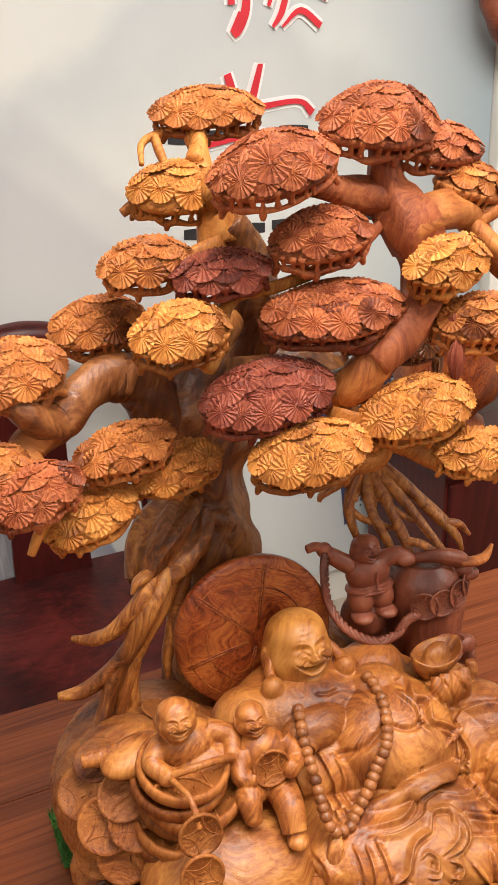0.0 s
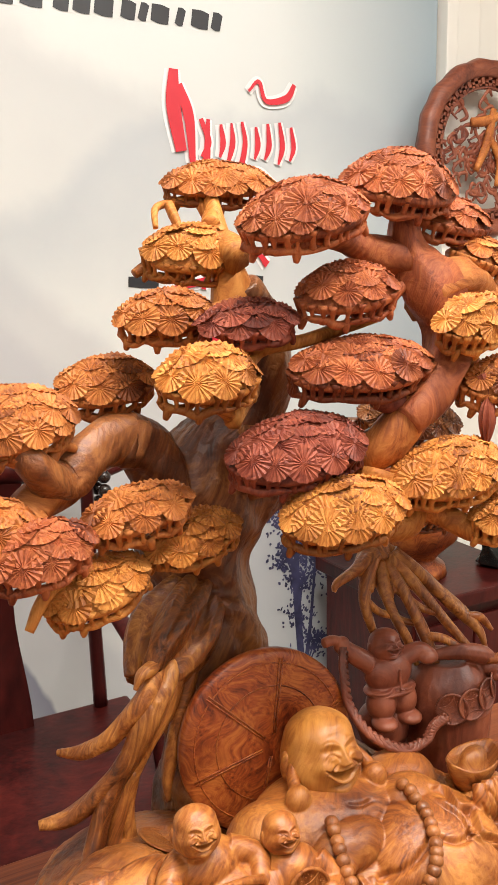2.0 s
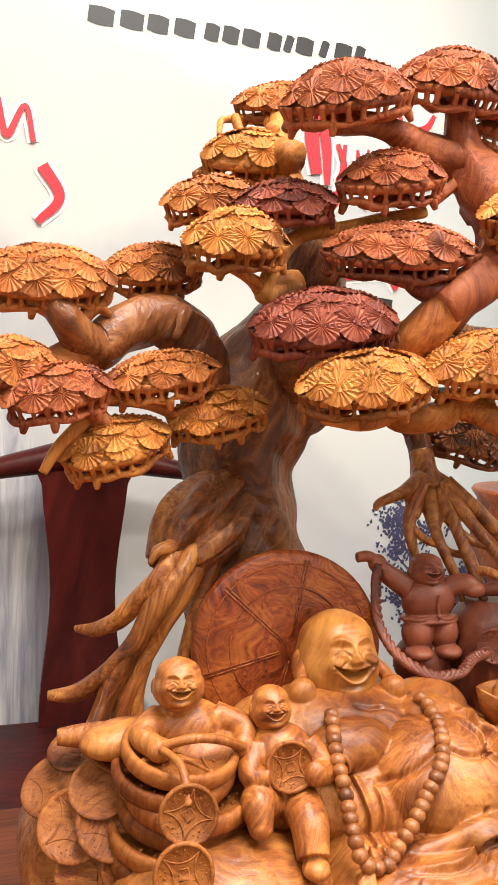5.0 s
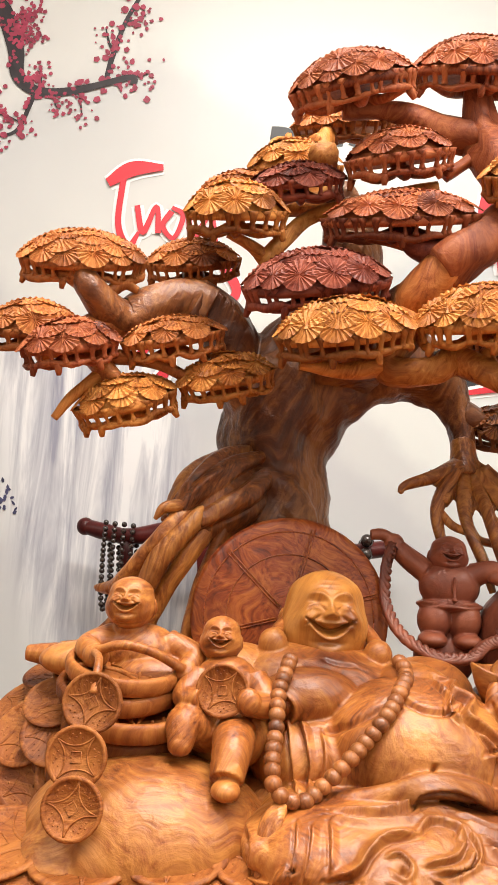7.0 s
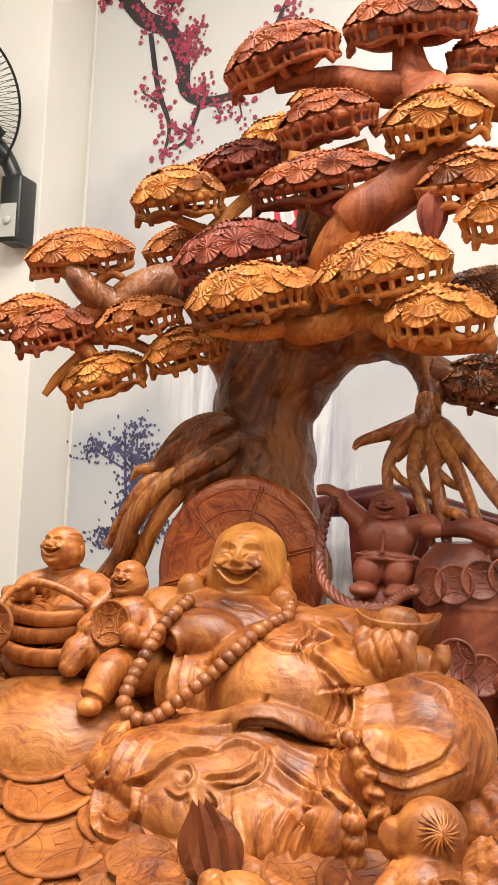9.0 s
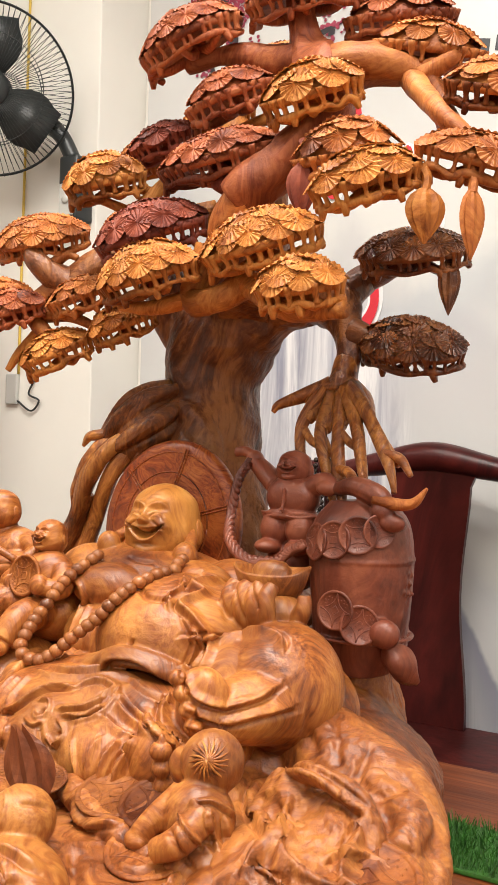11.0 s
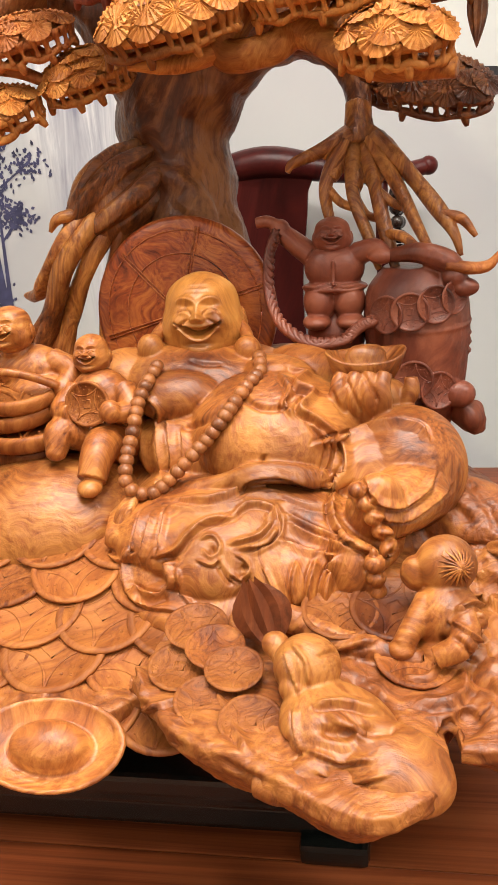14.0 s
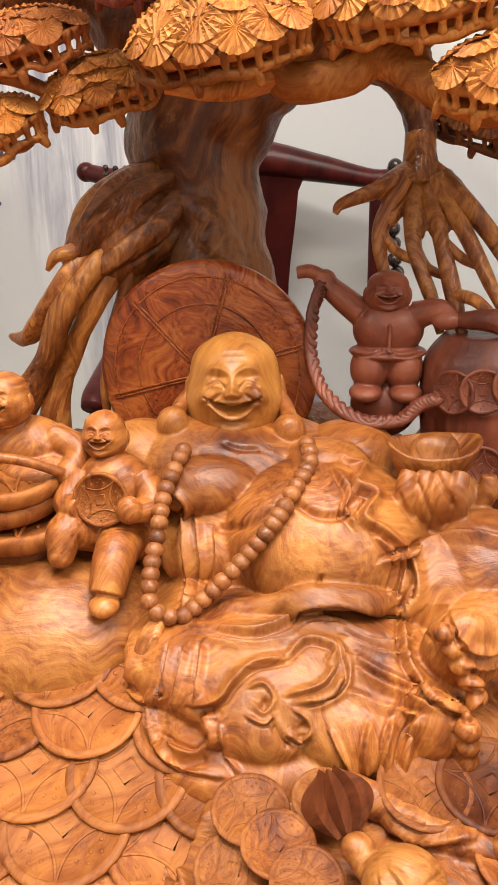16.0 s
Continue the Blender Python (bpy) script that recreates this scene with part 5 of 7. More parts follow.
# coins heaped on the left shoulder of the rock
for row in range(5):
    for k in range(6):
        tx, tz = 0.055 + 0.036 * k + 0.016 * (row % 2) + rc.gauss(0, 0.003), 0.985 - 0.034 * row + rc.gauss(0, 0.003)
        p = on_skin(ROCKS, (0.0, 0.0, 1.25), (tx, 0.70, tz))
        if p is not None and p.y < 0.85 and p.x > 0.092:
            n = (p - V(0.145, 0.76, 0.84)).normalized() + V(0, -0.3, 0.35)
            coin(base, p + n.normalized() * 0.002, n, 0.028 * rc.uniform(0.9, 1.12), rc.random() * 90, None, 0.5)
# the stack under the seated boy
for k in range(6):
    coin(base, (0.192 + rc.gauss(0, 0.006), 0.675 + rc.gauss(0, 0.004), 0.957 - 0.0165 * k), (rc.gauss(0, 0.06), -0.18, 1), 0.049 + 0.002 * k + rc.uniform(-0.003, 0.003), rc.random() * 90, None, 1.5)
# coins round the leaf and the reclining figure
for x, y, z, r in ((0.395, 0.470, 0.831, 0.024), (0.413, 0.448, 0.829, 0.022), (0.430, 0.427, 0.826, 0.021), (0.44, 0.48, 0.833, 0.021), (0.388, 0.438, 0.818, 0.023), (0.413, 0.405, 0.815, 0.022), (0.447, 0.386, 0.815, 0.022),
                   (0.54, 0.50, 0.832, 0.034), (0.50, 0.495, 0.832, 0.030), (0.555, 0.46, 0.818, 0.030), (0.695, 0.49, 0.825, 0.036)):
    coin(base, (x, y, z), (0.05, -0.22, 1), r, rc.random() * 90, None, 0.55)

sack = thing("money_sack", "round bulging sack carved in polished honey-coloured wood", "sack")
bm = bmesh.new()
add_blob(bm, (0.222, 0.635, 0.838), (0.098, 0.082, 0.062), (0, 0, 0), 32, 20)
add_blob(bm, (0.17, 0.60, 0.815), (0.05, 0.05, 0.045), (0, 0, 0), 20, 12)
for k in range(5):
    add_tube(bm, [(0.180 + 0.005 * k, 0.572, 0.868, 0.0035), (0.184 + 0.005 * k, 0.560, 0.845, 0.0045), (0.189 + 0.003 * k, 0.556, 0.822, 0.003)], 5, 7)
fuse(link_mesh("sack_body", bm, HONEY, sack), 0.003, 3)
hang = thing("coin_string", "three carved coins hanging on a twisted cord", "coins")
for c, r in (((0.178, 0.592, 0.944), 0.0225), ((0.172, 0.578, 0.908), 0.0225), ((0.175, 0.560, 0.878), 0.022)):
    coin(hang, c, (-0.05, -1, 0.25), r, rc.random() * 40)
part("cord", tube([(0.168, 0.644, 0.972, 0.0032), (0.176, 0.618, 0.972, 0.0032), (0.178, 0.602, 0.962, 0.0035), (0.178, 0.594, 0.95, 0.0035)], 6, 8), HONEY, hang)


def ingot(name, c, r, rot, mat, label, tall=1.0):
    """A boat-shaped ingot: oval dish with raised ends and a dome in the middle."""
    bm = bmesh.new()
    rings = []
    n = 32
    for s, z in ((0.10, -0.36), (0.62, -0.36), (0.85, -0.12), (1.0, 0.16), (0.97, 0.20), (0.90, 0.17), (0.62, 0.02), (0.54, 0.03), (0.50, 0.22), (0.36, 0.34), (0.05, 0.38)):
        ring = []
        for k in range(n):
            t = 6.2832 * k / n
            lift = 0.30 * max(0, s - 0.6) * math.cos(t) ** 4
            ring.append(bm.verts.new((s * math.cos(t), 0.62 * s * math.sin(t), z + lift)))
        rings.append(ring)
    for A, B in zip(rings, rings[1:]):
        for k in range(n):
            bm.faces.new((A[k], A[(k + 1) % n], B[(k + 1) % n], B[k]))
    bm.faces.new(rings[0][::-1])
    bm.faces.new(rings[-1])
    bmesh.ops.scale(bm, vec=(r, r, r * tall), verts=bm.verts)
    ob = tagged(link_mesh(name, bm, mat), label, "ingot", "ingots")
    ob.matrix_basis = pose(*c, *rot)
    return ob


ingot("ingot", (0.310, 0.379, 0.790), 0.053, (30, 4, 4), HONEY, "carved boat-shaped ingot leaning on the coin heap")
ingot("ingot", (0.516, 0.698, 0.962), 0.037, (4, 0, 12), HONEY, "carved boat-shaped ingot held in the hand", 1.45)


# ---- carved figures: each one plain carved mesh ----
def statue(name, blobs, tubes, mat, label, voxel=0.003, smooth=3):
    bm = bmesh.new()
    for c, r, rot in blobs:
        add_blob(bm, c, r, rot, 44, 28)
    for t in tubes:
        add_tube(bm, t, 8, 20)
    ob = tagged(link_mesh(name, bm, mat), label, "statue", kind="")
    return fuse(ob, voxel, smooth)


Z0 = (0, 0, 0)


def add_head(bm, c, r, yaw=0.0, pitch=0.0, old=1.0):
    """A carved laughing head: brows, smiling lids, cheeks, nose, open mouth with teeth, double chin."""
    m = pose(*c, pitch, 0, yaw)
    nu, nv = 120, 84
    s, k = np.linspace(-1, 1, nu, endpoint=False), np.linspace(-1, 1, nv)
    a, h = np.meshgrid(math.pi * (0.40 * s + 0.60 * s ** 3), 1.555 * (0.62 * k + 0.38 * k ** 3))

    def bump(a0, h0, sa, sh):
        return np.exp(-((a - a0) / sa) ** 2 - ((h - h0) / sh) ** 2)

    def arc(a0, half, h0, rise, thick):
        u = (a - a0) / half
        return np.exp(-((h - h0 - rise * (1 - u * u)) / thick) ** 2) * np.clip(1.25 - u * u, 0, 1) * (abs(u) < 1.12)

    d = np.zeros_like(a)
    h = h - 0.11
    for q in (-1, 1):
        d += 0.075 * arc(q * 0.34, 0.29, 0.37, 0.10, 0.050) - 0.090 * bump(q * 0.33, 0.29, 0.22, 0.07)
        d += 0.085 * bump(q * 0.34, 0.205, 0.19, 0.070) - 0.12 * arc(q * 0.34, 0.21, 0.125, 0.10, 0.028)
        d += 0.135 * bump(q * 0.52, -0.02, 0.24, 0.17) + 0.12 * bump(q * 0.105, 0.035, 0.055, 0.05)
        u = (h + 0.16) / 0.22
        d -= 0.09 * np.exp(-((a - q * (0.55 - 0.33 * u)) / 0.045) ** 2) * np.clip(1 - (2 * u - 1) ** 2, 0, 1)
        d -= 0.05 * bump(q * 0.95, 0.25, 0.25, 0.30)
    d += 0.09 * bump(0, 0.24, 0.08, 0.14) + 0.22 * bump(0, 0.070, 0.09, 0.075)
    u = a / 0.50
    mid = -0.045 - 0.19 * (1 - u * u)
    wide = 0.085 * np.clip(1 - u * u, 0, 1) + 0.008
    gap = np.clip(1.35 - abs(h - mid) / wide, 0, 1) * (abs(u) < 1.05)
    teeth = np.exp(-((h - mid - wide * 0.55) / (wide * 0.36)) ** 2) * np.clip(1 - (u / 0.75) ** 2, 0, 1)
    d += 0.075 * np.exp(-((h - mid + wide * 1.5) / 0.050) ** 2) * np.clip(1 - u * u, 0, 1) + 0.045 * np.exp(-((h - mid - wide * 1.4) / 0.035) ** 2) * np.clip(1 - u * u, 0, 1)
    d += gap * (-0.32 + 0.20 * teeth)
    d += 0.13 * bump(0, -0.64, 0.32, 0.13) - 0.07 * bump(0, -0.47, 0.32, 0.05) - 0.07 * arc(0, 0.95, -0.86, -0.10, 0.05)
    for z in (0.60, 0.72):
        d -= 0.022 * old * arc(0, 0.40, z, 0.03, 0.020)
    h = h + 0.11
    swell = 1 + 0.08 * np.exp(-((h + 0.35) / 0.42) ** 2) + 0.10 * np.exp(-((h - 0.85) / 0.35) ** 2) - 0.03 * np.exp(-((h - 0.25) / 0.25) ** 2)
    x = np.cos(h) * np.sin(a) * (swell + d) * r[0]
    y = -np.cos(h) * np.cos(a) * (1 + d) * r[1]
    z = np.sin(h) * (1 + d * 0.6) * r[2]
    g = [[bm.verts.new(m @ V(x[i, j], y[i, j], z[i, j])) for j in range(nu)] for i in range(nv)]
    for A, B in zip(g, g[1:]):
        for j in range(nu):
            bm.faces.new((A[j], A[(j + 1) % nu], B[(j + 1) % nu], B[j])).material_index = 1
    bm.faces.new(g[0][::-1])
    bm.faces.new(g[-1]).material_index = 1
    for q in (-1, 1):
        add_blob(bm, m @ V(q * r[0] * 0.98, r[1] * 0.15, -r[2] * 0.05), (r[0] * 0.11, r[1] * 0.20, r[2] * 0.30), (pitch, q * -6, yaw), 14, 10)


def crown(ob, mat, *heads):
    """Set finished heads on a carved body; the statue stays one mesh."""
    ob.data.materials.append(mat)
    bm = bmesh.new()
    bm.from_mesh(ob.data)
    for args in heads:
        add_head(bm, *args)
    for f in bm.faces:
        f.smooth = True
    bm.to_mesh(ob.data)
    bm.free()


blobs = [((0.359, 0.750, 0.968), (0.036, 0.034, 0.020), Z0),
         ((0.312, 0.716, 0.979), (0.013, 0.012, 0.014), Z0), ((0.405, 0.720, 0.974), (0.013, 0.012, 0.014), Z0),
         ((0.365, 0.735, 0.936), (0.100, 0.062, 0.045), (0, 5, 8)), ((0.395, 0.70, 0.885), (0.100, 0.075, 0.055), (0, 6, 10)), ((0.434, 0.678, 0.903), (0.083, 0.081, 0.061), (0, 4, 10)),
         ((0.345, 0.681, 0.942), (0.043, 0.028, 0.024), (0, 0, 10)), ((0.436, 0.702, 0.952), (0.034, 0.026, 0.021), (0, 10, 0)),
         ((0.285, 0.725, 0.935), (0.045, 0.040, 0.042), Z0), ((0.452, 0.742, 0.938), (0.045, 0.038, 0.035), Z0),
         ((0.520, 0.688, 0.932), (0.034, 0.022, 0.020), (0, -15, 10)), ((0.525, 0.700, 0.905), (0.034, 0.032, 0.028), Z0),
         ((0.553, 0.655, 0.880), (0.052, 0.056, 0.056), Z0), ((0.54, 0.69, 0.85), (0.065, 0.065, 0.055), Z0), ((0.48, 0.66, 0.86), (0.08, 0.06, 0.045), Z0),
         ((0.525, 0.572, 0.878), (0.024, 0.020, 0.036), (15, 10, 0)),
         ((0.42, 0.60, 0.845), (0.13, 0.085, 0.045), (0, 3, 0)), ((0.395, 0.548, 0.838), (0.048, 0.042, 0.034), (0, 12, -20)), ((0.455, 0.545, 0.835), (0.058, 0.040, 0.034), (0, 6, -10)),
         ((0.507, 0.535, 0.838), (0.024, 0.022, 0.034), (10, 0, -15)), ((0.36, 0.635, 0.848), (0.06, 0.06, 0.04), Z0), ((0.350, 0.578, 0.830), (0.055, 0.055, 0.030), (14, -6, 0)), ((0.405, 0.530, 0.816), (0.080, 0.042, 0.024), (18, 0, 0))]
for k in range(5):
    blobs.append(((0.5255 + 0.001 * k, 0.513 + 0.001 * k, 0.862 - 0.0125 * k), (0.0085 - 0.0007 * k, 0.0085, 0.0075), Z0))
    blobs.append(((0.512 + 0.006 * k, 0.552 - 0.001 * k, 0.905 - 0.0115 * k), (0.0075, 0.0075, 0.0065), Z0))
tubes = [[(0.324, 0.745, 0.998, 0.005), (0.317, 0.735, 0.990, 0.006), (0.314, 0.722, 0.983, 0.007)], [(0.394, 0.747, 0.996, 0.005), (0.401, 0.737, 0.988, 0.006), (0.405, 0.725, 0.980, 0.007)],
         [(0.452, 0.742, 0.938, 0.032), (0.50, 0.735, 0.905, 0.032), (0.522, 0.70, 0.918, 0.024)], [(0.285, 0.722, 0.935, 0.036), (0.262, 0.70, 0.905, 0.032), (0.285, 0.67, 0.89, 0.026)],
         [(0.46, 0.66, 0.86, 0.045), (0.51, 0.645, 0.875, 0.045), (0.553, 0.65, 0.88, 0.045)], [(0.56, 0.63, 0.875, 0.035), (0.545, 0.595, 0.875, 0.028), (0.53, 0.575, 0.875, 0.022)]]
# rolled waistband and sash
tubes.append([(0.332, 0.612, 0.879, 0.0051), (0.366, 0.600, 0.882, 0.0098), (0.398, 0.594, 0.892, 0.0085), (0.429, 0.592, 0.902, 0.0098), (0.463, 0.598, 0.898, 0.0085), (0.490, 0.612, 0.888, 0.0051)])
tubes.append([(0.340, 0.600, 0.871, 0.0033), (0.378, 0.588, 0.873, 0.0063), (0.409, 0.585, 0.882, 0.0055), (0.436, 0.586, 0.885, 0.0063), (0.463, 0.590, 0.876, 0.0055), (0.487, 0.600, 0.866, 0.0033)])
# fingers round the ingot
for k in range(4):
    tubes.append([(0.499 + 0.010 * k, 0.672 - 0.002 * k, 0.922, 0.0095), (0.494 + 0.0125 * k, 0.660, 0.942, 0.0085), (0.493 + 0.0125 * k, 0.661, 0.954, 0.0078), (0.496 + 0.0125 * k, 0.668, 0.964, 0.0065)])
tubes.append([(0.545, 0.685, 0.925, 0.009), (0.556, 0.682, 0.942, 0.008), (0.556, 0.685, 0.955, 0.006)])
seated = settle(statue("seated_statue", blobs, tubes, HONEY, "laughing seated statue with bare belly in polished honey wood", 0.0013, 2))
# waistband, lapels, robe folds, hems and the mask on the thigh
carve(seated, (0.464, -0.053, 1.231), (0.42, 0.62, 0.88), [
    (0.0055, 0.0045, [(-0.0689, -0.0138), (-0.0371, -0.0166), (-0.0125, -0.0096), (-0.0026, 0.0), (0.0219, 0.0031), (0.0461, -0.0021), (0.0702, -0.0057), (0.0848, -0.0011)]),
    (0.0045, 0.0035, [(0.024, -0.0115), (0.002, -0.0146), (-0.0127, -0.0217), (-0.047, -0.0252), (-0.0764, -0.021)]),
    (0.0045, 0.0035, [(0.0793, -0.0227), (0.0696, -0.025), (0.0456, -0.0223), (0.024, -0.0124)]),
    (0.004, 0.003, [(0.0742, -0.0332), (0.0502, -0.0296), (0.0262, -0.0197)]),
    (0.005, 0.004, [(-0.0129, -0.0323), (0.0019, -0.0219), (0.0212, -0.0269), (0.0162, -0.0374)]),
    (0.004, 0.003, [(0.0238, -0.0221), (0.0306, -0.0414), (0.0254, -0.0557), (0.0059, -0.0651)])])
carve(seated, (0.464, -0.053, 1.231), (0.42, 0.62, 0.88), [
    (0.0045, 0.004, [(-0.0783, 0.0626), (-0.0759, 0.0427), (-0.0736, 0.018), (-0.0787, -0.0015)]),
    (0.0045, 0.004, [(-0.0857, 0.0627), (-0.0869, 0.0379), (-0.0835, 0.0133), (-0.0886, -0.0038)]),
    (0.004, 0.003, [(-0.0982, 0.0629), (-0.1018, 0.0382), (-0.0959, 0.0134)]),
    (0.004, 0.003, [(-0.0649, 0.0524), (-0.0631, 0.0277), (-0.0688, -0.0016)]),
    (0.005, 0.004, [(-0.1107, 0.0721), (-0.0956, 0.0779), (-0.0857, 0.0677), (-0.0908, 0.0479)]),
    (0.006, 0.005, [(-0.1258, -0.0205), (-0.1248, -0.0448), (-0.1267, -0.0592), (-0.1159, -0.0689), (-0.1071, -0.0618), (-0.111, -0.0714), (-0.1086, -0.0881), (-0.0965, -0.1072), (-0.0625, -0.1145)])])
carve(seated, (0.464, -0.053, 1.231), (0.42, 0.62, 0.88), [
    (0.007, 0.006, [(-0.0646, -0.0731), (-0.0695, -0.075), (-0.0647, -0.0884), (-0.077, -0.1002), (-0.094, -0.0977), (-0.1052, -0.092)]),
    (0.006, -0.005, [(-0.0989, -0.1025), (-0.0867, -0.1054), (-0.0697, -0.1017)]),
    (0.0045, 0.0035, [(-0.0961, -0.0256), (-0.1011, -0.0498), (-0.1061, -0.0642)]),
    (0.0045, 0.0035, [(-0.0863, -0.0282), (-0.0913, -0.0499), (-0.0963, -0.0691)]),
    (0.0045, 0.0035, [(-0.074, -0.0259), (-0.0766, -0.0452), (-0.0791, -0.062)]),
    (0.0055, 0.005, [(-0.0816, -0.0668), (-0.062, -0.0621), (-0.0521, -0.0502), (-0.0373, -0.0383), (-0.0129, -0.0338)])])
carve(seated, (0.464, -0.053, 1.231), (0.42, 0.62, 0.88), [
    (0.0035, 0.003, [(-0.04, -0.0527), (-0.0302, -0.0504), (-0.023, -0.0601), (-0.0305, -0.0696), (-0.0377, -0.0623)]),
    (0.0035, 0.003, [(-0.0426, -0.0719), (-0.0306, -0.0767), (-0.0232, -0.072)]),
    (0.005, -0.004, [(-0.0318, -0.0614), (-0.028, -0.0639)]),
    (0.0035, 0.003, [(-0.0086, -0.0673), (0.0009, -0.0746), (0.0031, -0.0841), (-0.0066, -0.0887)]),
    (0.0035, 0.003, [(-0.0137, -0.084), (-0.0042, -0.0897), (0.0046, -0.0817)]),
    (0.005, -0.004, [(-0.004, -0.0769), (-0.0011, -0.0802)])])
carve(seated, (0.464, -0.053, 1.231), (0.42, 0.62, 0.88), [
    (0.004, -0.003, [(-0.0243, -0.0753), (-0.0186, -0.0863), (-0.0115, -0.0934)]),
    (0.0045, 0.004, [(-0.0133, -0.0578), (0.0111, -0.0508), (0.021, -0.0389)]),
    (0.0045, 0.004, [(-0.0061, -0.0631), (0.0157, -0.058), (0.0266, -0.0461)]),
    (0.006, 0.0045, [(0.1113, -0.0683), (0.0831, -0.0562), (0.0547, -0.044), (0.0308, -0.0318)]),
    (0.005, 0.004, [(0.0924, -0.0648), (0.0592, -0.0536), (0.0354, -0.0414)]),
    (0.005, 0.0035, [(0.0779, -0.0694), (0.0541, -0.0654), (0.0303, -0.0557)])])
carve(seated, (0.464, -0.053, 1.231), (0.42, 0.62, 0.88), [
    (0.0065, 0.006, [(0.0788, -0.0704), (0.0687, -0.0892), (0.0652, -0.1127)]),
    (0.005, 0.004, [(0.0596, -0.074), (0.0543, -0.0938), (0.0537, -0.115)]),
    (0.005, 0.0035, [(0.0442, -0.0749), (0.0399, -0.0937), (0.0423, -0.1126)]),
    (0.0065, 0.006, [(0.0339, 0.1029), (0.0461, 0.0952), (0.0384, 0.0854), (0.053, 0.0777), (0.0428, 0.063), (0.0572, 0.0529), (0.0762, 0.0355), (0.083, 0.0183), (0.0801, 0.0014), (0.0653, -0.0071)]),
    (0.004, 0.003, [(0.0619, 0.0455), (0.073, 0.0258), (0.0695, 0.0039)]),
    (0.004, 0.003, [(0.0523, 0.0505), (0.0664, 0.0307), (0.0618, 0.0065)])])
carve(seated, (0.464, -0.053, 1.231), (0.42, 0.62, 0.88), [
    (0.005, 0.004, [(0.0239, 0.0956), (0.0334, 0.0805), (0.0307, 0.0682), (0.0377, 0.0557)]),
    (0.006, 0.005, [(0.1535, 0.0343), (0.1443, 0.0452), (0.1155, 0.0495), (0.0861, 0.0402), (0.0566, 0.0309)]),
    (0.006, 0.005, [(0.0803, 0.0111), (0.0709, -0.013), (0.0722, -0.037), (0.0879, -0.0562), (0.1113, -0.0683), (0.1235, -0.0613)]),
    (0.0055, 0.004, [(0.104, -0.0037), (0.1129, -0.0231), (0.1319, -0.0281), (0.1515, -0.0139), (0.1595, 0.0052)]),
    (0.0055, 0.004, [(0.1124, -0.0374), (0.1363, -0.0376), (0.1559, -0.0235), (0.1684, -0.0093)]),
    (0.0055, 0.004, [(0.1167, -0.0508), (0.1406, -0.05), (0.1668, -0.0465)])])
carve(seated, (0.464, -0.053, 1.231), (0.42, 0.62, 0.88), [
    (0.005, -0.0035, [(-0.0669, 0.0515), (-0.046, 0.0546), (-0.0211, 0.0681), (-0.0086, 0.0763)]),
    (0.005, -0.0035, [(-0.0086, 0.0763), (0.0085, 0.0651), (0.0281, 0.0648), (0.0392, 0.0755)]),
    (0.005, -0.004, [(0.01, 0.0203), (0.0124, 0.0183)]),
    (0.003, -0.002, [(-0.0578, 0.1138), (-0.0454, 0.1095), (-0.0304, 0.1092)]),
    (0.003, -0.0015, [(0.0844, -0.0155), (0.0899, -0.0228), (0.091, -0.0324)]),
    (0.004, 0.003, [(0.0153, -0.0794), (0.0245, -0.0984), (0.0337, -0.1125)])])
carve(seated, (0.464, -0.053, 1.231), (0.42, 0.62, 0.88), [
    (0.004, 0.003, [(-0.0622, -0.0789), (-0.0575, -0.0979), (-0.048, -0.1122)]),
    (0.003, -0.002, [(0.0827, 0.0895), (0.0896, 0.0746), (0.0954, 0.0597)]),
    (0.003, -0.002, [(0.0985, 0.0932), (0.1058, 0.0792), (0.1103, 0.0683)]),
    (0.003, -0.002, [(0.0702, 0.0798), (0.0747, 0.0674), (0.0817, 0.0574)])])

crown(seated, GOLDEN, ((0.3585, 0.749, 0.9965), (0.0390, 0.0420, 0.0475), 4, -5))

necklace = thing("bead_necklace", "long necklace of round wooden beads on the statue", "necklace")
NECK = [(0.326, 0.689, 0.971), (0.316, 0.652, 0.950), (0.314, 0.625, 0.927), (0.312, 0.605, 0.908), (0.315, 0.590, 0.890), (0.334, 0.592, 0.882), (0.350, 0.600, 0.892), (0.365, 0.605, 0.906), (0.382, 0.616, 0.922), (0.398, 0.634, 0.937), (0.412, 0.662, 0.952), (0.422, 0.689, 0.962), (0.418, 0.712, 0.972)]
q = [Vector(s[:3]) for s in spline([(*p, 0) for p in NECK], 12)]
d = [0]
for a, b in zip(q, q[1:]):
    d.append(d[-1] + (b - a).length)
bead_me = mesh_of(add_blob(bmesh.new(), (0, 0, 0), (0.0068, 0.0068, 0.0062), Z0, 14, 9), "bead", BEADWOOD)
for i in range(36):
    s = d[-1] * (i + 0.5) / 36
    k = max(j for j in range(len(d)) if d[j] <= s)
    eye = V(0.44, 0.05, 1.20)
    skin = on_skin(blobs, eye, q[k]) or q[k]
    if (skin - q[k]).length > 0.06 or (skin - eye).length > (q[k] - eye).length:
        skin = q[k]
    share("bead", bead_me, Matrix.Translation(skin + (eye - skin).normalized() * 0.006), necklace)
part("tassel", tube([(0.322, 0.586, 0.884, 0.005), (0.316, 0.578, 0.872, 0.009), (0.310, 0.570, 0.855, 0.008), (0.306, 0.562, 0.838, 0.004)], 6, 12, 1, 0.4, 2), ROOT, necklace)

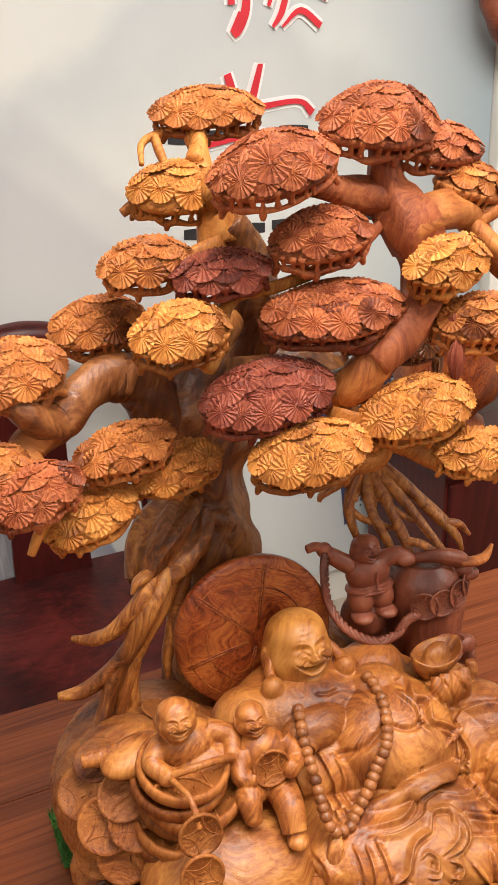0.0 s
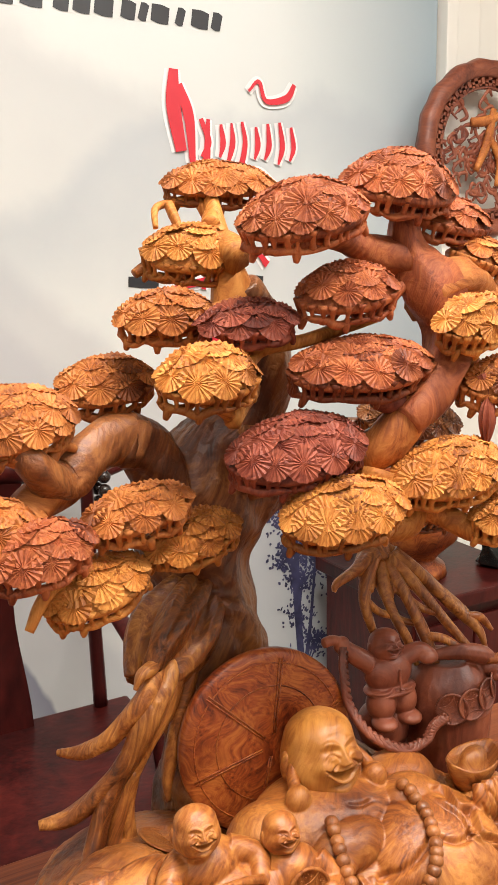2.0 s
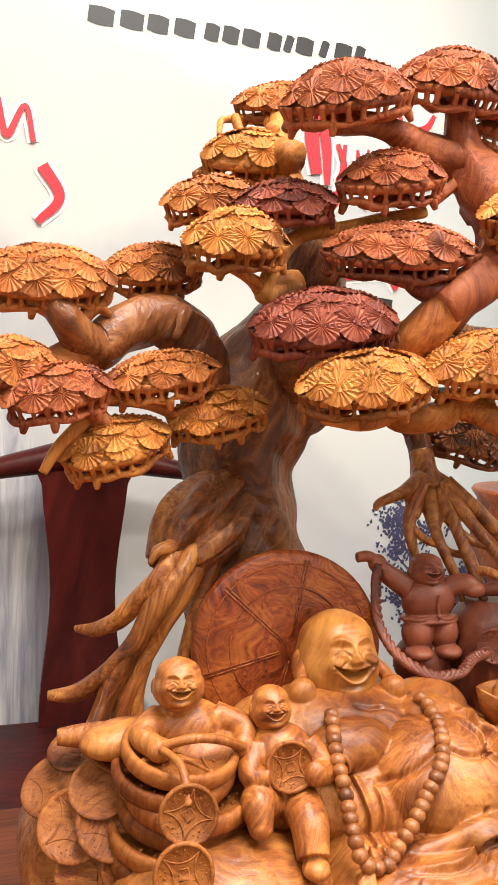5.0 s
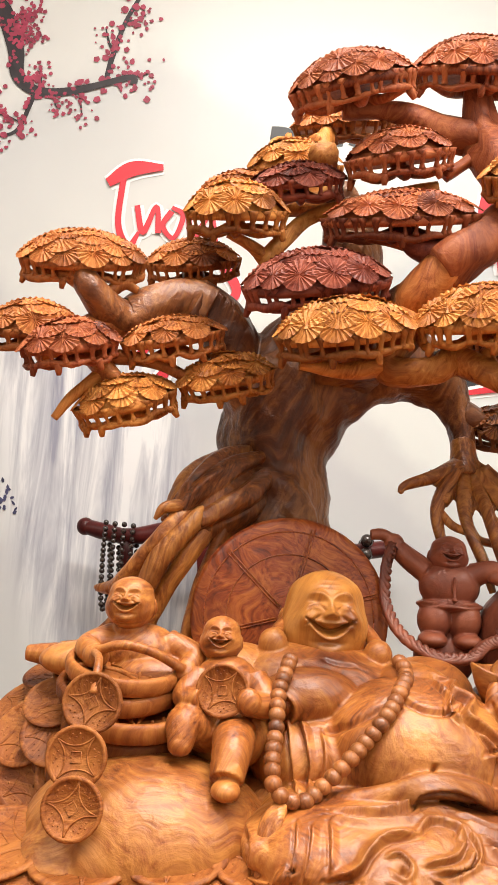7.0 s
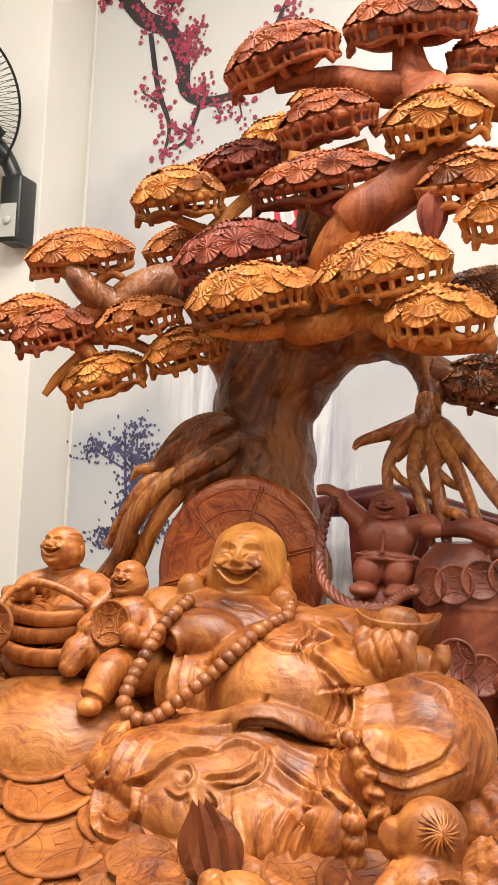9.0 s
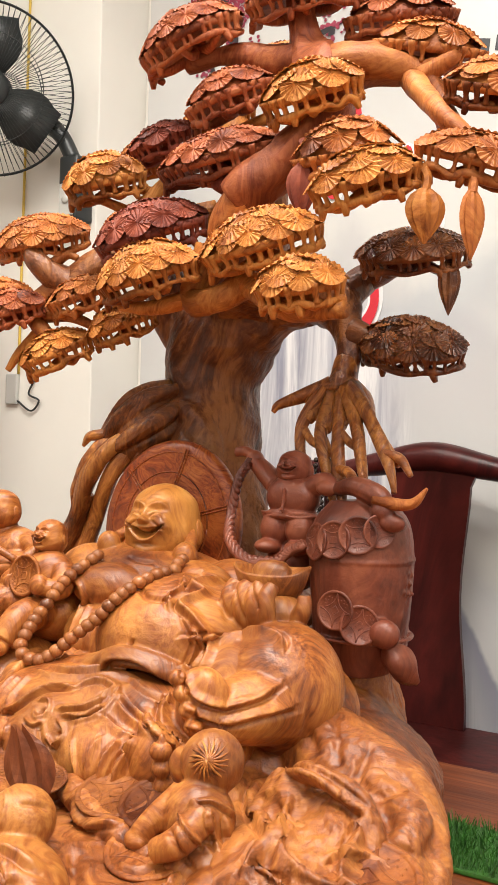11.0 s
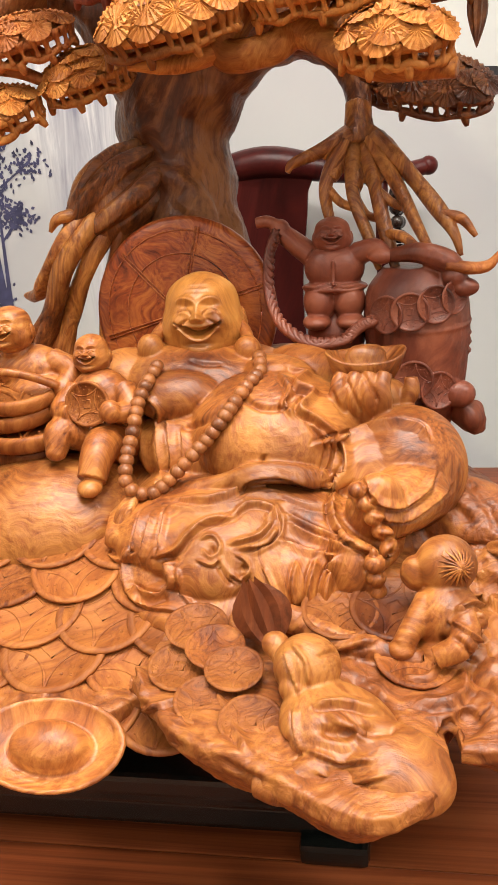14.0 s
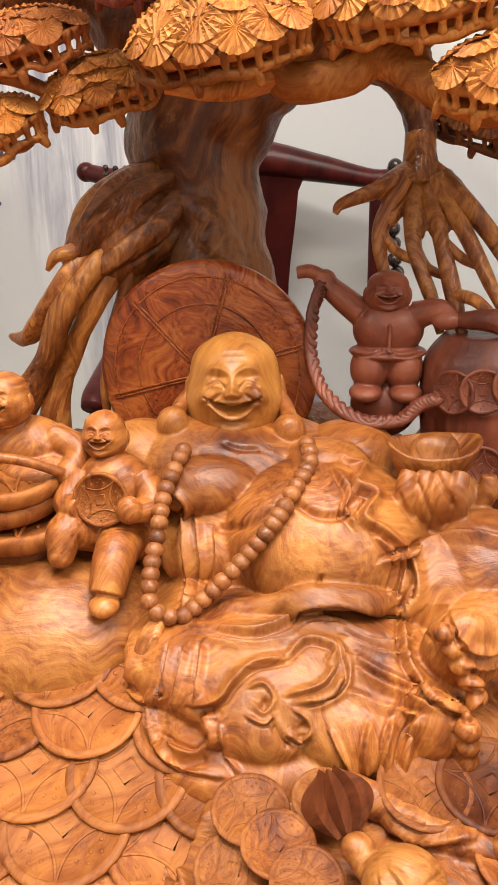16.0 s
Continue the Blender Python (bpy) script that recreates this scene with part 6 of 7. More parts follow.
# round hat behind the head
hat = thing("round_hat", "round carved hat with engraved rings and spokes behind the head", "hat")
bm = lathe([(0.0, -0.012), (0.090, -0.014), (0.097, -0.008), (0.097, 0.000), (0.092, 0.004), (0.084, 0.004), (0.0, 0.014)], 56)
part("crown", bm, HATWOOD, hat)
for r in (0.060, 0.083):
    z = 0.0042 + 0.010 * (1 - r / 0.084)
    part("ring", tube([(r * math.cos(6.2832 * k / 24), r * math.sin(6.2832 * k / 24), z, 0.0008) for k in range(25)], 2, 5), HATWOOD, hat)
for k in range(6):
    a = 0.3 + k * math.pi / 3
    for off in (-0.02, 0.02):
        part("spoke", tube([(0.012 * math.cos(a + off * 5), 0.012 * math.sin(a + off * 5), 0.013, 0.0009), (0.088 * math.cos(a + off), 0.088 * math.sin(a + off), 0.0045, 0.0009)], 4, 5), HATWOOD, hat)
hat.matrix_basis = facing((0.328, 0.802, 0.994), (-0.10, -1, 0.12))

boy = settle(statue("boy_statue", [((0.190, 0.688, 0.988), (0.015, 0.015, 0.012), Z0), ((0.199, 0.692, 0.966), (0.036, 0.026, 0.026), Z0),
       ((0.213, 0.683, 0.952), (0.038, 0.030, 0.018), Z0), ((0.168, 0.652, 0.968), (0.011, 0.010, 0.010), Z0), ((0.240, 0.662, 0.957), (0.011, 0.010, 0.009), Z0), ((0.15, 0.71, 0.955), (0.04, 0.025, 0.016), (0, 0, 15))],
       [[(0.175, 0.690, 0.978, 0.013), (0.158, 0.672, 0.972, 0.011), (0.168, 0.652, 0.968, 0.009)], [(0.222, 0.690, 0.976, 0.013), (0.245, 0.680, 0.968, 0.011), (0.240, 0.662, 0.958, 0.009)],
        [(0.168, 0.648, 0.972, 0.004), (0.19, 0.640, 0.980, 0.004), (0.215, 0.645, 0.975, 0.004), (0.238, 0.655, 0.962, 0.004)],
        [(0.155, 0.712, 0.955, 0.014), (0.12, 0.722, 0.955, 0.011), (0.095, 0.725, 0.955, 0.007)]], HONEY, "small laughing boy statue lying on the coins, carved wood", 0.0012, 1))
crown(boy, HONEY, ((0.189, 0.683, 1.0085), (0.0205, 0.0215, 0.0225), -6, -4, 0.0))
boy = settle(statue("boy_statue", [((0.269, 0.676, 0.966), (0.013, 0.013, 0.010), Z0), ((0.274, 0.668, 0.942), (0.031, 0.026, 0.032), Z0), ((0.278, 0.675, 0.91), (0.036, 0.034, 0.03), Z0),
       ((0.280, 0.592, 0.888), (0.011, 0.012, 0.008), Z0), ((0.293, 0.632, 0.944), (0.010, 0.009, 0.011), Z0), ((0.243, 0.618, 0.912), (0.010, 0.009, 0.009), Z0)],
       [[(0.252, 0.664, 0.955, 0.012), (0.242, 0.645, 0.942, 0.010), (0.256, 0.634, 0.944, 0.008)], [(0.296, 0.664, 0.955, 0.013), (0.308, 0.648, 0.940, 0.011), (0.294, 0.634, 0.942, 0.009)],
        [(0.262, 0.655, 0.915, 0.018), (0.245, 0.632, 0.925, 0.015), (0.243, 0.618, 0.912, 0.010)], [(0.284, 0.650, 0.915, 0.018), (0.283, 0.618, 0.912, 0.016), (0.280, 0.598, 0.893, 0.013)]], HONEY, "small laughing boy statue holding a coin, carved wood", 0.0012, 1))
crown(boy, HONEY, ((0.2675, 0.675, 0.9845), (0.0168, 0.0185, 0.0198), -2, -6, 0.0))
held = thing("held_coin", "large carved coin held against the boy's chest", "coin")
coin(held, (0.272, 0.634, 0.951), (-0.05, -1, 0.2), 0.021, 10)

# dark boy with his rope and the treasure barrel
boy = settle(statue("boy_statue", [((0.483, 0.810, 1.046), (0.014, 0.014, 0.010), Z0), ((0.484, 0.802, 1.034), (0.030, 0.020, 0.024), Z0), ((0.484, 0.798, 1.016), (0.033, 0.022, 0.006), Z0),
       ((0.469, 0.794, 1.002), (0.0165, 0.018, 0.020), Z0), ((0.498, 0.794, 1.002), (0.0165, 0.018, 0.020), Z0), ((0.466, 0.783, 0.984), (0.014, 0.016, 0.008), Z0), ((0.500, 0.783, 0.984), (0.014, 0.016, 0.008), Z0), ((0.430, 0.815, 1.072), (0.010, 0.009, 0.010), Z0), ((0.53, 0.787, 1.046), (0.013, 0.009, 0.008), Z0), ((0.484, 0.81, 0.965), (0.03, 0.03, 0.03), Z0)],
       [[(0.462, 0.805, 1.046, 0.012), (0.445, 0.812, 1.058, 0.011), (0.430, 0.815, 1.070, 0.009)], [(0.506, 0.802, 1.046, 0.012), (0.524, 0.795, 1.052, 0.010), (0.535, 0.787, 1.045, 0.008)],
        [(0.430, 0.815, 1.074, 0.006), (0.418, 0.815, 1.080, 0.006), (0.406, 0.815, 1.079, 0.0055)], [(0.484, 0.780, 1.045, 0.0018), (0.484, 0.7795, 1.032, 0.0018), (0.484, 0.776, 1.02, 0.0018)]], CHERRY, "standing boy statue in dark red-brown carved wood", 0.0012, 1))
carve(boy, (0.464, -0.053, 1.231), (0.48, 0.785, 1.05), [
    (0.0025, 0.0022, [(-0.0266, -0.0306), (-0.0146, -0.0323), (0.0006, -0.0285)]),
    (0.0025, 0.0022, [(0.0006, -0.0285), (0.0152, -0.0324), (0.0297, -0.0297)])])
crown(boy, CHERRY, ((0.4825, 0.806, 1.0635), (0.0188, 0.0195, 0.0195), 0, -4, 0.0))
rope = thing("carved_rope", "twisted dark carved rope hanging from the boy's hand", "rope")
ROPE = [(0.428, 0.808, 1.070), (0.421, 0.797, 1.050), (0.420, 0.785, 1.017), (0.432, 0.762, 0.990), (0.461, 0.745, 0.974), (0.492, 0.746, 0.974), (0.508, 0.750, 0.985), (0.522, 0.748, 0.992)]
q = spline([(*p, 0.0055) for p in ROPE], 14)
bm = bmesh.new()
for ph in (0, 2.094, 4.189):
    add_tube(bm, [(s[0] + 0.0026 * math.cos(i * 0.75 + ph), s[1] + 0.0026 * math.sin(i * 0.75 + ph) * 0.6, s[2] + 0.0026 * math.sin(i * 0.75 + ph), 0.0036) for i, s in enumerate(q)], 2, 6)
part("strand", bm, CHERRY, rope)

barrel = thing("treasure_sack", "dark carved treasure sack with coins and a horn", "carving")
bm = bmesh.new()
add_tube(bm, [(0.562, 0.80, 0.872, 0.036), (0.564, 0.796, 0.905, 0.046), (0.565, 0.795, 0.945, 0.050), (0.564, 0.795, 0.985, 0.052), (0.563, 0.795, 1.015, 0.047), (0.562, 0.795, 1.036, 0.030)], 6, 28)
for z in (0.905, 0.980):
    add_tube(bm, [(0.565 + 0.0505 * math.cos(6.2832 * k / 20), 0.795 + 0.0505 * math.sin(6.2832 * k / 20), z, 0.0025) for k in range(21)], 2, 6)
for k in range(120):
    a, h = rc.uniform(3.4, 6.3), rc.choice((rc.uniform(1.006, 1.03), rc.uniform(0.948, 0.975)))
    rr = 0.0505 if h < 1.0 else 0.0505 - (h - 1.0) * 0.55
    add_blob(bm, (0.566 + rr * math.cos(a), 0.797 + rr * 0.92 * math.sin(a), h), 0.0021, Z0, 6, 5)
add_tube(bm, [(0.535, 0.79, 1.045, 0.006), (0.565, 0.772, 1.05, 0.010), (0.59, 0.765, 1.043, 0.011), (0.60, 0.764, 1.035, 0.009)], 6, 10)
add_blob(bm, (0.598, 0.762, 1.028), (0.012, 0.010, 0.010))
add_blob(bm, (0.607, 0.762, 1.018), (0.014, 0.010, 0.009))
add_blob(bm, (0.604, 0.757, 0.915), (0.016, 0.012, 0.014))
add_blob(bm, (0.555, 0.82, 0.90), (0.05, 0.05, 0.05))
fuse(part("sack_body", bm, CHERRY, barrel), 0.0016, 1)
part("horn", tube([(0.590, 0.762, 1.040, 0.009), (0.610, 0.760, 1.036, 0.0085), (0.628, 0.760, 1.038, 0.007), (0.640, 0.762, 1.052, 0.002)], 8, 10, 0.7), ORANGE, barrel, "pale orange upturned horn")
part("tassel", tube([(0.606, 0.762, 0.905, 0.005), (0.612, 0.768, 0.893, 0.014), (0.620, 0.776, 0.878, 0.013), (0.630, 0.782, 0.868, 0.003)], 6, 12, 1, 0.4, 6), CHERRY, barrel)
for turn, z, r in ((-34, 0.996, 0.0185), (-8, 1.000, 0.0185), (18, 1.006, 0.0185), (-4, 0.934, 0.019), (22, 0.922, 0.019), (40, 1.010, 0.016)):
    a = math.radians(turn)
    n = V(math.sin(a), -math.cos(a), 0.12)
    coin(barrel, (0.564 + 0.0525 * n.x, 0.795 + 0.0525 * n.y, z), n, r, rc.random() * 40, DARKCOIN, 0.7)

# reclining figure, kneeling boy and upright leaf at the front
figure = settle(statue("reclining_statue", [((0.482, 0.418, 0.836), (0.023, 0.022, 0.022), Z0), ((0.476, 0.402, 0.830), (0.012, 0.010, 0.010), Z0), ((0.505, 0.385, 0.812), (0.042, 0.035, 0.024), (0, 10, -30)), ((0.540, 0.360, 0.806), (0.038, 0.030, 0.022), (0, 10, -30)),
       ((0.562, 0.350, 0.802), (0.013, 0.013, 0.012), Z0), ((0.458, 0.440, 0.838), (0.010, 0.009, 0.009), Z0)],
       [[(0.495, 0.405, 0.825, 0.012), (0.472, 0.425, 0.830, 0.010), (0.457, 0.440, 0.838, 0.008)], [(0.50, 0.36, 0.81, 0.013), (0.475, 0.345, 0.80, 0.011), (0.455, 0.35, 0.798, 0.009)],
        [(0.54, 0.37, 0.81, 0.014), (0.560, 0.365, 0.808, 0.012), (0.566, 0.350, 0.800, 0.010)], [(0.485, 0.395, 0.828, 0.004), (0.51, 0.365, 0.832, 0.004), (0.54, 0.36, 0.815, 0.004)]], HONEY, "reclining figure on the coin heap, carved honey wood", 0.0014, 1))
carve(figure, (0.464, -0.053, 1.231), (0.5, 0.4, 0.82), [
    (0.003, 0.0025, [(-0.0336, 0.0302), (-0.0273, 0.0165), (-0.0211, 0.0032)]),
    (0.003, 0.0025, [(-0.0282, 0.0343), (-0.0184, 0.0244), (-0.0152, 0.0107)]),
    (0.003, -0.002, [(-0.0094, 0.0288), (0.0014, 0.0334), (0.0108, 0.0271)]),
    (0.005, -0.006, [(-0.0039, -0.0189), (0.0139, -0.0204), (0.0313, -0.0152), (0.0452, -0.0121)]),
    (0.005, 0.004, [(-0.008, -0.0041), (0.0098, -0.0006), (0.0311, -0.0036)]),
    (0.004, 0.003, [(-0.0224, -0.0073), (-0.0199, -0.0206), (-0.0139, -0.0333)])])
carve(figure, (0.464, -0.053, 1.231), (0.5, 0.4, 0.82), [
    (0.004, 0.003, [(-0.0104, -0.0329), (0.0109, -0.0371), (0.0317, -0.0348)]),
    (0.004, 0.003, [(-0.0028, -0.0451), (0.0182, -0.0492), (0.042, -0.0433)]),
    (0.004, -0.003, [(-0.0249, -0.0278), (-0.0391, -0.0327), (-0.0533, -0.0375)])])
figure = settle(statue("kneeling_statue", [((0.577, 0.502, 0.868), (0.0225, 0.022, 0.022), Z0), ((0.556, 0.500, 0.862), (0.012, 0.011, 0.014), Z0), ((0.577, 0.485, 0.835), (0.026, 0.024, 0.026), (10, 10, 0)), ((0.585, 0.480, 0.812), (0.034, 0.032, 0.020), Z0), ((0.612, 0.455, 0.803), (0.024, 0.022, 0.020), Z0), ((0.628, 0.435, 0.797), (0.012, 0.012, 0.010), Z0), ((0.545, 0.462, 0.822), (0.010, 0.010, 0.007), Z0)],
       [[(0.565, 0.485, 0.848, 0.011), (0.553, 0.470, 0.835, 0.009), (0.545, 0.462, 0.824, 0.008)], [(0.590, 0.470, 0.845, 0.011), (0.585, 0.450, 0.835, 0.010), (0.568, 0.448, 0.825, 0.008)]], HONEY, "kneeling boy statue seen from behind, carved honey wood", 0.0014, 1))
carve(figure, (0.804, -0.033, 1.156), (0.58, 0.48, 0.84), [
    (0.003, 0.003, [(-0.0042, 0.0035), (0.0098, 0.0066), (0.0252, 0.0003)]),
    (0.003, 0.003, [(-0.0103, -0.0017), (-0.003, -0.0131), (0.0119, -0.0247)]),
    (0.003, 0.003, [(0.0192, -0.0013), (0.022, -0.0179), (0.0308, -0.0327)]),
    (0.003, 0.003, [(0.0095, 0.001), (0.0126, -0.0138), (0.0194, -0.0286)]),
    (0.003, -0.003, [(-0.0147, -0.0125), (-0.0074, -0.0237), (0.0036, -0.035)]),
    (0.003, 0.003, [(0.0327, -0.0328), (0.0418, -0.0403), (0.0483, -0.0547)])])
carve(figure, (0.804, -0.033, 1.156), (0.58, 0.48, 0.84), [
    (0.003, -0.0025, [(0.0291, -0.0573), (0.0361, -0.0645), (0.0437, -0.0649)])])
bun = thing("hair_spiral", "engraved spiral of hair on the kneeling boy", "carving")
for k in range(20):
    a = k * 0.314
    part("lock", tube([(0.0, 0.0, 0.003, 0.0010), (0.007 * math.cos(a), 0.007 * math.sin(a), 0.0005, 0.0009), (0.014 * math.cos(a + 0.15), 0.014 * math.sin(a + 0.15), -0.006, 0.0007)], 3, 5), HONEY, bun)
bun.matrix_basis = facing((0.585, 0.483, 0.876), (0.35, -0.85, 0.35))
bm = bmesh.new()
rings = []
for i in range(9):
    t = i / 8
    w = 0.0215 * math.sin(math.pi * (0.12 + 0.80 * t)) ** 0.8
    rings.append([bm.verts.new((w * s, -0.003 * (1 - abs(s)) + dy - 0.008 * t * t, (0.056 - 0.006 * (abs(s) % 0.6) * 3) * t)) for s, dy in ((-1, 0), (-0.6, -0.003), (-0.3, 0.0), (0, -0.003), (0.3, 0.0), (0.6, -0.003), (1, 0), (0.5, 0.005), (-0.5, 0.005))])
for A, B in zip(rings, rings[1:]):
    for k in range(9):
        bm.faces.new((A[k], A[(k + 1) % 9], B[(k + 1) % 9], B[k]))
bm.faces.new(rings[0][::-1])
bm.faces.new(rings[-1])
ob = tagged(link_mesh("carved_leaf", bm, DARKLEAF, None, False), "upright ribbed leaf carved in dark brown wood", "leaf")
ob.matrix_basis = pose(0.452, 0.462, 0.826, -8, -14, 12)

# ---- things along the walls ----
disc = thing("carved_wall_disc", "large round openwork carving in reddish wood on the wall", "wall carving")
R0 = 0.245
bm = bmesh.new()
n = 72
prof = [(0.80, -0.02), (0.98, -0.02), (1.0, 0.0), (0.97, 0.022), (0.88, 0.026), (0.82, 0.014), (0.80, 0.012)]
rings = []
for k in range(n):
    t = 6.2832 * k / n
    lob = 1 + 0.012 * math.cos(t * 18)
    rings.append([bm.verts.new((R0 * r * (lob if r > 0.9 else 1) * math.cos(t), R0 * r * (lob if r > 0.9 else 1) * math.sin(t), z)) for r, z in prof])
for k in range(n):
    A, B = rings[k], rings[(k + 1) % n]
    for i in range(len(prof)):
        bm.faces.new((A[i], B[i], B[(i + 1) % len(prof)], A[(i + 1) % len(prof)]))
part("rim", bm, CHERRY, disc, "lobed carved rim")
bm = bmesh.new()
for k in range(44):
    t = 6.2832 * k / 44
    m = pose(0, 0, 0, 0, 0, math.degrees(t))
    for lo, hi in (((0.70, -0.006, -0.008), (0.80, 0.006, 0.008)), ((0.735, -0.0155, -0.008), (0.765, 0.0155, 0.008)) if k % 2 else ((0.70, -0.0155, -0.008), (0.72, 0.0155, 0.008))):
        add_box(bm, (lo[0] * R0, lo[1], lo[2]), (hi[0] * R0, hi[1], hi[2]), 0, m)
add_tube(bm, [(0.69 * R0 * math.cos(6.2832 * k / 30), 0.69 * R0 * math.sin(6.2832 * k / 30), 0, 0.006) for k in range(31)], 2, 6)
part("key_fret", bm, CHERRY, disc, "", False)
bm = bmesh.new()
rg = random.Random(9)
for k in range(90):
    a, r1 = rg.random() * 6.28, R0 * math.sqrt(rg.random()) * 0.62
    x, y = r1 * math.cos(a), r1 * math.sin(a)
    b = rg.random() * 6.28
    add_tube(bm, [(x, y, -0.004, 0.004), (x + 0.022 * math.cos(b), y + 0.022 * math.sin(b), 0.003, 0.006), (x + 0.036 * math.cos(b + 0.9), y + 0.036 * math.sin(b + 0.9), 0.0, 0.005), (x + 0.028 * math.cos(b + 1.9), y + 0.028 * math.sin(b + 1.9), 0.0, 0.003)], 4, 6, 0.7)
part("scrollwork", bm, CHERRY, disc)
bm = bmesh.new()
for line in ([(-0.07, 0.07, 0.012, 0.012), (-0.02, 0.075, 0.014, 0.014), (0.05, 0.10, 0.014, 0.010)], [(0.01, 0.11, 0.014, 0.010), (-0.01, 0.02, 0.014, 0.014), (-0.05, -0.06, 0.014, 0.010)],
             [(0.0, 0.03, 0.014, 0.010), (0.04, -0.03, 0.014, 0.013), (0.03, -0.10, 0.014, 0.008)]):
    add_tube(bm, line, 6, 8, 0.7)
part("relief_mark", bm, ORANGE, disc, "raised plain brush-like relief")
part("ticket", box((-0.155, -0.215, 0.027), (-0.105, -0.195, 0.0285)), GREYPLASTIC, disc, "small white paper ticket", False)
disc.matrix_basis = pose(1.77, 2.03, 1.815, 90, 0, 0)

# side cabinet with a turned pot
cab = thing("side_cabinet", "reddish-brown wooden side cabinet against the wall", "cabinet")
part("top", box((1.19, 1.60, 0.66), (1.62, 2.04, 0.70), 0.006), ROSEWOOD, cab, "", False)
part("body", box((1.215, 1.64, 0.08), (1.59, 2.02, 0.6595), 0.006), ROSEWOOD, cab, "", False)
for x in (1.215, 1.53):
    for y in (1.64, 1.96):
        part("foot", box((x, y, 0), (x + 0.06, y + 0.06, 0.0795), 0.004), ROSEWOOD, cab, "", False)
for x in (1.222, 1.405):
    part("door", box((x, 1.626, 0.12), (x + 0.176, 1.6395, 0.62), 0.004), ROSEWOOD, cab, "", False)
bm = lathe([(0.08, 0.0), (0.105, 0.004), (0.10, 0.03), (0.075, 0.05), (0.09, 0.075), (0.13, 0.12), (0.145, 0.19), (0.14, 0.26), (0.13, 0.33), (0.145, 0.355), (0.14, 0.365), (0.12, 0.362), (0.0, 0.358)], 40)
pot = tagged(link_mesh("turned_pot", bm, HATWOOD), "round turned brown wooden pot on the side cabinet", "pot")
pot.location = (1.32, 1.80, 0.7005)
pot.scale = (1, 1, 0.84)
bm = bmesh.new()
add_tube(bm, [(0, 0, 0.0, 0.05), (0.01, 0, 0.06, 0.045), (-0.01, 0.01, 0.12, 0.03), (0.0, 0, 0.18, 0.012)], 6, 12, 1, 0.5, 3)
add_blob(bm, (0.03, -0.01, 0.05), (0.05, 0.035, 0.05))
ob = tagged(fuse(link_mesh("root_carving", bm, BLACK), 0.004, 2), "small dark carved root ornament on the cabinet", "ornament")
ob.location = (1.55, 1.72, 0.702)

# wall fan
fan = thing("wall_fan", "dark grey wall fan with a round wire guard, at rest", "fan")
RF = 0.225
for name, zz in (("guard_front", 0.045), ("guard_back", -0.045)):
    bm = bmesh.new()
    for k in range(90):
        t = 6.2832 * k / 90
        add_tube(bm, [(0.045 * math.cos(t), 0.045 * math.sin(t), zz * 1.3, 0.0008), (RF * 0.6 * math.cos(t + 0.06), RF * 0.6 * math.sin(t + 0.06), zz * 1.25, 0.0008), (RF * math.cos(t + 0.1), RF * math.sin(t + 0.1), 0.0, 0.0008)], 3, 4)
    for rr, zr in ((0.98, 0.0), (0.62, zz * 1.25)):
        add_tube(bm, [(RF * rr * math.cos(6.2832 * k / 40), RF * rr * math.sin(6.2832 * k / 40), zr, 0.0035 if rr > 0.9 else 0.0012) for k in range(41)], 2, 6)
    part(name, bm, WIRE, fan, "thin dark wire guard")["kind"] = "stuff"
for k in range(3):
    bm = bmesh.new()
    rows = []
    for i in range(7):
        t = i / 6
        r = 0.03 + t * 0.155
        w = 0.025 + 0.055 * math.sin(min(1, t * 1.15) * 2.3)
        rows.append([bm.verts.new(p) for p in ((r, -w, 0.016), (r, w, -0.016), (r, w, -0.019), (r, -w, 0.013))])
    for A, B in zip(rows, rows[1:]):
        for j in range(4):
            bm.faces.new((A[j], A[(j + 1) % 4], B[(j + 1) % 4], B[j]))
    bm.faces.new(rows[0][::-1])
    bm.faces.new(rows[-1])
    bmesh.ops.rotate(bm, verts=bm.verts, matrix=Matrix.Rotation(0.5 + k * 2.094, 3, "Z"))
    part("blade", bm, DARKPLASTIC, fan)
hub = part("hub_cap", lathe([(0.0, 0.05), (0.048, 0.05), (0.050, 0.062), (0.030, 0.068), (0.0, 0.069)], 28), DARKPLASTIC, fan)
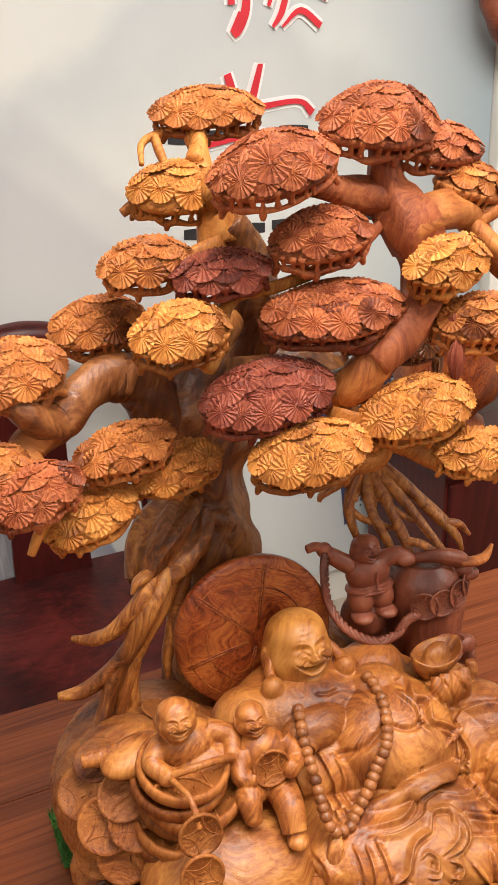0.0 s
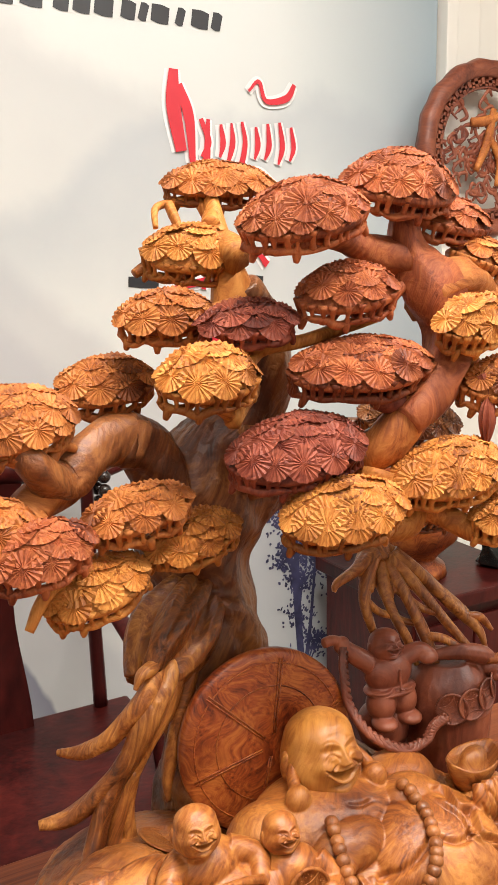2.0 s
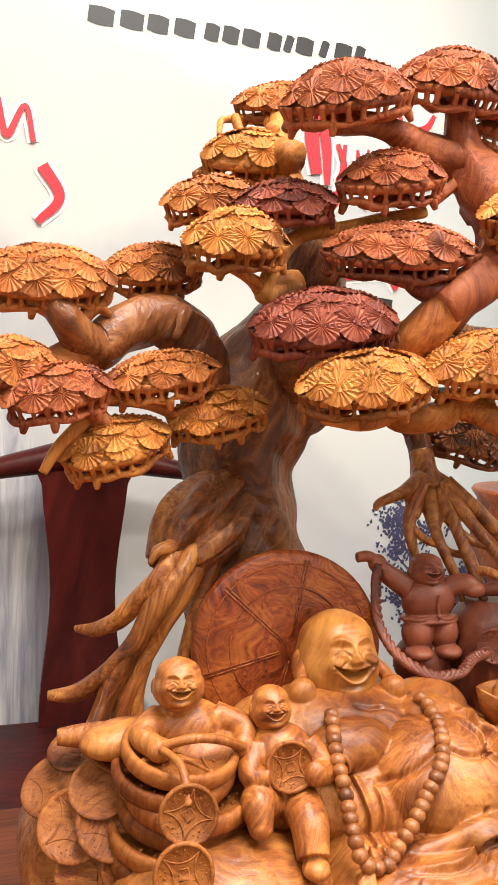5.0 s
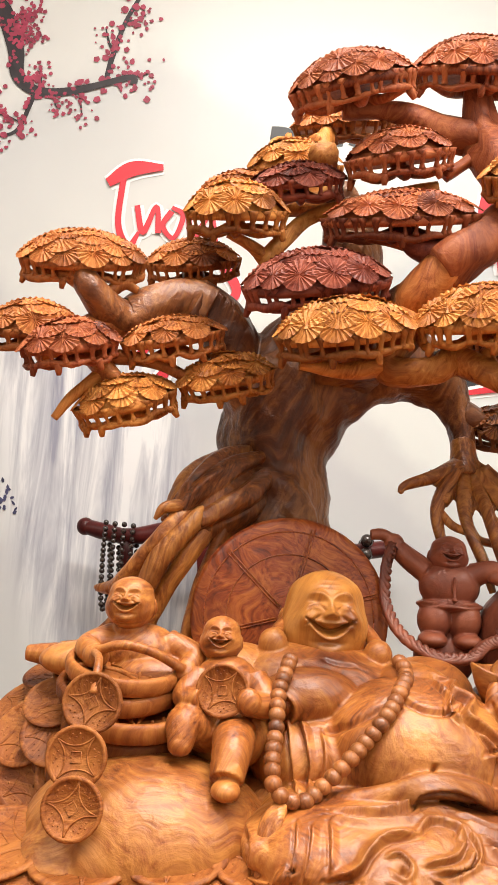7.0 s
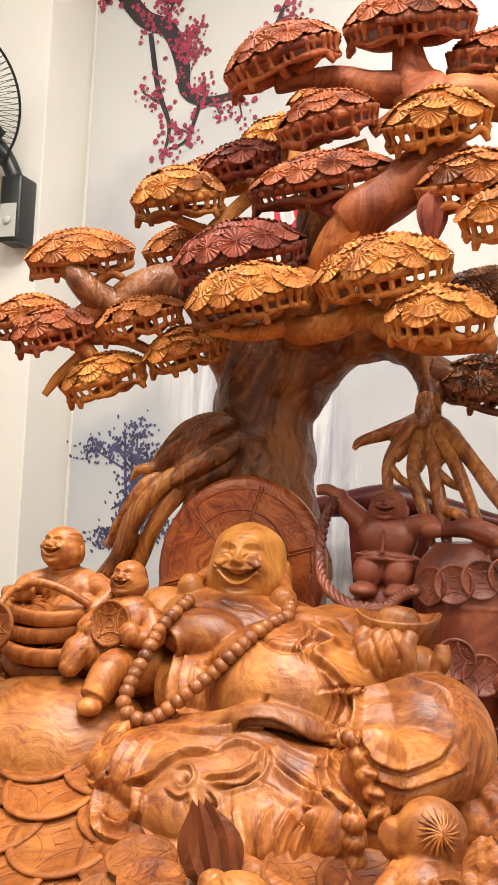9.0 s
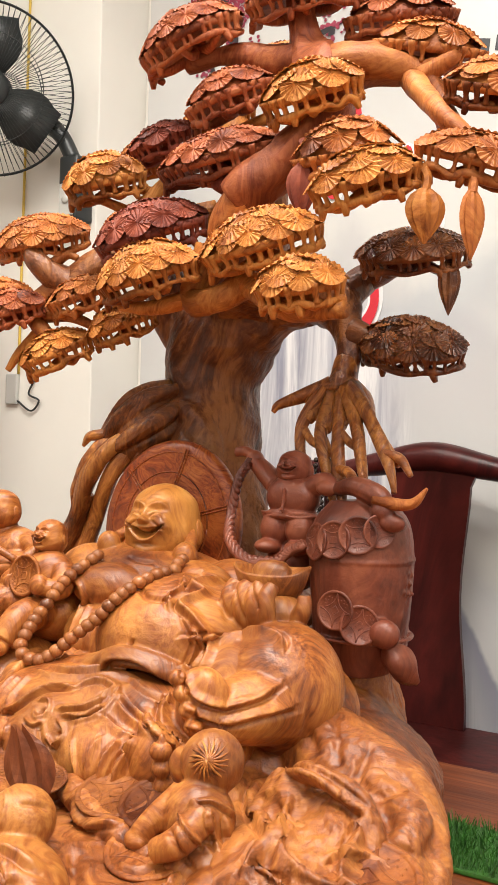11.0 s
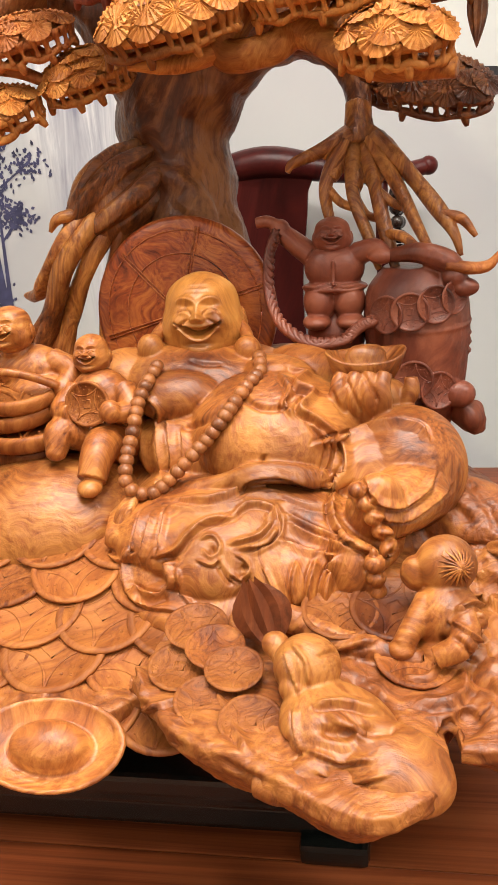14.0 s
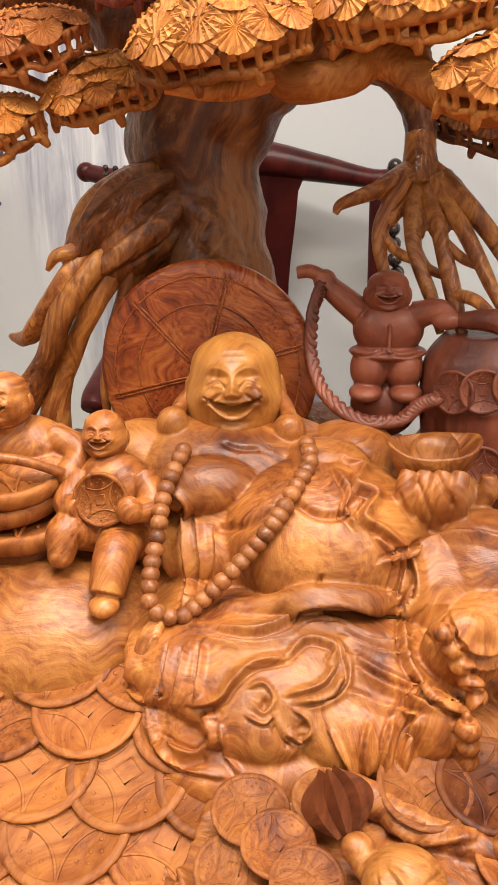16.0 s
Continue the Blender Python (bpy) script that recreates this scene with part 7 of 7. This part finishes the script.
part("motor", lathe([(0.0, -0.17), (0.04, -0.165), (0.06, -0.13), (0.062, -0.06), (0.03, -0.02), (0.0, -0.02)], 24), DARKPLASTIC, fan)
FANPOSE = look((-0.885, 1.66, 2.02), (0.7, 0.1, 1.45)) @ pose(0, 0, 0, 180, 0, 0)
fan.matrix_basis = FANPOSE
bm = box((-0.79, 1.835, 1.70), (-0.725, 1.9085, 1.88), 0.008)
add_tube(bm, [(-0.757, 1.86, 1.87, 0.022), (-0.80, 1.84, 1.95, 0.024), (-0.885, 1.80, 2.02, 0.030)], 6, 10)
ob = part("bracket", bm, DARKPLASTIC, fan)
ob.matrix_basis = FANPOSE.inverted()
ob = part("switch_plate", add_blob(box((-0.782, 1.829, 1.71), (-0.733, 1.8345, 1.80), 0.002), (-0.757, 1.826, 1.755), (0.012, 0.006, 0.012)), GREYPLASTIC, fan, "pale switch plate with a knob", False)
ob.matrix_basis = FANPOSE.inverted()
cord = thing("power_strip", "white power strip with a coiled grey lead on the pillar", "power strip")
part("strip", box((-1.03, 1.895, 1.19), (-0.985, 1.9085, 1.28), 0.004), GREYPLASTIC, cord, "", False)
part("lead", tube([(-0.985, 1.90, 1.20, 0.003), (-0.93, 1.90, 1.17, 0.003), (-0.90, 1.90, 1.20, 0.003), (-0.94, 1.90, 1.22, 0.003), (-0.92, 1.90, 1.26, 0.003), (-0.91, 1.90, 1.30, 0.003)], 8, 6), DARKPLASTIC, cord)
part("conduit", tube([(-0.985, 1.902, 1.28, 0.004), (-0.985, 1.902, 1.8, 0.004), (-0.98, 1.902, 2.9, 0.004)], 6, 6), YELLOWCORD, cord, "thin yellow cable running up the pillar")
bm = bmesh.new()
add_tube(bm, [(-1.16, 1.72, 0.0, 0.14), (-1.14, 1.72, 0.5, 0.11), (-1.17, 1.72, 1.0, 0.10), (-1.13, 1.72, 1.4, 0.08), (-1.15, 1.73, 1.68, 0.05)], 10, 18, 1, 0.6, 4)
tagged(link_mesh("driftwood", bm, UMBER), "tall dark weathered driftwood standing against the pillar", "driftwood")
